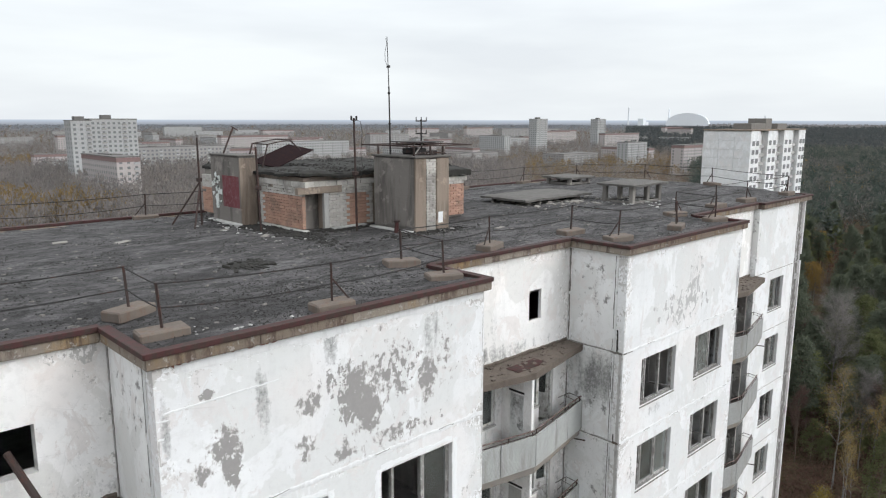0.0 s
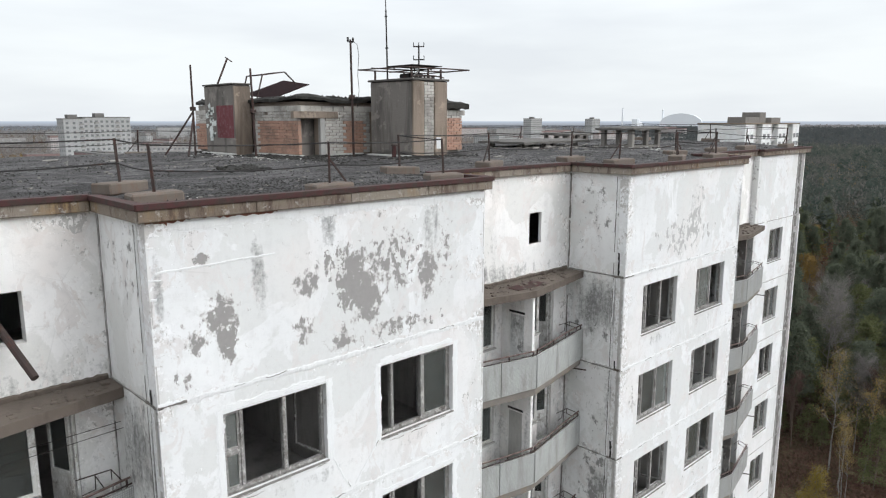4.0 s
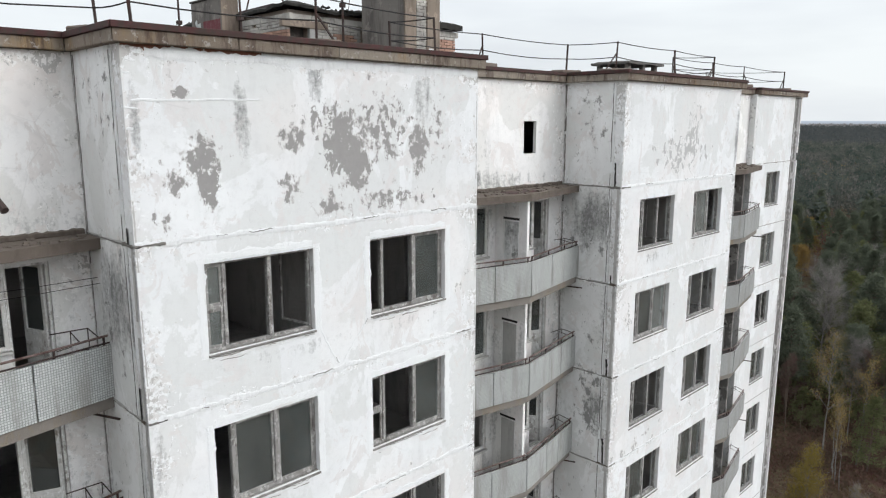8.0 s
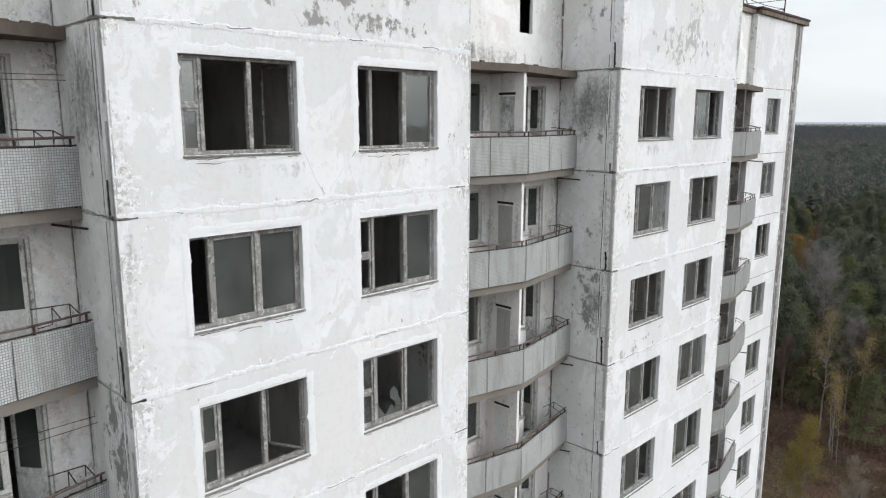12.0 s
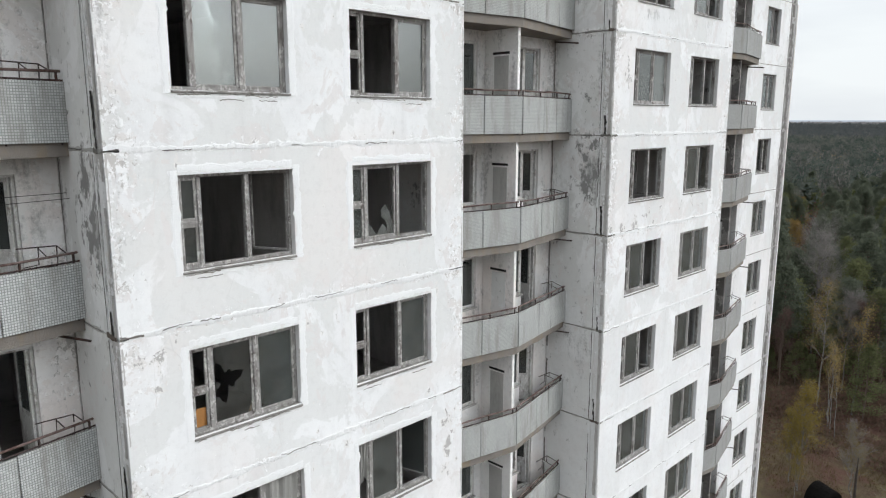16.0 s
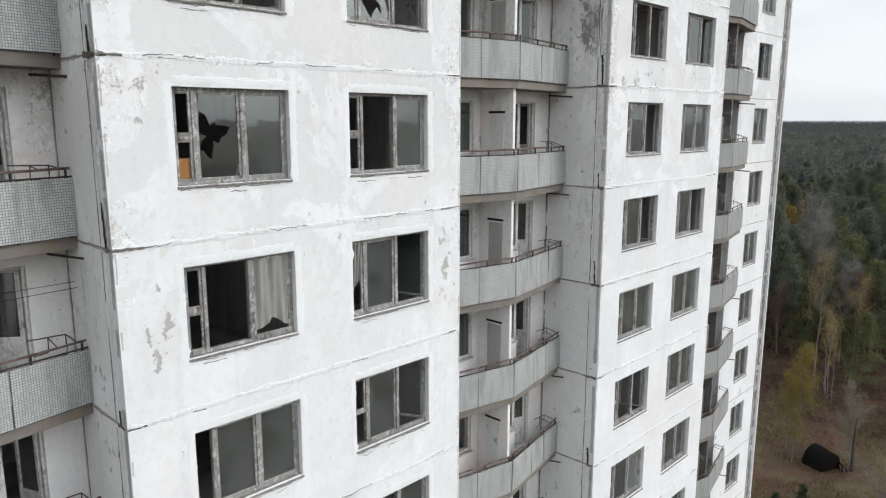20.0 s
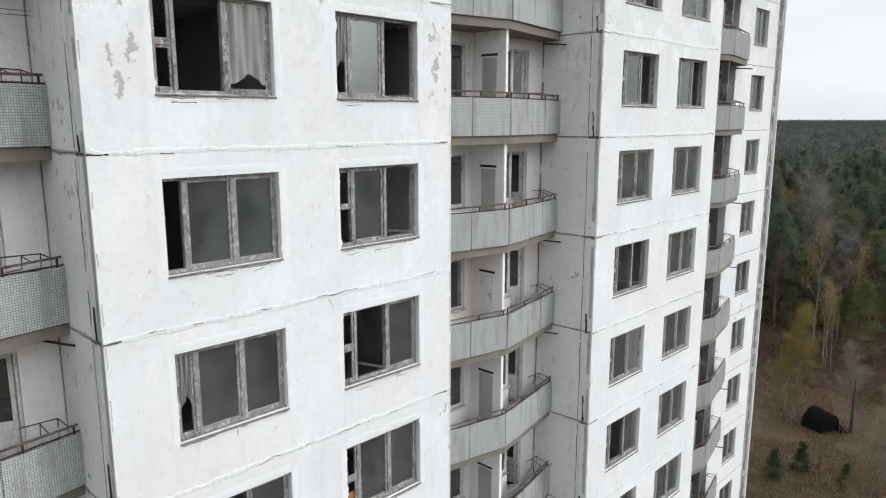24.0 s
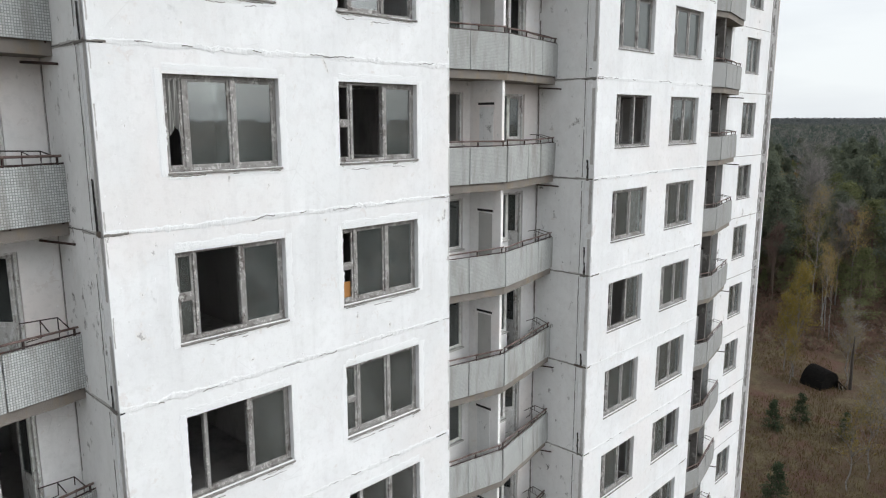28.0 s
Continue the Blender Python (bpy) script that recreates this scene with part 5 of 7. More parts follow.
def brick_wall(parent, at, length, height, red, hole=None, drop=0.008, crown=False):
    """Courses of single bricks on the plane y = 0 of at. red(u, v): whether a brick is orange; hole: (x0, x1, top) of an opening."""
    rows = int(height / 0.088)
    if crown:                        # a course of large white blocks on top
        rows -= 2
        x = 0.0
        while x < length - 0.2:
            part("brick", block_w, None, parent, at=at @ pose(x, rng.uniform(-0.012, 0.006), rows * 0.088, 0, 0, rng.uniform(-1, 1)))
            x += 0.39
    for r in range(rows):
        x = 0.0
        first = True
        while x < length - 0.06:
            short = (first and r % 2) or length - x < 0.25
            w = 0.125 if short else 0.255
            mid = x + w / 2
            first = False
            if not (hole and hole[0] < mid < hole[1] and r * 0.088 < hole[2]) and rng.random() > drop:
                isr = red(mid / length, (r + 0.5) * 0.088 / height)
                me = (half_r if short else brick_r) if isr else (half_w if short else brick_w)
                part("brick", me, None, parent, at=at @ pose(x, rng.uniform(-0.012, 0.008), r * 0.088 + rng.uniform(-0.003, 0.003), 0, rng.uniform(-0.8, 0.8), rng.uniform(-1.2, 1.2)))
            x += w


HX0, HX1, HY0, HY1, HZ = 7.42, 13.5, 7.35, 13.5, 48.06
pent = tagged(empty("rooftop_penthouse", pose(0, 0, 0)), "low brick penthouse with an open doorway and a sagging tarred roof", "penthouse")
core = Mesh().holed([HX0 + 0.06, 7.52, 8.12, HX1], [47.6, 49.22, 49.58], lambda i, k: not (i == 1 and k == 0), HY0 + 0.1, HY0 + 0.3)
core.box(HX0 + 0.06, HY0 + 0.3, 47.6, HX0 + 0.26, HY1, 49.58).box(HX1 - 0.2, HY0 + 0.3, 47.6, HX1, HY1, 49.58).box(HX0 + 0.26, HY1 - 0.2, 47.6, HX1 - 0.2, HY1, 49.58)
M["mortar_tan"] = concrete_material("dirty_tan_mortar", (0.33, 0.27, 0.225), (0.23, 0.19, 0.16), 2)
part("wall_core", core, M["mortar_tan"], pent)
part("lintel", Mesh().slab(7.2, HY0 - 0.06, 49.1, 8.75, HY0 + 0.095, 49.3, 0.01), M["plaster_brown"], pent, "weathered concrete lintel")
part("door_jamb", Mesh().slab(8.12, HY0 - 0.03, 47.9, 8.30, HY0 + 0.095, 49.1, 0.01), M["concrete_pale"], pent)
part("dark_lining", Mesh().box(7.70, HY0 + 0.42, 47.8, 8.6, HY0 + 0.46, 49.4), M["plaster_grey"], pent)
front_face = pose(HX0, HY0, HZ)
brick_wall(pent, front_face, 2.55, 1.42, lambda u, v: (1.6 / 2.55 < u < 2.3 / 2.55 and v < 0.68), (0.04, 0.89, 1.05), crown=True)
side_face = pose(HX0, 9.95, HZ, 0, 0, -90)
brick_wall(pent, side_face, 2.6, 1.42, lambda u, v: 0.10 < u < 0.98 and v < 0.66, crown=True)
back_face = pose(7.2, 13.5, HZ, 0, 0, -90)
brick_wall(pent, back_face, 1.55, 1.4, lambda u, v: v < 0.6, crown=True)
part("back_core", Mesh().box(7.31, 11.9, 47.6, 7.4, 13.5, 49.55), M["concrete"], pent)
brick_wall(pent, pose(12.45, 6.75, HZ), 1.05, 1.35, lambda u, v: v < 0.75 and u > 0.1, crown=True)
part("front_core", Mesh().box(12.45, 6.86, 47.6, HX1, HY0 + 0.1, 49.45), M["concrete"], pent)
part("plinth_strip", Mesh().slab(HX0 - 0.12, HY0 - 0.16, 47.9, 7.5, HY0 - 0.0, 48.05, 0.02).slab(HX0 - 0.14, HY0, 47.9, HX0, 9.9, 48.05, 0.02).slab(8.32, HY0 - 0.2, 47.95, 9.6, HY0, 48.06, 0.02), M["concrete_pale"], pent, "pale cracked cement apron")


def sheet(x0, y0, x1, y1, z, thick, amp, seed, stepx=0.16, over=0.05):
    """A sagging roof sheet with a ragged edge."""
    m = Mesh()
    nx, ny = max(2, int((x1 - x0) / stepx)), max(2, int((y1 - y0) / stepx))
    for layer in (0, 1):
        for j in range(ny + 1):
            for i in range(nx + 1):
                u, v = i / nx, j / ny
                edge = i in (0, nx) or j in (0, ny)
                x, y = x0 + (x1 - x0) * u, y0 + (y1 - y0) * v
                if edge:
                    x += over * noise.noise((x * 3, y * 3, seed))
                    y += over * noise.noise((x * 3, y * 3, seed + 4))
                h = z + amp * noise.noise((x * 0.9, y * 0.9, seed + 2)) + amp * 0.5 * noise.noise((x * 3.3, y * 3.3, seed + 3)) - (0.05 if edge else 0)
                m.v.append((x, y, h - (thick * (1 + 0.5 * noise.noise((x * 5, y * 5, seed))) if layer else 0)))
    n = (nx + 1) * (ny + 1)
    for j in range(ny):
        for i in range(nx):
            a = j * (nx + 1) + i
            m.f.append((a, a + 1, a + nx + 2, a + nx + 1))
            m.f.append((n + a, n + a + nx + 1, n + a + nx + 2, n + a + 1))
    rim = [i for i in range(nx + 1)] + [j * (nx + 1) + nx for j in range(1, ny + 1)] + [ny * (nx + 1) + i for i in range(nx - 1, -1, -1)] + [j * (nx + 1) for j in range(ny - 1, 0, -1)]
    for a, b in zip(rim, rim[1:] + rim[:1]):
        m.f.append((a, n + a, n + b, b))
    return m


part("roof", sheet(HX0 - 0.15, HY0 - 0.18, HX1 + 0.15, HY1 + 0.1, 49.72, 0.08, 0.10, 3, 0.1, 0.14), M["moss"], pent, "sagging tarred roof with moss")
part("roof_edge", sheet(12.35, 6.55, HX1 + 0.1, 7.5, 49.66, 0.2, 0.10, 8), M["moss"], pent)

hatch = tagged(empty("roof_hatch", pose(8.55, 10.8, 49.62)), "rusty steel hatch plate propped open on its frame", "hatch")
part("plate", Mesh().slab(-0.85, -0.6, -0.012, 0.95, 0.6, 0.012, 0.004, pose(0.25, 0, 0.42, 8, -17, 12)), M["hatch"], hatch)
hm = Mesh()
fr = [Vector((-0.8, -0.5, 0.02)), Vector((-0.8, 0.5, 0.02)), Vector((-0.55, 0.5, 0.85)), Vector((-0.55, -0.5, 0.85)), Vector((0.3, 0.45, 0.98)), Vector((0.3, -0.45, 0.98)), Vector((0.75, -0.4, 0.62))]
for a, b in ((0, 3), (1, 2), (2, 3), (2, 4), (3, 5), (4, 5), (5, 6), (0, 1)):
    hm.bar(fr[a], fr[b], 0.035)
part("hatch_frame", hm, M["rust"], hatch)
part("counterweight", Mesh().slab(0.95, -0.3, 0.0, 1.2, -0.05, 0.12, 0.03).slab(1.35, 0.0, 0.0, 1.72, 0.25, 0.12, 0.03), M["steel_dark"], hatch)

lift = tagged(empty("lift_shaft", pose(0, 0, 0)), "tall grey rendered lift shaft with a strip of white brick", "lift shaft")
LX0, LX1, LY0, LY1, LZ = 9.66, 11.0, 4.98, 6.9, 50.17
part("shaft_wall", Mesh().slab(LX0, LY0 + 0.02, 47.5, LX1, LY1, LZ, 0.04), M["plaster_grey"], lift)
part("rendered_corner", Mesh().slab(LX0 - 0.01, LY0 - 0.05, 47.95, LX0 + 0.43, LY0 + 0.02, LZ - 0.01, 0.02).slab(LX0 + 0.84, LY0 - 0.05, 47.95, LX1 + 0.01, LY0 + 0.02, LZ - 0.01, 0.02), M["plaster_brown"], lift, "brown cement render")
brick_wall(lift, pose(LX0 + 0.445, LY0 - 0.02, 48.02), 0.385, 2.12, lambda u, v: False, None, 0.0)
part("capping", Mesh().slab(LX0 - 0.05, LY0 - 0.09, LZ, LX1 + 0.06, LY1 + 0.05, LZ + 0.06, 0.02), M["vent_cover"], lift)
part("apron", Mesh().slab(LX0 - 0.18, LY0 - 0.2, 47.88, LX1 + 0.12, LY0 - 0.05, 48.02, 0.03).slab(LX0 - 0.2, LY0 - 0.05, 47.9, LX0 - 0.0, LY1, 48.05, 0.03), M["concrete_pale"], lift, "pale cracked cement apron")
part("white_notice", Mesh().box(LX0 + 0.90, LY0 - 0.056, 48.22, LX0 + 1.08, LY0 - 0.052, 48.55), M["mortar_white"], lift, "blank white paper notice")
dm = Mesh()
for i in range(26):
    u = i / 25
    yy = LY0 + 0.1 + (LY1 - LY0 - 0.3) * u
    hh = 0.10 + 0.22 * max(0, noise.noise((u * 6, 2, 1)) + 0.35)
    dm.slab(LX0 - 0.012, yy, 47.98, LX0 - 0.002, yy + 0.10, 47.98 + hh, 0.003)
part("fallen_render", dm, M["concrete_dark"], lift, "dark patches where render has fallen")
sf = tagged(empty("steel_platform", pose(0, 0, 0)), "rusty steel platform frame on top of the lift shaft", "frame")
fp = Mesh()
z = 50.52
fa, fb, fc, fd = (9.3, 7.0, z), (9.4, 4.9, z), (11.75, 4.75, z), (11.85, 6.8, z)
for a, b in ((fa, fb), (fb, fc), (fc, fd), (fd, fa), ((9.1, 6.1, z), (11.9, 5.8, z)), ((10.5, 4.85, z), (10.6, 7.1, z))):
    fp.bar(a, b, 0.034)
part("top_frame", fp, M["rust"], sf)
for x, y in ((9.75, 5.1), (10.9, 5.1), (9.75, 6.75), (10.9, 6.75), (10.35, 5.05)):
    part("leg", Mesh().bar((x, y, LZ + 0.055), (x, y, z), 0.045), M["rust"], sf)
part("low_ring", Mesh().wire([(9.7 + 1.25 * u, 5.04 + 0.05 * math.sin(6 * u), 50.27 + 0.05 * math.sin(3 * u)) for u in (0, 0.25, 0.5, 0.75, 1)], 0.02), M["rust"], sf)
part("motor", Mesh().slab(10.3, 5.8, LZ + 0.06, 10.9, 6.3, LZ + 0.25, 0.04).tube((10.4, 5.7, LZ + 0.2), (10.8, 6.4, LZ + 0.22), 0.07, n=10), M["steel_dark"], sf, "dark seized winch motor")
part("brace", Mesh().bar((9.95, 5.3, LZ + 0.07), (10.45, 5.5, 50.56), 0.03), M["concrete_pale"], sf)

for x in (9.95, 10.75):
    for y in (5.35, 6.1):
        part("leg", Mesh().bar((x, y, 50.50), (x, y, 50.61), 0.035), M["rust"], sf)
part("top_sheet", Mesh().slab(9.85, 5.15, 50.60, 11.0, 6.3, 50.625, 0.005, pose(0, 0, 0)), M["steel_dark"], sf, "dark steel sheet")
sign = part("dark_plate", Mesh().slab(10.1, 5.3, LZ + 0.055, 10.85, 5.33, 50.36, 0.006), M["steel_dark"], sf, "dark plate with faint white marks")
for i, (a, w) in enumerate(((0.08, 0.03), (0.22, 0.10), (0.36, 0.10), (0.54, 0.08))):
    part("white_mark", Mesh().box(10.1 + a, 5.294, 50.27, 10.1 + a + w * 0.7, 5.298, 50.32), M["concrete_pale"], sign)
ft = tagged(empty("standpipe", pose(LX0 - 0.35, 5.4, rz(LX0 - 0.35, 5.4) - 0.02)), "short rusty red pipe stub at the foot of the shaft", "pipe")
part("tube", Mesh().tube((0, 0, 0), (0.02, 0, 0.38), 0.07, 0.06, 9), M["red_cap"], ft)
part("flange", Mesh().tube((0.02, 0, 0.34), (0.02, 0, 0.38), 0.10, 0.10, 9), M["rust"], ft)

mast = tagged(empty("antenna_mast", pose(9.9, 6.35, LZ + 0.055)), "tall thin stayed steel antenna mast", "antenna")
part("pole", Mesh().tube((0, 0, 0), (-0.03, 0, 2.0), 0.028, 0.022).tube((-0.03, 0, 2.0), (-0.08, 0, 3.45), 0.016, 0.01), M["steel_dark"], mast)
part("collar", Mesh().slab(-0.08, -0.05, 2.55, 0.0, 0.05, 2.62, 0.01).slab(-0.05, -0.04, 0.9, 0.02, 0.04, 0.94, 0.01).slab(-0.06, -0.04, 1.8, 0.0, 0.04, 1.84, 0.01), M["steel_dark"], mast)
part("dangling_wire", Mesh().wire([(-0.06, 0.02, 2.6), (-0.12, 0.05, 2.75), (-0.14, 0.03, 3.0), (-0.09, 0.0, 3.25), (-0.1, 0.03, 3.4)], 0.007), M["steel_dark"], mast)
ant = tagged(empty("dipole_antenna", pose(10.8, 5.95, LZ + 0.055)), "short steel post with two crossed dipole arms", "antenna")
part("pole", Mesh().tube((0, 0, 0), (0, 0, 1.05), 0.03, 0.025), M["steel_dark"], ant)
for zz in (1.0, 0.62):
    am = Mesh().tube((-0.12, 0.12, zz), (0.12, -0.12, zz), 0.018)
    for s in (-1, 0, 1):
        am.tube((0.11 * s, -0.11 * s, zz), (0.11 * s, -0.11 * s, zz + 0.12), 0.014)
    part("arm", am, M["steel_dark"], ant)

chim = tagged(empty("ventilation_stack", pose(0, 0, 0)), "concrete ventilation stack with faded red and white spray paint", "chimney")
CX0, CX1, CY0, CY1, CZ = 6.76, 7.36, 9.95, 11.88, 50.12
part("stack_wall", Mesh().slab(CX0, CY0, 47.5, CX1, CY1, CZ, 0.03), M["plaster_grey"], chim)
part("capping", Mesh().slab(CX0 - 0.04, CY0 - 0.04, CZ, CX1 + 0.02, CY1 + 0.02, CZ + 0.05, 0.02), M["vent_cover"], chim)
part("corner_stain", Mesh().slab(CX0 + 0.02, CY0 - 0.02, 47.9, CX1 - 0.02, CY0 - 0.003, CZ - 0.05, 0.004), M["plaster_brown"], chim)
part("red_paint", Mesh().slab(CX0 - 0.006, CY0 + 0.03, 48.5, CX0 - 0.002, CY0 + 1.12, 49.5, 0.001), M["graffiti_red"], chim, "faded red spray-painted block")
gm = Mesh()
r = random.Random(5)
for i in range(14):
    yy, zz = CY1 - 0.06 - 0.42 * r.random(), 48.42 + 0.075 * i
    p = [(CX0 - 0.005, yy, zz), (CX0 - 0.005, yy - r.uniform(0.12, 0.3), zz + r.uniform(-0.05, 0.1)), (CX0 - 0.005, yy - r.uniform(0.05, 0.3), zz + r.uniform(0.12, 0.22)), (CX0 - 0.005, yy + 0.06, zz + 0.12)]
    j = len(gm.v)
    gm.v += p
    gm.f.append((j, j + 1, j + 2, j + 3))
gm.slab(CX0 - 0.006, CY1 - 0.5, 48.4, CX0 - 0.003, CY1 - 0.3, 48.85, 0.001)
tagged(part("white_paint", gm, M["graffiti_white"], chim), "white spray-painted scrawl", "", "", "stuff")
part("apron", Mesh().slab(CX0 - 0.2, CY0 - 0.12, 47.9, CX0, CY1, 48.04, 0.03), M["concrete_pale"], chim)


def steel_post(x, y, top, lean, label, stays=()):
    p = tagged(empty("steel_post", pose(x, y, rz(x, y) - 0.01)), label, "post", "steel posts on the roof")
    h = top - rz(x, y)
    part("pole", Mesh().tube((0, 0, 0), (lean, 0, h), 0.035, 0.03, 8), M["rust"], p)
    part("bracket", Mesh().slab(lean * 0.5 - 0.07, -0.07, h * 0.5, lean * 0.5 + 0.07, 0.07, h * 0.5 + 0.12, 0.01), M["rust"], p)
    for sx, sy, at_h in stays:
        part("stay", Mesh().bar((lean * at_h / h, 0, at_h), (sx, sy, 0.02), 0.05), M["rust"], p)
    return p


steel_post(5.95, 11.0, 50.72, 0.0, "rusty steel post with two diagonal stays", ((-0.75, 0.5, 1.35), (-0.55, -0.7, 1.2)))
steel_post(6.5, 8.25, 50.5, -0.06, "rusty steel post with a bracket plate")
pp = steel_post(8.7, 6.5, 51.32, -0.03, "tall rusty steel post with insulators and a loose wire")
ph = 51.32 - rz(8.7, 6.5)
part("insulator", Mesh().tube((-0.12, 0, ph - 0.06), (0.06, 0, ph - 0.06), 0.02).tube((-0.12, 0, ph - 0.06), (-0.12, 0, ph + 0.06), 0.03, n=8).tube((0.06, 0, ph - 0.06), (0.06, 0, ph + 0.06), 0.03, n=8), M["steel_dark"], pp)
part("wire", Mesh().wire([(0.03, 0, ph - 0.05), (0.2, 0, ph - 0.1), (0.26, 0, ph - 0.4), (0.22, 0.02, ph - 1.0), (0.27, 0.03, ph - 1.4), (0.2, 0.05, ph - 1.9)], 0.008), M["steel_dark"], pp)
lp = tagged(empty("leaning_aerial", pose(6.95, 11.3, CZ + 0.045)), "bent leaning aerial on the stack", "antenna")
part("pole", Mesh().tube((0, 0, 0), (0.42, 0.05, 0.85), 0.03).tube((0.34, 0.05, 0.88), (0.58, 0.05, 0.74), 0.018), M["rust"], lp)


# vents with concrete hoods
def hood(x0, y0, x1, y1, zt, tilt, label, legs):
    z = rz((x0 + x1) / 2, (y0 + y1) / 2)
    hd = tagged(empty("roof_vent", pose((x0 + x1) / 2, (y0 + y1) / 2, z - 0.03)), label, "vent", "concrete roof vents")
    w, d = (x1 - x0) / 2, (y1 - y0) / 2
    part("cover_slab", sheet(-w, -d, w, d, zt - z + 0.03, 0.08, 0.03, int(x0), 0.2, 0.09), M["vent_cover"], hd)
    n = 0
    for ux in (-0.78, 0.05, 0.76):
        for uy in (-0.7, 0.7):
            part("pier", Mesh().slab(w * ux - 0.10, d * uy - 0.09, 0, w * ux + 0.10, d * uy + 0.09, zt - z - 0.07, 0.02), M["concrete_dark" if n % 3 else "concrete"], hd)
            n += 1
    part("upstand", Mesh().slab(-w * 0.8, -d * 0.78, 0, w * 0.8, -d * 0.68, legs, 0.02).slab(-w * 0.8, d * 0.68, 0, w * 0.8, d * 0.78, legs, 0.02).slab(-w * 0.8, -d * 0.68, 0, -w * 0.74, d * 0.68, legs, 0.02).slab(w * 0.74, -d * 0.68, 0, w * 0.8, d * 0.68, legs, 0.02), M["concrete_dark"], hd)
    return hd


hood(17.0, 6.9, 21.3, 9.3, 48.28, 0, "low wide concrete roof vent with a cracked cover slab", 0.06)
hood(20.6, 4.4, 23.2, 6.2, 48.80, 0, "concrete roof vent with a cover slab on piers", 0.10)
hood(25.5, 11.0, 27.6, 12.9, 48.42, 0, "low concrete roof vent near the far edge", 0.12)

# ---- railing round the roof ----
rail = tagged(empty("roof_railing", pose(0, 0, 0)), "sagging wire railing on rusty posts set in loose concrete blocks", "railing")
line = [(-9.0, 2.6), (-4.2, 2.65), (0.52, 2.25), (0.52, 0.80), (3.58, 0.42), (6.85, 0.80), (6.92, 2.35), (10.1, 2.4), (13.75, 2.4), (13.95, 0.85), (17.35, 0.85), (20.1, 0.85), (19.95, 2.3), (23.4, 2.4), (26.3, 2.45), (30.6, 2.4),
        (30.9, 6.2), (30.8, 10.0), (30.5, 14.3), (25.8, 14.4), (21.0, 14.4), (16.0, 14.4), (11.0, 14.45), (5.5, 14.45), (0.6, 14.5), (-4.0, 14.45), (-9.0, 14.5)]
skip_strut = {(0.52, 2.25), (0.52, 0.80), (6.92, 2.35), (13.75, 2.4), (6.85, 0.80)}
blk = Mesh().slab(-0.42, -0.23, -0.04, 0.42, 0.23, 0.16, 0.025).data("block", M["block"])
blk_old = Mesh().slab(-0.40, -0.22, -0.04, 0.40, 0.24, 0.15, 0.03).data("block", M["block"])
tops = []
for i, (x, y) in enumerate(line):
    z = rz(x, y)
    turn = rng.uniform(-25, 25) + (90 if i in (16, 17) else 0)
    part("block", blk_old if i in (3, 4, 5) else blk, None, rail, "loose concrete ballast block", at=pose(x, y, z, rng.uniform(-2, 2), rng.uniform(-2, 2), turn))
    lean = (rng.uniform(-0.05, 0.05), rng.uniform(-0.05, 0.05))
    t_ = Vector((x + lean[0], y + lean[1], z + 0.90))
    part("post", Mesh().bar((x, y, z + 0.1), t_, 0.04), M["rust"], rail)
    if (x, y) not in skip_strut:
        a = radians(turn + (180 if i % 2 else 0))
        part("strut", Mesh().bar((x + 0.36 * math.cos(a), y + 0.36 * math.sin(a), z + 0.14), (x + lean[0] * 0.7, y + lean[1] * 0.7, z + 0.6), 0.028), M["rust"], rail)
    tops.append((t_, Vector((x + lean[0] * 0.5, y + lean[1] * 0.5, z + 0.50))))
for (a, c), (b, d) in zip(tops, tops[1:]):
    for p, q, sag in ((a, b, 0.04), (c, d, 0.07)):
        sag *= (p - q).length / 4
        pts = [p.lerp(q, u) - Vector((0, 0, sag * 4 * u * (1 - u) + 0.02)) for u in (0, 0.25, 0.5, 0.75, 1)]
        part("wire_rail", Mesh().wire(pts, 0.013, 5), M["steel_dark"], rail)

# ---- litter on the roof ----
def debris(name, label, material, cx, cy, rx, ry, n, s0, s1, seed, group=""):
    r = random.Random(seed)
    m = Mesh()
    for _ in range(n):
        x, y = r.gauss(cx, rx), r.gauss(cy, ry)
        if not inside(x, y) or not (-11 < x < 30.8 and 0.1 < y < 14.7):
            continue
        s = r.uniform(s0, s1)
        m.slab(-s, -s * r.uniform(0.3, 0.9), -0.02, s, s * r.uniform(0.3, 0.9), s * r.uniform(0.15, 0.6), s * 0.2, pose(x, y, rz(x, y), r.uniform(-18, 18), r.uniform(-18, 18), r.uniform(0, 360)))
    return tagged(part(name, m, material), label, "rubble", group, "stuff")


debris("tar_heap", "heap of torn roofing felt and rubble", M["moss"], 3.95, 4.3, 0.24, 0.16, 130, 0.03, 0.11, 1)
debris("wall_rubble", "rubble and felt scraps along the penthouse foot", M["moss"], 6.95, 8.6, 0.26, 1.7, 1000, 0.015, 0.075, 2)
debris("plaster_scraps", "pale plaster scraps by the penthouse", M["concrete_pale"], 6.4, 8.8, 0.35, 1.6, 45, 0.015, 0.06, 3)
debris("lift_rubble", "rubble at the foot of the lift shaft", M["moss"], 9.9, 4.85, 0.9, 0.2, 500, 0.012, 0.06, 4)
debris("door_rubble", "black felt scraps in front of the penthouse", M["moss"], 8.7, 7.1, 0.8, 0.16, 500, 0.012, 0.06, 7)
debris("roof_grit", "grit and stones scattered over the roof", M["concrete_dark"], 8, 5, 9, 4, 900, 0.012, 0.05, 5)
debris("edge_crust", "black crusts of felt and moss near the roof edge", M["moss"], 3.4, 1.6, 2.2, 0.7, 1600, 0.006, 0.026, 8)
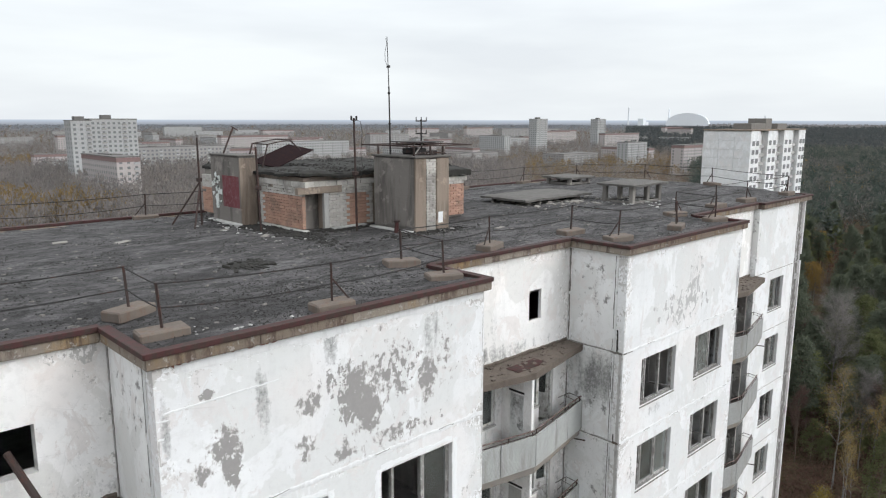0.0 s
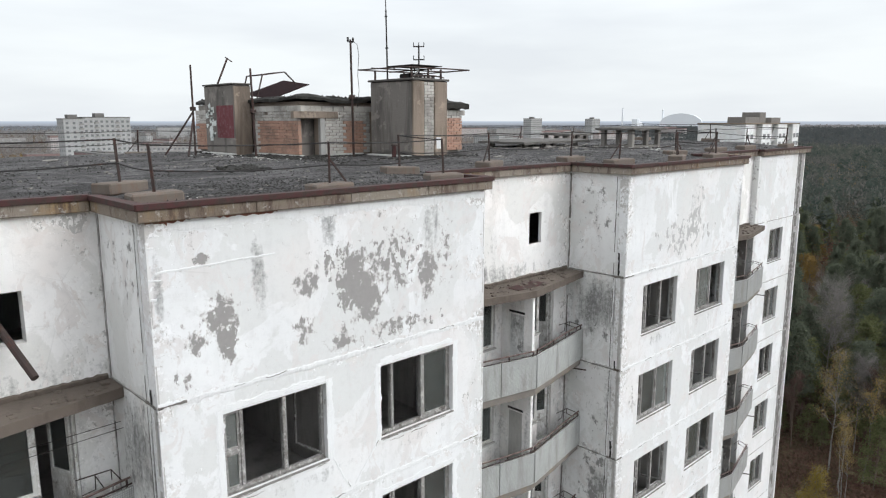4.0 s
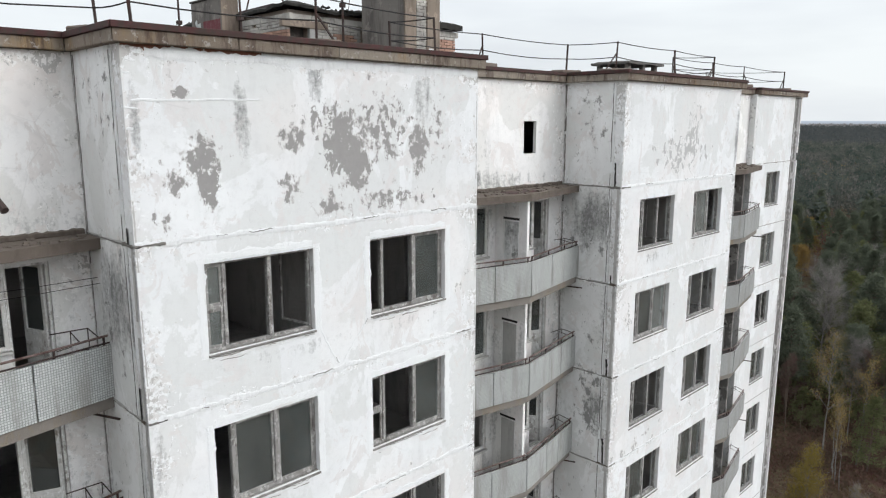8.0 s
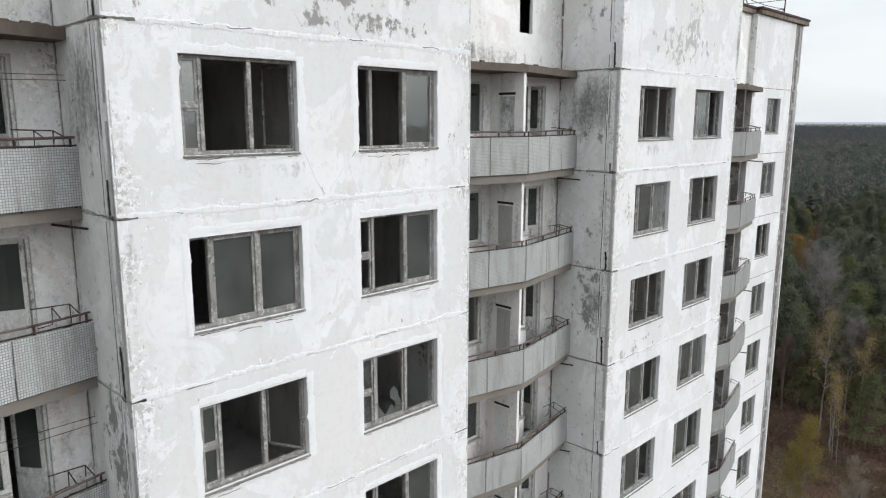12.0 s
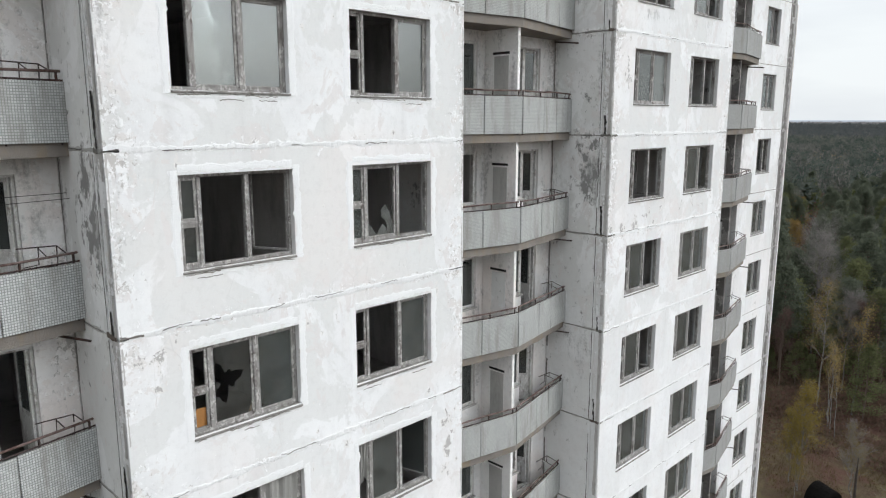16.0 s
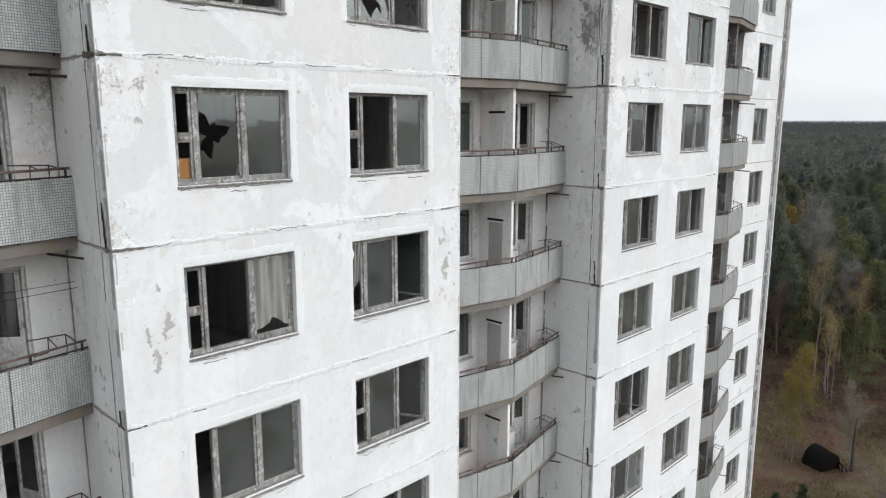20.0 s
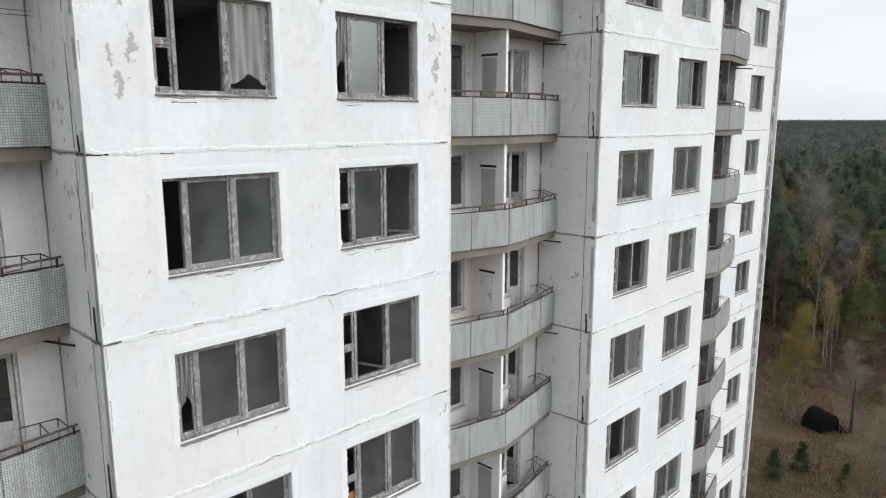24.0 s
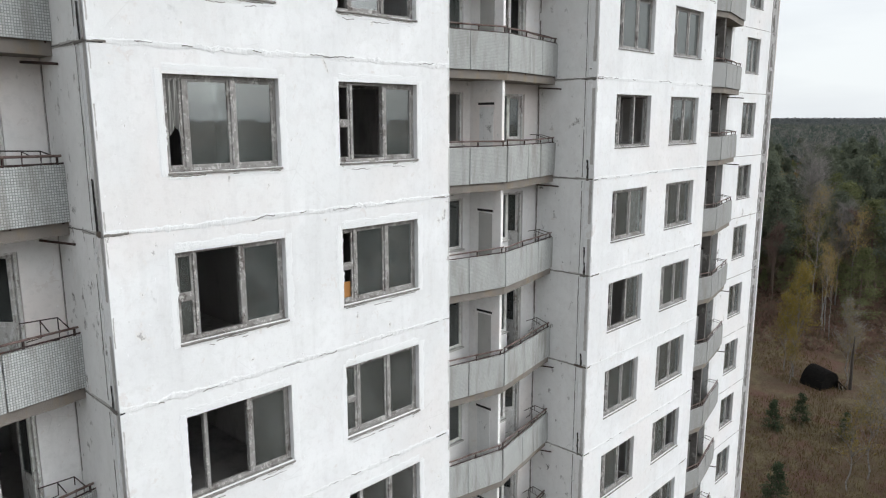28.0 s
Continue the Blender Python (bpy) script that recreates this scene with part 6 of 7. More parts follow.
debris("corner_grit", "broken cement lying along the roof edge", M["concrete_pale"], 1.6, 0.6, 1.1, 0.25, 16, 0.015, 0.05, 6)
r = random.Random(12)
moss = Mesh()


def clump(m, x, y, z, s, h):
    """A low irregular clump of moss: five sides and a blunt tip."""
    i = len(m.v)
    a0 = r.uniform(0, 6.28)
    for q in range(5):
        a = a0 + q * 1.2566 + r.uniform(-0.3, 0.3)
        d = s * r.uniform(0.6, 1.3)
        m.v.append((x + d * math.cos(a), y + d * 0.8 * math.sin(a), z - 0.025))
    m.v.append((x + s * r.uniform(-0.3, 0.3), y + s * r.uniform(-0.3, 0.3), z + h))
    m.f += [(i + q, i + (q + 1) % 5, i + 5) for q in range(5)]


n = 0
while n < 14000:
    x, y = r.uniform(-4, 31), r.uniform(0.25, 14.6)
    if inside(x, y) and noise.noise((x * 0.5, y * 1.1, 11)) + 0.6 * noise.noise((x * 1.7, y * 2.6, 4)) > r.uniform(-0.1, 0.5):
        clump(moss, x, y, rz(x, y), r.uniform(0.012, 0.05), r.uniform(0.008, 0.03))
        n += 1
tagged(part("moss_patches", moss, M["moss"]), "dark moss and torn felt on the roof", "moss", "", "stuff")

debris("vent_rubble", "broken cement lying about the roof vents", M["concrete"], 19.2, 7.4, 1.5, 0.9, 130, 0.03, 0.12, 21)
debris("vent_scraps", "rubble under the tall roof vent", M["concrete_pale"], 21.9, 5.0, 0.8, 0.6, 60, 0.03, 0.10, 22)
hut = Mesh()
for _ in range(1500):
    x, y = r.uniform(HX0 - 0.1, HX1), r.uniform(HY0 - 0.15, HY1)
    if y < HY0 + 0.5 or r.random() < 0.5:
        clump(hut, x, y, 49.72 + 0.03 * noise.noise((x, y, 1)), r.uniform(0.03, 0.12), r.uniform(0.02, 0.055))
tagged(part("roof_moss", hut, M["moss"]), "moss and dry tufts on the penthouse roof", "moss", "", "stuff")
sheets = Mesh()
for x, y, w, d, a in ((2.9, 9.3, 0.35, 0.16, 20), (1.6, 10.2, 0.3, 0.2, -15), (6.2, 7.5, 0.25, 0.12, 40), (5.9, 9.4, 0.22, 0.1, 10), (12.5, 4.2, 0.3, 0.12, 5)):
    sheets.slab(-w * 0.6, -d * 0.6, 0.0, w * 0.6, d * 0.6, 0.02, 0.008, pose(x, y, rz(x, y) + 0.01, 2, -3, a))
tagged(part("felt_scraps", sheets, M["concrete"]), "pale loose sheets lying on the roof", "scraps", "", "stuff")

pipe = tagged(empty("wall_pipe", pose(-1.45, YR, 45.75)), "rusty steel pipe jutting from the attic opening", "pipe")
part("tube", Mesh().tube((-0.15, 0.1, 0.25), (0.12, -0.85, -0.5), 0.06, n=10), M["rust"], pipe)

# ---- the land ----
def ground_height(x, y):
    d = math.hypot(x, y)
    far = max(0.0, (d - 1600) / 2900)
    near = 0.25 * noise.noise((x * 0.05, y * 0.05, 1)) if d < 600 else 0.0
    return near + 15 * far * far * (3 - 2 * min(far, 1.0)) if far <= 1 else near + 15


def ground_material():
    k = Nodes("autumn_grass_and_leaf_litter")
    big = k.noise(0.035, 5, 0.6)
    c = k.mix(k.ramp(big, (0.40, 0.0), (0.60, 1.0)), (0.070, 0.050, 0.024), (0.072, 0.034, 0.024))
    c = k.mix(k.ramp(k.noise(0.22, 6, 0.7), (0.42, 0.0), (0.65, 1.0)), c, (0.082, 0.064, 0.031))
    c = k.mix(k.math("MULTIPLY", k.noise(2.5, 6, 0.75), 0.5), c, (0.032, 0.020, 0.013))
    c = k.mix(k.ramp(k.noise(0.6, 8, 0.72, None, 0.6), (0.50, 0.0), (0.58, 0.8)), c, (0.094, 0.077, 0.038))
    c = k.mix(k.ramp(k.noise(0.13, 7, 0.7, None, 0.8), (0.52, 0.0), (0.62, 0.85)), c, (0.078, 0.035, 0.026))
    c = k.mix(k.ramp(k.noise(3.5, 7, 0.8), (0.55, 0.0), (0.66, 0.7)), c, (0.024, 0.018, 0.011))
    k.bump(k.noise(1.5, 7, 0.8), 1.0, 0.3)
    return k.done(c, 0.95)


M["ground"] = ground_material()
gm = Mesh()
rings = [0, 12, 25, 40, 55, 70, 85, 100, 120, 145, 180, 230, 300, 400, 550, 750, 1000, 1300, 1600, 2000, 2400, 2800, 3200, 3600, 4000, 4400, 4700]
NR = 96
for d in rings:
    for i in range(NR):
        a = 2 * math.pi * i / NR
        x, y = d * math.cos(a), d * math.sin(a)
        gm.v.append((x, y, ground_height(x, y)))
for j in range(len(rings) - 1):
    for i in range(NR):
        a, b = j * NR + i, j * NR + (i + 1) % NR
        gm.f.append((a, a + NR, b + NR, b))
ob = tagged(part("ground", gm, M["ground"]), "brown autumn grass and leaf litter reaching to the horizon", "ground", "", "structure")
for p in ob.data.polygons:
    p.use_smooth = True


# ---- trees ----
def wood_tint(name, a, b, c):
    """Far crowns: the colour changes from tree to tree and from stand to stand."""
    k = Nodes(name)
    tree = k.noise(0.11, 3, 0.6, k.pos(1, 1, 0.15))
    stand_ = k.noise(0.016, 4, 0.6, k.pos(1, 1, 0))
    col = k.ramp(k.math("ADD", k.math("MULTIPLY", tree, 0.65), k.math("MULTIPLY", stand_, 0.35)), (0.38, a), (0.5, b), (0.62, c))
    df, tl, mx = k.n.new("ShaderNodeBsdfDiffuse"), k.n.new("ShaderNodeBsdfTranslucent"), k.n.new("ShaderNodeMixShader")
    for q in (df, tl):
        k.l.new(col, q.inputs["Color"])
    mx.inputs["Fac"].default_value = 0.5
    k.l.new(df.outputs["BSDF"], mx.inputs[1])
    k.l.new(tl.outputs["BSDF"], mx.inputs[2])
    k.l.new(mx.outputs["Shader"], k.n["Material Output"].inputs["Surface"])
    return k.m


def leaf_material(name, a, b, c):
    """Thin leaves or twigs that pass half of the light on."""
    k = Nodes(name)
    col = k.ramp(k.geo.outputs["Random Per Island"], (0.0, a), (0.5, b), (1.0, c))
    col = k.mix(k.math("MULTIPLY", k.info.outputs["Random"], 0.35), col, b)
    df, tl, mx = k.n.new("ShaderNodeBsdfDiffuse"), k.n.new("ShaderNodeBsdfTranslucent"), k.n.new("ShaderNodeMixShader")
    for q in (df, tl):
        k.l.new(col, q.inputs["Color"])
    mx.inputs["Fac"].default_value = 0.5
    k.l.new(df.outputs["BSDF"], mx.inputs[1])
    k.l.new(tl.outputs["BSDF"], mx.inputs[2])
    k.l.new(mx.outputs["Shader"], k.n["Material Output"].inputs["Surface"])
    return k.m


M["leaf_yellow"] = leaf_material("yellow_birch_leaves", (0.27, 0.205, 0.052), (0.20, 0.152, 0.042), (0.135, 0.105, 0.036))
M["leaf_gold"] = leaf_material("golden_brown_leaves", (0.31, 0.23, 0.095), (0.24, 0.178, 0.08), (0.18, 0.138, 0.07))
M["leaf_bright"] = leaf_material("bright_golden_leaves", (0.30, 0.195, 0.07), (0.235, 0.155, 0.06), (0.18, 0.125, 0.055))
M["needle"] = leaf_material("dark_pine_needles", (0.088, 0.102, 0.078), (0.110, 0.125, 0.092), (0.138, 0.150, 0.106))
M["needle_dark"] = leaf_material("blackish_green_needles", (0.036, 0.050, 0.030), (0.048, 0.064, 0.038), (0.062, 0.080, 0.046))
M["needle_light"] = leaf_material("olive_pine_needles", (0.095, 0.108, 0.056), (0.125, 0.136, 0.068), (0.16, 0.162, 0.080))
k = Nodes("birch_bark")
M["bark_birch"] = k.done(k.mix(k.ramp(k.noise(3, 4, 0.6, k.pos(1, 1, 4)), (0.5, 0.0), (0.58, 1.0)), (0.175, 0.162, 0.15), (0.085, 0.076, 0.07)), 0.9)
k = Nodes("grey_bark")
M["bark_grey"] = k.done(k.mix(k.noise(3, 4), (0.150, 0.138, 0.130), (0.10, 0.092, 0.086)), 0.95)
k = Nodes("brown_bark")
M["bark_brown"] = k.done(k.mix(k.noise(3, 4), (0.14, 0.10, 0.078), (0.09, 0.07, 0.058)), 0.95)


M["twig"] = leaf_material("grey_brown_twigs", (0.25, 0.232, 0.222), (0.205, 0.188, 0.18), (0.165, 0.15, 0.142))
M["twig_red"] = leaf_material("reddish_twigs", (0.145, 0.098, 0.085), (0.115, 0.078, 0.068), (0.09, 0.062, 0.055))


def twig_cloud(pts, r, per, reach):
    """Fine twigs that fan upwards and outwards from the ends of the limbs."""
    m = Mesh()
    for p, _ in pts:
        out = Vector((p.x, p.y, 0)).normalized() if p.xy.length > 0.05 else Vector((0, 0, 0))
        for _ in range(per):
            d = (out * 0.7 + Vector((r.gauss(0, 0.55), r.gauss(0, 0.55), 0.8 + r.gauss(0, 0.4)))).normalized() * reach * r.uniform(0.4, 1.2)
            a = p + Vector((r.gauss(0, 0.15), r.gauss(0, 0.15), r.gauss(0, 0.2)))
            w = d.orthogonal().normalized() * 0.014
            j = len(m.v)
            m.v += [tuple(a - w), tuple(a + w), tuple(a + d)]
            m.f.append((j, j + 1, j + 2))
    return m


def limbs(m, r, p, d, length, rad, depth, spread, ends, up=0.25):
    """Grows a limb and its side limbs as tapered tubes; ends collects where twigs end."""
    n = 3
    q = p
    for i in range(n):
        d = (d + Vector((r.gauss(0, 0.12), r.gauss(0, 0.12), r.gauss(0.02, 0.06)))).normalized()
        e = q + d * (length / n)
        m.tube(q, e, rad * (1 - 0.25 * i), rad * (1 - 0.25 * (i + 1)), 5 if depth else 3)
        q = e
        if depth > 0:
            for _ in range(2):
                side = Vector((r.gauss(0, 1), r.gauss(0, 1), 0)).normalized()
                limbs(m, r, q, (d * 0.6 + side * spread + Vector((0, 0, up))).normalized(), length * r.uniform(0.42, 0.62), rad * 0.42, depth - 1, spread, ends, up)
    ends.append((q, length))


def leaf_cloud(pts, r, per, spread, size):
    m = Mesh()
    for p, _ in pts:
        for _ in range(per):
            c = p + Vector((r.gauss(0, spread), r.gauss(0, spread), r.gauss(0, spread * 0.8)))
            u = Vector((r.gauss(0, 1), r.gauss(0, 1), r.gauss(0, 1))).normalized() * size * r.uniform(0.6, 1.3)
            w = u.orthogonal().normalized() * size * r.uniform(0.5, 1.0)
            m.quad(tuple(c - u), tuple(c - w * 0.6), tuple(c + u), tuple(c + w * 0.6))
    return m


def broadleaf(name, h, seed, leaf, per, bark, label, spread=0.9, clear=0.3, lean=0.03, depth=2, lsize=0.11, twigs=0, twig=None):
    r = random.Random(seed)
    t = empty(name)
    tagged(t, label, "tree", "trees of the wood")
    tm, lm, ends = Mesh(), Mesh(), []
    p, n = Vector((0, 0, -0.3)), 9
    for i in range(n):
        q = Vector((lean * h * ((i + 1) / n) ** 1.5 + r.gauss(0, 0.05), r.gauss(0, 0.08), h * (i + 1) / n))
        r0, r1 = h * 0.0075 * (1 - i / n) + 0.018, h * 0.0075 * (1 - (i + 1) / n) + 0.013
        tm.tube(p, q, r0, r1, 7)
        if i / n >= clear:
            for _ in range(3):
                a = r.uniform(0, 2 * math.pi)
                ln = h * 0.26 * (1 - 0.62 * i / n) * r.uniform(0.7, 1.2)
                limbs(lm, r, q, Vector((math.cos(a) * spread, math.sin(a) * spread, 0.75)).normalized(), ln, 0.05 * h / 12 * (1 - 0.5 * i / n), depth - 1, spread * 0.8, ends)
        p = q
    part("trunk", tm, bark, t)
    tagged(part("branchwork", lm, bark, t), "", "", "", "stuff")
    if twigs:
        tagged(part("twigwork", twig_cloud(ends, r, twigs, 0.075 * h), twig or M["twig"], t), "", "", "", "stuff")
    if leaf:
        part("crown", leaf_cloud(ends, r, per, 0.35 * h / 12, lsize), leaf, t)
    return t


def pine(name, h, seed, leaf, label, low=0.35, wide=0.22, per=26):
    r = random.Random(seed)
    t = tagged(empty(name), label, "tree", "trees of the wood")
    tm, ends = Mesh(), []
    tm.tube((0, 0, -0.3), (0.1, 0, h * 0.55), h * 0.013, h * 0.009, 7).tube((0.1, 0, h * 0.55), (0.05, 0.05, h * 0.98), h * 0.009, 0.015, 6)
    lm = Mesh()
    n = int(9 + h * 0.5)
    for i in range(n):
        v = low + (0.98 - low) * i / (n - 1)
        reach = h * wide * (1.02 - (v - low) / (1.02 - low)) ** 0.7 * r.uniform(0.75, 1.15)
        for j in range(6):
            a = r.uniform(0, 2 * math.pi)
            q = Vector((reach * math.cos(a), reach * math.sin(a), h * v + 0.12 * reach))
            lm.tube((0.05, 0, h * v), q, 0.02 + 0.002 * h, 0.008, 4)
            for f in (0.45, 0.7, 0.92):
                ends.append((Vector((0, 0, h * v)).lerp(q, f), 1))
    part("trunk", tm, M["bark_brown"], t)
    tagged(part("branchwork", lm, M["bark_brown"], t), "", "", "", "stuff")
    part("crown", leaf_cloud(ends, r, per, 0.02 * h + 0.06, 0.05 + 0.009 * h), leaf, t)
    return t


def stand(t, x, y, turn=0.0, size=1.0):
    t.matrix_basis = pose(x, y, ground_height(x, y), 0, 0, turn) @ Matrix.Scale(size, 4)
    return t


def plant(t, x, y, turn=0.0, size=1.0):
    c = copy_thing(t, pose(x, y, ground_height(x, y), 0, 0, turn))
    c.scale = (size, size, size)
    return c


birch_a = stand(broadleaf("birch_tree", 10.5, 21, M["leaf_yellow"], 50, M["bark_birch"], "slender birch with thinning yellow leaves", 0.42, 0.12, lsize=0.075, twigs=3), 73.2, 12.0)
birch_b = stand(broadleaf("birch_tree", 15.8, 22, M["leaf_gold"], 24, M["bark_birch"], "tall birch with a thin golden-brown crown", 0.7, 0.3, lsize=0.085, depth=2, twigs=4), 98.5, 17.9)
bare_a = stand(broadleaf("bare_tree", 21, 23, None, 0, M["bark_grey"], "tall leafless tree with pale grey bark", 0.9, 0.26, 0.01, 3, twigs=2), 122.2, 26.3)
bare_b = stand(broadleaf("bare_tree", 9, 24, M["leaf_yellow"], 2, M["bark_birch"], "young birch with pale bark, nearly bare", 0.6, 0.2, 0.16, 3, 0.06, twigs=2), 74.3, 7.2, 20, 0.85)
bare_c = stand(broadleaf("bare_tree", 14, 27, None, 0, M["bark_brown"], "slim leafless tree with reddish-brown twigs", 0.5, 0.3, 0.02, 3, twigs=4, twig=M["twig_red"]), 131, 33)
bare_d = stand(broadleaf("bare_tree", 17, 28, None, 0, M["bark_grey"], "narrow leafless tree with a hazy grey crown", 0.38, 0.4, 0.02, 3, twigs=5), 127, 27.5)
birch_c = stand(broadleaf("birch_tree", 6.0, 25, M["leaf_yellow"], 9, M["bark_birch"], "small birch with sparse yellow leaves", 0.6, 0.2, 0.05, 2, 0.06, twigs=3), 51.5, 1.2)
birch_d = stand(broadleaf("birch_tree", 10, 26, M["leaf_gold"], 12, M["bark_birch"], "slim birch losing its brown leaves", 0.4, 0.55, 0.05, lsize=0.08), 92.5, 14.8)
pine_a = stand(pine("pine_tree", 10.5, 31, M["needle_light"], "bushy olive-green pine at the clearing edge", 0.14, 0.27, 20), 98.5, 12.2)
pine_b = stand(pine("pine_tree", 17, 32, M["needle"], "tall dark pine with a high crown", 0.42, 0.20, 18), 104, 33)
pine_c = stand(pine("young_pine", 2.6, 33, M["needle_dark"], "small dense young pine in the grass", 0.05, 0.34, 14), 58.6, 9.0)
pine_d = stand(pine("pine_tree", 14, 34, M["needle_light"], "broad pine with a rounded olive crown", 0.25, 0.30, 16), 112, 19)
birch_g = stand(broadleaf("birch_tree", 12, 29, M["leaf_bright"], 30, M["bark_birch"], "full golden birch in the wood", 0.55, 0.2, lsize=0.11), 264, 80)
for x, y, s in ((61.4, 7.6, 1.05), (46.2, 4.5, 1.1), (60.5, 3.7, 0.9)):
    plant(pine_c, x, y, 37 * x, s)
for x, y, s in ((89.9, 13.2, 0.72), (91.6, 14.2, 0.86), (99.5, 13.8, 1.3), (95.0, 15.6, 0.9)):
    plant(birch_d, x, y, 17 * x, s)
plant(birch_a, 74.4, 13.3, 80, 0.7)
plant(birch_a, 70.9, 11.6, 200, 0.5)
plant(birch_c, 54.5, 0.6, 120, 1.1)
plant(birch_c, 63.5, 2.0, 200, 1.0)
plant(birch_c, 76.5, 7.6, 260, 0.9)
plant(bare_b, 53.6, -1.6, 150, 1.35)
plant(bare_b, 57.5, -0.6, 190, 1.1)
plant(bare_a, 139, 31, 70, 0.8)
plant(bare_d, 108, 17.4, 33, 0.75)
plant(bare_d, 112, 16.4, 133, 0.7)
plant(bare_c, 106, 14.6, 133, 0.9)
for x, y, sz in ((262, 78, 1.0), (267, 76.5, 0.9), (258, 74.5, 0.85), (238, 64.3, 0.75), (211, 60, 0.8), (206, 57.5, 0.85), (216, 61.5, 0.75), (255, 76, 0.95), (203, 58.5, 0.9), (198, 55, 0.9)):
    plant(birch_g, x, y, 31 * x, sz)
rd = Mesh()
for i in range(12):
    x0, x1 = 252 + 8 * i, 260 + 8 * i
    a, b = 0.24 * x0 + 2 + 1.2 * math.sin(i * 0.7), 0.24 * x1 + 2 + 1.2 * math.sin(i * 0.7 + 0.7)
    rd.quad((x0, a - 3, ground_height(x0, a) + 0.3), (x1, b - 3, ground_height(x1, b) + 0.3), (x1, b + 3, ground_height(x1, b) + 0.3), (x0, a + 3, ground_height(x0, a) + 0.3))
tagged(part("road", rd, M["concrete_pale"]), "short stretch of pale broken road between the trees", "road", "", "structure")
rbush = Mesh()
r = random.Random(70)
for _ in range(1500):
    p = Vector((224 + r.gauss(0, 3.0), 54.0 + r.gauss(0, 2.6), 9.0 + r.gauss(0, 2.2)))
    u = Vector((r.gauss(0, 1), r.gauss(0, 1), r.gauss(0, 1))).normalized() * 0.3
    w = u.orthogonal() * 0.5
    rbush.quad(tuple(p - u), tuple(p - w), tuple(p + u), tuple(p + w))
M["leaf_red"] = leaf_material("reddish_leaves", (0.15, 0.075, 0.06), (0.13, 0.07, 0.055), (0.11, 0.07, 0.055))
tagged(part("red_thicket", rbush, M["leaf_red"]), "reddish-brown thicket beside the road", "bushes", "", "stuff")
r = random.Random(77)
kinds = [(pine_b, 0.42), (pine_d, 0.33), (bare_a, 0.01), (bare_c, 0.04), (bare_d, 0.06), (birch_d, 0.03), (pine_a, 0.11)]
placed = [(73, 12), (98.5, 18), (122.2, 26.3), (98.5, 12.2), (92.5, 14.8)]
count = 0
for _ in range(6000):
    if count >= 430:
        break
    d = r.uniform(96, 330) if count > 110 else r.uniform(100, 190)
    a = radians(r.uniform(67, 81))
    x, y = -3.8 + d * math.sin(a), -10 + d * math.cos(a)
    if x < 103 - 0.12 * (y - 14) or min((x - u) ** 2 + (y - v) ** 2 for u, v in placed) < 3.2 ** 2:
        continue
    if 11 < y < 21 and 92 < x < 110 or (abs(y - (0.24 * x + 2)) < 6 and 245 < x < 345):
        continue
    az = math.degrees(a)             # gaps through which the golden birches and the tall bare tree show
    if 71.2 < az < 73.6 and 150 < d < 262 or 72.6 < az < 75.4 and d < 134:
        continue
    w = r.random()
    for t, share in kinds:
        w -= share
        if w <= 0:
            break
    plant(t, x, y, r.uniform(0, 360), r.uniform(0.75, 1.2) if t in (pine_a, pine_b, pine_d) else r.uniform(0.5, 0.75))
    placed.append((x, y))
    count += 1


# young growth along the edge of the wood
for i in range(95):
    x = r.uniform(104, 150)
    y = -10 + (x + 3.8) / math.tan(radians(r.uniform(69, 80)))
    if min((x - u) ** 2 + (y - v) ** 2 for u, v in placed) > 1.5 ** 2 and not (11 < y < 21 and x < 108):
        plant((pine_a, pine_d, pine_a, bare_c)[i % 4], x, y, r.uniform(0, 360), r.uniform(0.22, 0.5))
        placed.append((x, y))


# ---- far woods, as one sheet of clumps a kind ----
def far_wood(name, label, material, spots, heights, tris, size, seed, upright=0.9):
    """Crowns of scattered leaf clumps, far off: numpy arrays of triangles."""
    g = np.random.default_rng(seed)
    n = len(spots)
    base = np.repeat(np.c_[spots, [ground_height(x, y) for x, y in spots]], tris, axis=0)
    h = np.repeat(heights, tris)
    v = g.random(n * tris)
    rad = h * 0.21 * (0.35 + np.sin(np.pi * np.clip(v, 0.05, 0.95))) * np.sqrt(g.random(n * tris))
    a = g.random(n * tris) * 2 * np.pi
    c = base + np.c_[rad * np.cos(a), rad * np.sin(a), h * (0.22 + 0.78 * v)]
    k = size * np.repeat(heights, tris)[:, None] * (0.6 + 0.8 * g.random((n * tris, 1)))
    verts = np.empty((n * tris * 3, 3))
    for j in range(3):
        verts[j::3] = c + g.normal(size=(n * tris, 3)) * k * np.array([1, 1, upright])
    me = bpy.data.meshes.new(name)
    me.vertices.add(len(verts))
    me.vertices.foreach_set("co", verts.ravel())
    me.loops.add(len(verts))
    me.loops.foreach_set("vertex_index", np.arange(len(verts)))
    me.polygons.add(n * tris)
    me.polygons.foreach_set("loop_start", np.arange(0, len(verts), 3))
    me.update(calc_edges=True)
    me.materials.append(material)
    return tagged(part(name, me, None), label, "trees", "", "stuff")


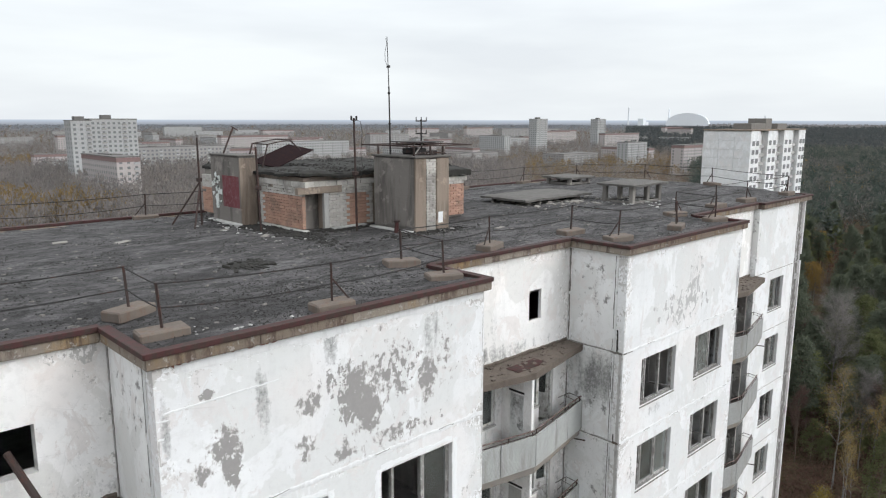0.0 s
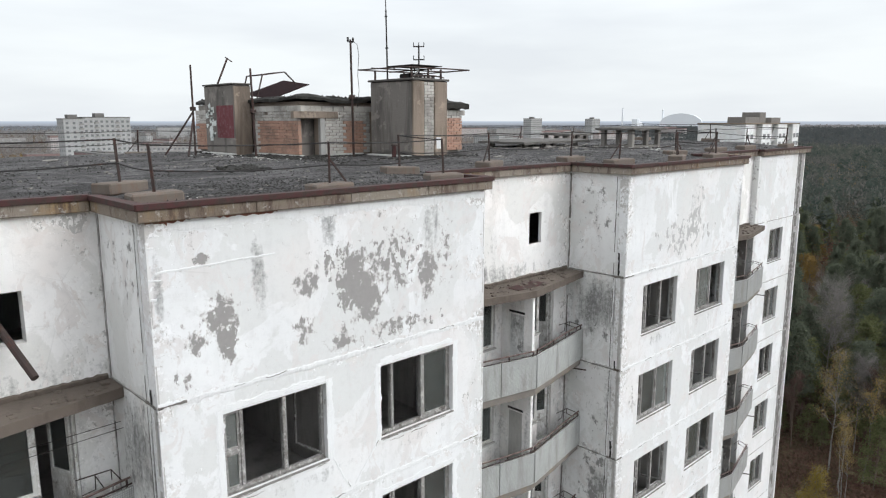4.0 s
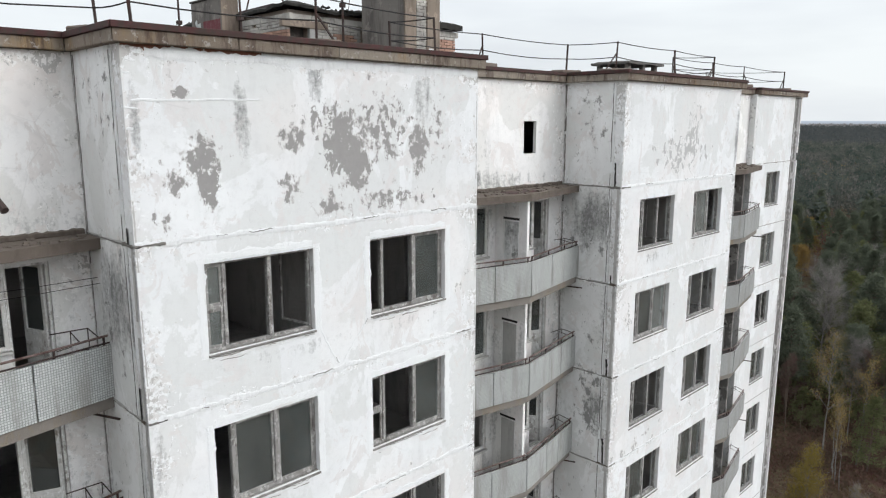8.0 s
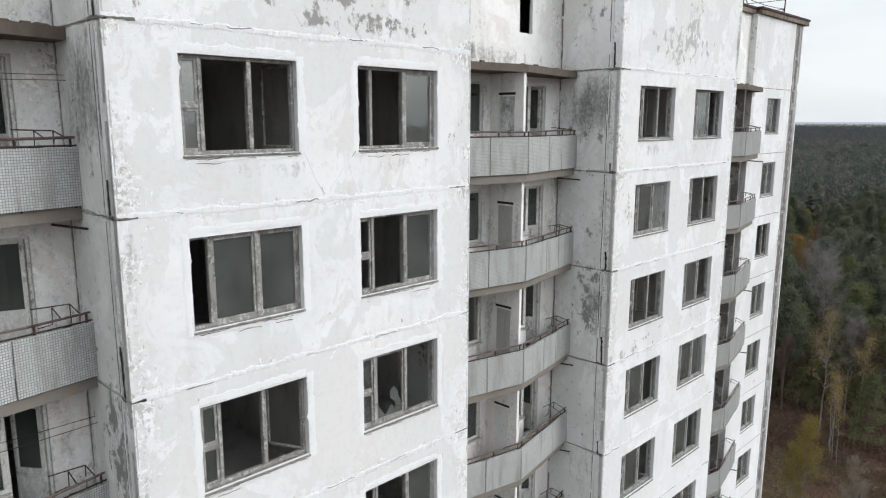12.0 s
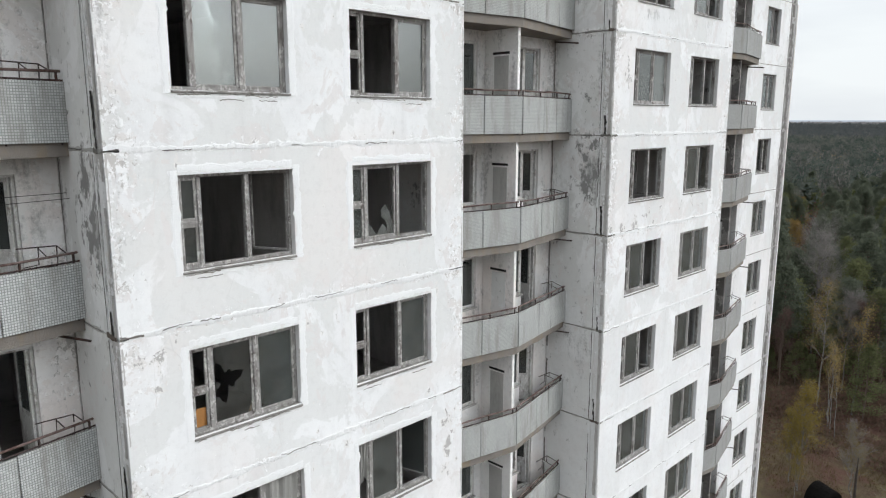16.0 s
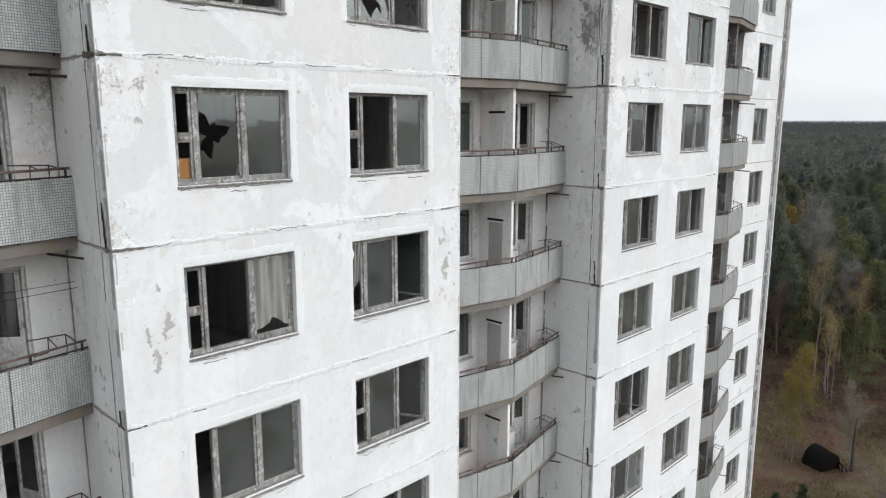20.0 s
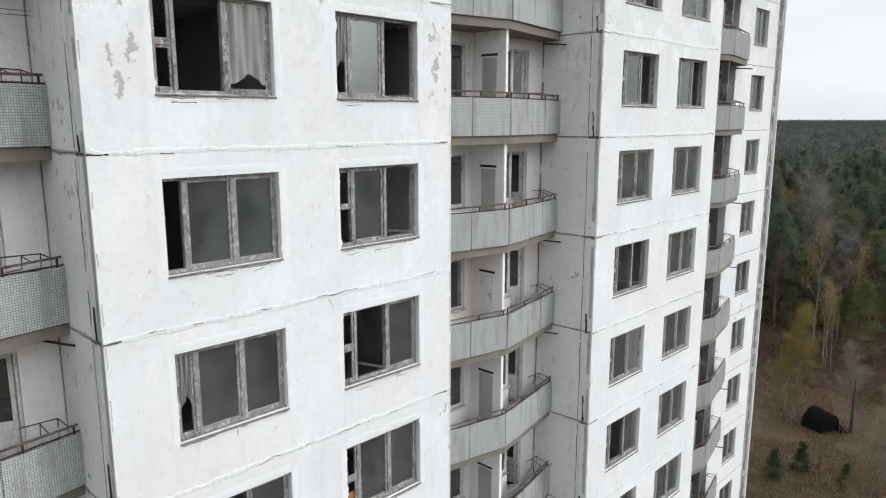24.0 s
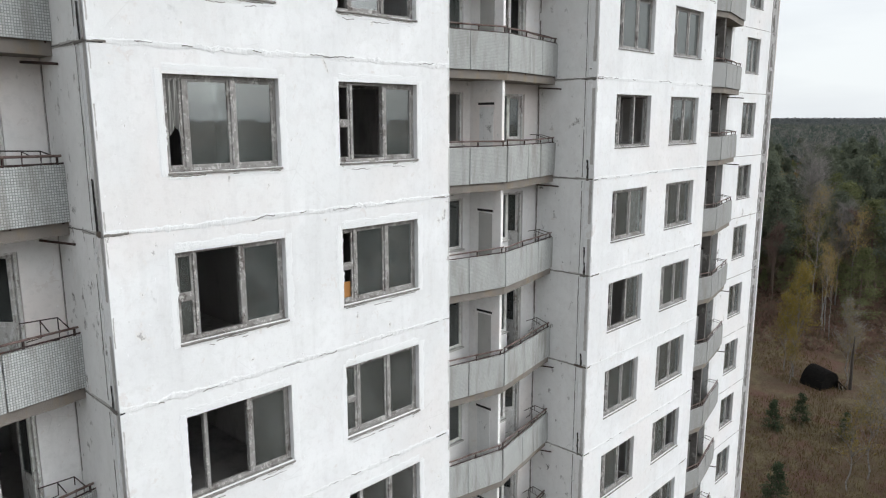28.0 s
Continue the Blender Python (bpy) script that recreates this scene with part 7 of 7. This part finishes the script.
M["wood_pine"] = wood_tint("far_pine_wood", (0.052, 0.067, 0.060), (0.090, 0.105, 0.090), (0.160, 0.152, 0.135))
# the town's leafless trees are lightened in colour for the haze over them
M["wood_bare"] = wood_tint("haze_paled_leafless_wood", (0.16, 0.147, 0.142), (0.22, 0.202, 0.193), (0.27, 0.24, 0.215))
M["wood_grey"] = wood_tint("leafless_wood_among_pines", (0.125, 0.115, 0.112), (0.16, 0.148, 0.143), (0.20, 0.182, 0.172))
M["wood_gold"] = leaf_material("far_golden_wood", (0.25, 0.17, 0.075), (0.20, 0.145, 0.08), (0.24, 0.175, 0.085))
# distant crowns carry the haze in their paled, blue-grey base colours
M["wood_far"] = wood_tint("haze_blued_distant_wood", (0.078, 0.088, 0.090), (0.094, 0.103, 0.104), (0.118, 0.12, 0.118))
M["wood_far_bare"] = wood_tint("haze_paled_distant_wood", (0.25, 0.242, 0.242), (0.265, 0.255, 0.254), (0.28, 0.27, 0.268))
# footprints of buildings, kept clear of trees: x0, y0, x1, y1
lots = []
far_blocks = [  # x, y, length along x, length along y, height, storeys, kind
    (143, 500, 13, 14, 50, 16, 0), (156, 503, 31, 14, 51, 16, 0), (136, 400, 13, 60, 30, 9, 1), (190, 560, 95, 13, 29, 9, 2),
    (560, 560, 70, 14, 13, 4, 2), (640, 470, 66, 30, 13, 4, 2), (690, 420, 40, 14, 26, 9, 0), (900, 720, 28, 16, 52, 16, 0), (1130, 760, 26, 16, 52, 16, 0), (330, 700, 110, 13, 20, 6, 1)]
rb = random.Random(9)
rows_ = []
while len(rows_) < 62:
    d, a = rb.uniform(640, 2300), radians(rb.uniform(11, 63))
    x, y = d * math.sin(a), d * math.cos(a)
    long_x = rb.random() < 0.7
    lx, ly = (rb.choice((60, 80, 110)), 13) if long_x else (13, rb.choice((50, 70)))
    if all(abs(x - q[0]) > (lx + q[2]) * 0.7 + 12 or abs(y - q[1]) > (ly + q[3]) * 0.7 + 25 for q in far_blocks + rows_):
        st = rb.choice((5, 5, 5, 9))
        rows_.append((x, y, lx, ly, st * 2.9 + 1.5, st, rb.choice((0, 1, 1, 2))))
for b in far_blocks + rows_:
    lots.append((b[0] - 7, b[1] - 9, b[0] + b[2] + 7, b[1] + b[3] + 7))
lots.append((215, 82, 268, 104))
free = lambda x, y: not any(u < x < s and v < y < t for u, v, s, t in lots)  # noqa: E731


def spots(n, d0, d1, a0, a1, seed, keep):
    g = np.random.default_rng(seed)
    out = []
    while len(out) < n:
        d, a = math.sqrt(g.uniform(d0 * d0, d1 * d1)), math.radians(g.uniform(a0, a1))
        x, y = -4 + d * math.sin(a), -10 + d * math.cos(a)
        if keep(x, y) and free(x, y):
            out.append((x, y))
    return np.array(out)


fol = lambda x, y, s: noise.noise((x * 0.004, y * 0.004, s)) + 0.6 * noise.noise((x * 0.015, y * 0.015, s + 3))  # noqa: E731
road = lambda x, y: abs(y - (0.24 * x + 2)) < 7 and 245 < x < 350  # noqa: E731
g = np.random.default_rng(4)
s = spots(6400, 290, 1100, 63, 90, 1, lambda x, y: fol(x, y, 1) > -0.25 and not road(x, y))
far_wood("pine_wood", "dark pine wood stretching away from the block", M["wood_pine"], s, g.uniform(8, 20, len(s)), 90, 0.036, 2)
s = spots(1700, 290, 1300, 63, 90, 5, lambda x, y: fol(x, y, 1) < 0.15 and not road(x, y))
far_wood("bare_wood", "grey-brown leafless trees among the pines", M["wood_grey"], s, g.uniform(11, 21, len(s)), 80, 0.012, 3, 3.2)
s = spots(420, 230, 900, 63, 90, 8, lambda x, y: fol(x, y, 6) > 0.25)
far_wood("golden_trees", "scattered golden birches in the wood", M["wood_gold"], s, g.uniform(8, 14, len(s)), 60, 0.04, 6)
s = spots(3800, 262, 640, 6, 50, 10, lambda x, y: fol(x, y, 3) > -0.55)
far_wood("near_town_trees", "tall grey leafless trees between the nearer blocks", M["wood_bare"], s, g.uniform(12, 23, len(s)), 105, 0.015, 17, 2.6)
s = spots(520, 262, 420, 4, 34, 12, lambda x, y: fol(x, y, 9) > -0.1)
far_wood("near_town_birches", "golden birches among the leafless trees", M["wood_gold"], s, g.uniform(15, 22, len(s)), 70, 0.022, 18, 1.6)
s = spots(7000, 500, 1500, 8, 63, 11, lambda x, y: fol(x, y, 2) > -0.45)
far_wood("town_trees", "grey leafless trees overgrowing the town", M["wood_bare"], s, g.uniform(7, 14, len(s)), 60, 0.030, 7)
s = spots(700, 330, 1000, 8, 63, 13, lambda x, y: fol(x, y, 8) > 0.15)
far_wood("town_birches", "golden trees between the blocks of flats", M["wood_gold"], s, g.uniform(7, 12, len(s)), 50, 0.045, 8)
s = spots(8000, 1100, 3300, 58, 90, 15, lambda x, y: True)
far_wood("distant_wood", "distant dark woods, tinted blue-grey for haze", M["wood_far"], s, g.uniform(12, 19, len(s)), 34, 0.09, 9)
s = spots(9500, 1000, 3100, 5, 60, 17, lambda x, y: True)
far_wood("distant_bare_wood", "distant grey-brown woods, paled for haze", M["wood_far_bare"], s, g.uniform(7, 11, len(s)), 24, 0.10, 10)

# haze near the horizon is put into this wood's blue-grey colour
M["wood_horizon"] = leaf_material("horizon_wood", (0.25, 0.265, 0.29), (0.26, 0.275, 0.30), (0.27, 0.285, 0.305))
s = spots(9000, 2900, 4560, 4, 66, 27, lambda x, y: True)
far_wood("horizon_wood", "woods near the horizon, coloured pale blue-grey for haze", M["wood_horizon"], s, g.uniform(2, 4, len(s)), 14, 0.7, 28)
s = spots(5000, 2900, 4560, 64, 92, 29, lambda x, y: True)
far_wood("horizon_pine_wood", "pine woods near the horizon, greyed for haze", M["wood_far_bare"], s, g.uniform(6, 10, len(s)), 14, 0.40, 30)
# woods on the other side of the clearing, which the panes mirror
s = spots(1500, 60, 420, 125, 235, 19, lambda x, y: True)
far_wood("facing_wood", "wood across the open ground in front of the block", M["wood_pine"], s, g.uniform(9, 17, len(s)), 36, 0.06, 20)

# ---- the town ----
# haze over the town is put into greyed walls and paled window glass
M["far_white"] = paint_material("haze_greyed_white_panels", (0.38, 0.385, 0.385), 0.75)
M["far_pink"] = paint_material("haze_greyed_pink_panels", (0.42, 0.385, 0.375), 0.75)
M["far_grey"] = paint_material("far_grey_panels", (0.30, 0.29, 0.285), 0.75)
M["far_roof"] = concrete_material("far_tarred_roof", (0.17, 0.16, 0.155), (0.12, 0.115, 0.11))
M["far_red"] = concrete_material("far_red_tile_band", (0.25, 0.165, 0.16), (0.21, 0.15, 0.145))
k = Nodes("haze_paled_window_glass")
M["far_glass"] = k.done((0.15, 0.153, 0.157), 0.4)


def far_block(x, y, lx, ly, h, storeys, kind):
    mat = (M["far_white"], M["far_pink"], M["far_grey"])[kind]
    name = ("tower_block", "apartment_block", "apartment_block")[kind] if storeys > 4 else "low_building"
    label = ("pale concrete tower block with rows of dark windows", "pinkish panel apartment block with white balconies", "grey panel block with rows of windows")[kind]
    b = tagged(empty(name, pose(x, y, ground_height(x, y))), label, "building", "blocks of flats in the town")
    part("wall", Mesh().box(0, 0, -1, lx, ly, h), mat, b)
    part("roof", Mesh().box(-0.3, -0.3, h, lx + 0.3, ly + 0.3, h + 0.5).box(lx * 0.3, ly * 0.3, h + 0.5, lx * 0.3 + 6, ly * 0.7, h + 3 if storeys > 9 else h + 1.2), M["far_roof"], b)
    if kind == 1:
        part("parapet_band", Mesh().box(-0.06, -0.06, h - 2.6, lx + 0.06, ly + 0.06, h - 0.15), M["far_red"], b, "dull red band under the roof")
    w, bal = Mesh(), Mesh()
    fh = (h - 1.5) / storeys
    nx, ny = max(2, int(lx / 3.3)), max(2, int(ly / 3.6))
    for f in range(storeys):
        z = 1.2 + f * fh
        for i in range(nx):
            u = (i + 0.5) * lx / nx
            if i % 4 == 2:
                bal.box(u - 1.4, -0.8, z - 0.5, u + 1.4, -0.02, z + 0.5)
            w.box(u - 0.85, -0.05, z, u + 0.85, 0.05, z + 1.5)
        for i in range(ny):
            if ly < 20 and kind != 0 and i % 2:
                continue
            u = (i + 0.5) * ly / ny
            w.box(-0.05, u - 0.8, z, 0.05, u + 0.8, z + 1.5)
    tagged(part("window_grid", w, M["far_glass"], b), "", "", "", "stuff")
    tagged(part("balcony", bal, M["far_white"] if kind else M["far_grey"], b), "", "", "", "stuff")


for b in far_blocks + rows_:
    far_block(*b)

# the sister tower block beyond the far corner
tower = tagged(empty("sister_tower_block", pose(219, 84.3, 0)), "white panel tower block of the same design with a blank gable", "building")
TL, TD, TH = 45.0, 15.6, 47.9
tw = Mesh()
tw.box(0.3, 1.8, 0, TL, TD, TH)
part("wall", tw, M["paint_side"], tower)
pg = Mesh().slab(-0.02, 0.02, -2.72, 0.28, 5.16, -0.04, 0.01).data("gable_panel", M["paint"])
for kx in range(17):
    for j in range(3):
        part("gable_panel", pg, None, tower, at=pose(0, 0.0 + j * 5.2, TH - 0.3 - kx * 2.78))
bays = ((0.3, 6.8), (13.0, 20.3), (26.2, 33.5), (39.3, TL))
for x0, x1 in bays:
    part("bay", Mesh().box(x0, 0, 0, x1, 1.79, TH), M["paint"], tower)
wm = Mesh().slab(0, -0.05, 0, 1.95, 0.03, 1.5, 0.03).data("window", M["far_glass"])
bm_ = Mesh().slab(0, 0.9, -0.1, 5.4, 1.78, 0.95, 0.04).data("balcony", M["concrete_pale"])
for f in range(16):
    z = TH - 2.8 - 2.78 * (f + 1) + 0.9
    for x0, x1 in bays:
        for u in (0.14, 0.6):
            part("window", wm, None, tower, at=pose(x0 + (x1 - x0) * u, 0, z))
    for x0 in (7.2, 20.6, 33.7):
        part("balcony", bm_, None, tower, at=pose(x0, 0, z - 0.85))
part("roof", Mesh().slab(-0.2, -0.2, TH, TL + 0.2, TD + 0.2, TH + 0.4, 0.05), M["fascia"], tower)
for x0, x1, top in ((9, 19.9, 2.3), (20, 25, 3.9), (30, 38, 2.2)):
    part("roof_house", Mesh().slab(x0, 4, TH + 0.4, x1, 10, TH + top, 0.05), M["concrete_dark"], tower)

# power station arch far away
arch = tagged(empty("steel_arch_shelter", pose(3722, 1930, 20)), "huge pale arched steel shelter on the horizon", "shelter")
k = Nodes("hazy_pale_steel")
# steel lightened and tinted blue to stand for four kilometres of haze
M["far_steel"] = k.done(k.mix(k.noise(0.02, 3), (0.72, 0.75, 0.79), (0.66, 0.69, 0.73)), 0.7)
am = Mesh()
n = 20
prof = [(112 * math.cos(math.pi * i / n), 68 * math.sin(math.pi * i / n) ** 0.85) for i in range(n + 1)]
turn = pose(0, 0, 0, 0, 0, -66)
for (x0, z0), (x1, z1) in zip(prof, prof[1:]):
    p = [turn @ Vector(q) for q in ((x0, -80, z0), (x1, -80, z1), (x1, 80, z1), (x0, 80, z0))]
    am.quad(*[tuple(q) for q in p])
    am.quad(*[tuple(turn @ Vector(q)) for q in ((x0, -80, 0), (x1, -80, 0), (x1, -80, z1), (x0, -80, z0))])
part("shell", am, M["far_steel"], arch)
ps = tagged(empty("power_station_hall", pose(3600, 2150, 20)), "long pale power station hall with thin chimneys", "building")
part("hall", Mesh().box(-10, -60, 0, 20, 60, 38, turn).box(-10, 70, 0, 20, 200, 20, turn), M["far_steel"], ps)
for u, hh in ((70, 100), (-150, 90), (-640, 55)):
    q = turn @ Vector((-u, 0, 0))
    part("chimney", Mesh().tube((q.x, q.y, -5), (q.x, q.y, hh), 5, 3.5, 8), M["far_steel"], ps)

# ---- the shed in the clearing ----
SHED = (72.3, 8.9)
shed = tagged(empty("collapsed_shed", pose(SHED[0], SHED[1], ground_height(*SHED), 0, 0, 68) @ pose(0, 0, -0.25, 7, -6, 0) @ Matrix.Scale(0.72, 4)), "black tarred wooden shed with an arched roof, leaning in the clearing", "shed")
arch = Mesh()
n = 12
prof = [(1.75 * math.cos(math.pi * i / n), 0.9 + 2.0 * math.sin(math.pi * i / n)) for i in range(n + 1)]
for i, ((y0, z0), (y1, z1)) in enumerate(zip(prof, prof[1:])):
    for j in range(7):
        x0 = -0.9 + 0.46 * j
        part("roof_board", Mesh().bar((x0 + 0.23, y0, z0 + 0.015 * ((i + j) % 3)), (x0 + 0.23, y1, z1 + 0.015 * ((i + j) % 3)), 0.43, 0.05), M["wood_black"], shed)
for x in (-0.95, 2.3):
    gab = Mesh().prism([(y, z) for y, z in prof] + [(-1.75, 0.0), (1.75, 0.0)], -0.03, 0.03)
    gab.v = [(x + q[2], q[0], q[1]) for q in gab.v]
    part("gable_wall", gab, M["wood_black"], shed)
for sy in (-1, 1):
    part("wall", Mesh().slab(-0.9, sy * 1.72 - 0.03, -0.05, 2.28, sy * 1.72 + 0.03, 0.95, 0.01), M["wood_black"], shed)
for j in range(9):
    part("wall_board", Mesh().bar((-1.0 - 0.17 * j, -1.6 + 0.05 * (j % 3), 0.0), (-0.85 - 0.15 * j, -1.2 + 0.1 * (j % 2), 1.55 - 0.06 * j + 0.12 * (j % 3)), 0.15, 0.04), M["wood_black" if j % 4 else "wood"], shed, "leaning board")
part("side_beam", Mesh().bar((-2.6, -1.35, 1.05), (-0.9, -1.3, 1.75), 0.12), M["wood_black"], shed)
part("fallen_board", Mesh().slab(-1.8, -2.4, 0.0, 2.0, -1.9, 0.12, 0.03, pose(0, 0, 0.1, 4, 3, 4)), M["wood"], shed)
M["wood_burnt"] = wood_material("dark_dead_wood", (0.050, 0.040, 0.034), (0.030, 0.025, 0.022), (0.018, 0.015, 0.013))
stump = tagged(empty("dead_trunk", pose(73.4, 6.6, ground_height(73.4, 6.6))), "broken dead trunk beside the shed", "trunk")
part("stem", Mesh().tube((0, 0, -0.2), (0.2, 0.1, 3.4), 0.17, 0.12, 9).tube((0.2, 0.1, 3.4), (0.25, 0.1, 5.6), 0.12, 0.05, 8), M["wood_burnt"], stump)

# tall grass and low bushes in the clearing
r = random.Random(91)
gt = Mesh()
for _ in range(52000):
    x, y = r.uniform(42, 98), r.uniform(-6, 34)
    if noise.noise((x * 0.12, y * 0.12, 5)) < -0.15:
        continue
    z = ground_height(x, y)
    hh, w, a = r.uniform(0.12, 0.5), r.uniform(0.015, 0.045), r.uniform(0, math.pi)
    dx, dy = w * math.cos(a), w * math.sin(a)
    i = len(gt.v)
    gt.v += [(x - dx, y - dy, z - 0.05), (x + dx, y + dy, z - 0.05), (x + r.uniform(-0.15, 0.15), y + r.uniform(-0.15, 0.15), z + hh)]
    gt.f.append((i, i + 1, i + 2))
M["dry_grass"] = leaf_material("dry_autumn_grass", (0.115, 0.092, 0.042), (0.088, 0.068, 0.033), (0.085, 0.048, 0.030))
tagged(part("tall_grass", gt, M["dry_grass"]), "tufts of dry brown autumn grass", "grass", "", "stuff")
bz = Mesh()
for n in range(900):
    x, y = (r.uniform(80, 200), r.uniform(8, 55)) if n < 420 else (r.uniform(84, 122), r.uniform(2, 30))
    z, s = ground_height(x, y), r.uniform(0.5, 1.3)
    for _ in range(18):
        p = Vector((x + r.gauss(0, s), y + r.gauss(0, s), z + abs(r.gauss(0, s * 0.8))))
        u = Vector((r.gauss(0, 1), r.gauss(0, 1), r.gauss(0, 1))).normalized() * 0.22
        w = u.orthogonal() * 0.6
        bz.quad(tuple(p - u), tuple(p - w), tuple(p + u), tuple(p + w))
M["brush"] = leaf_material("reddish_undergrowth", (0.105, 0.062, 0.052), (0.12, 0.078, 0.06), (0.08, 0.066, 0.047))
tagged(part("undergrowth", bz, M["brush"]), "reddish-brown leafless undergrowth", "bushes", "", "stuff")
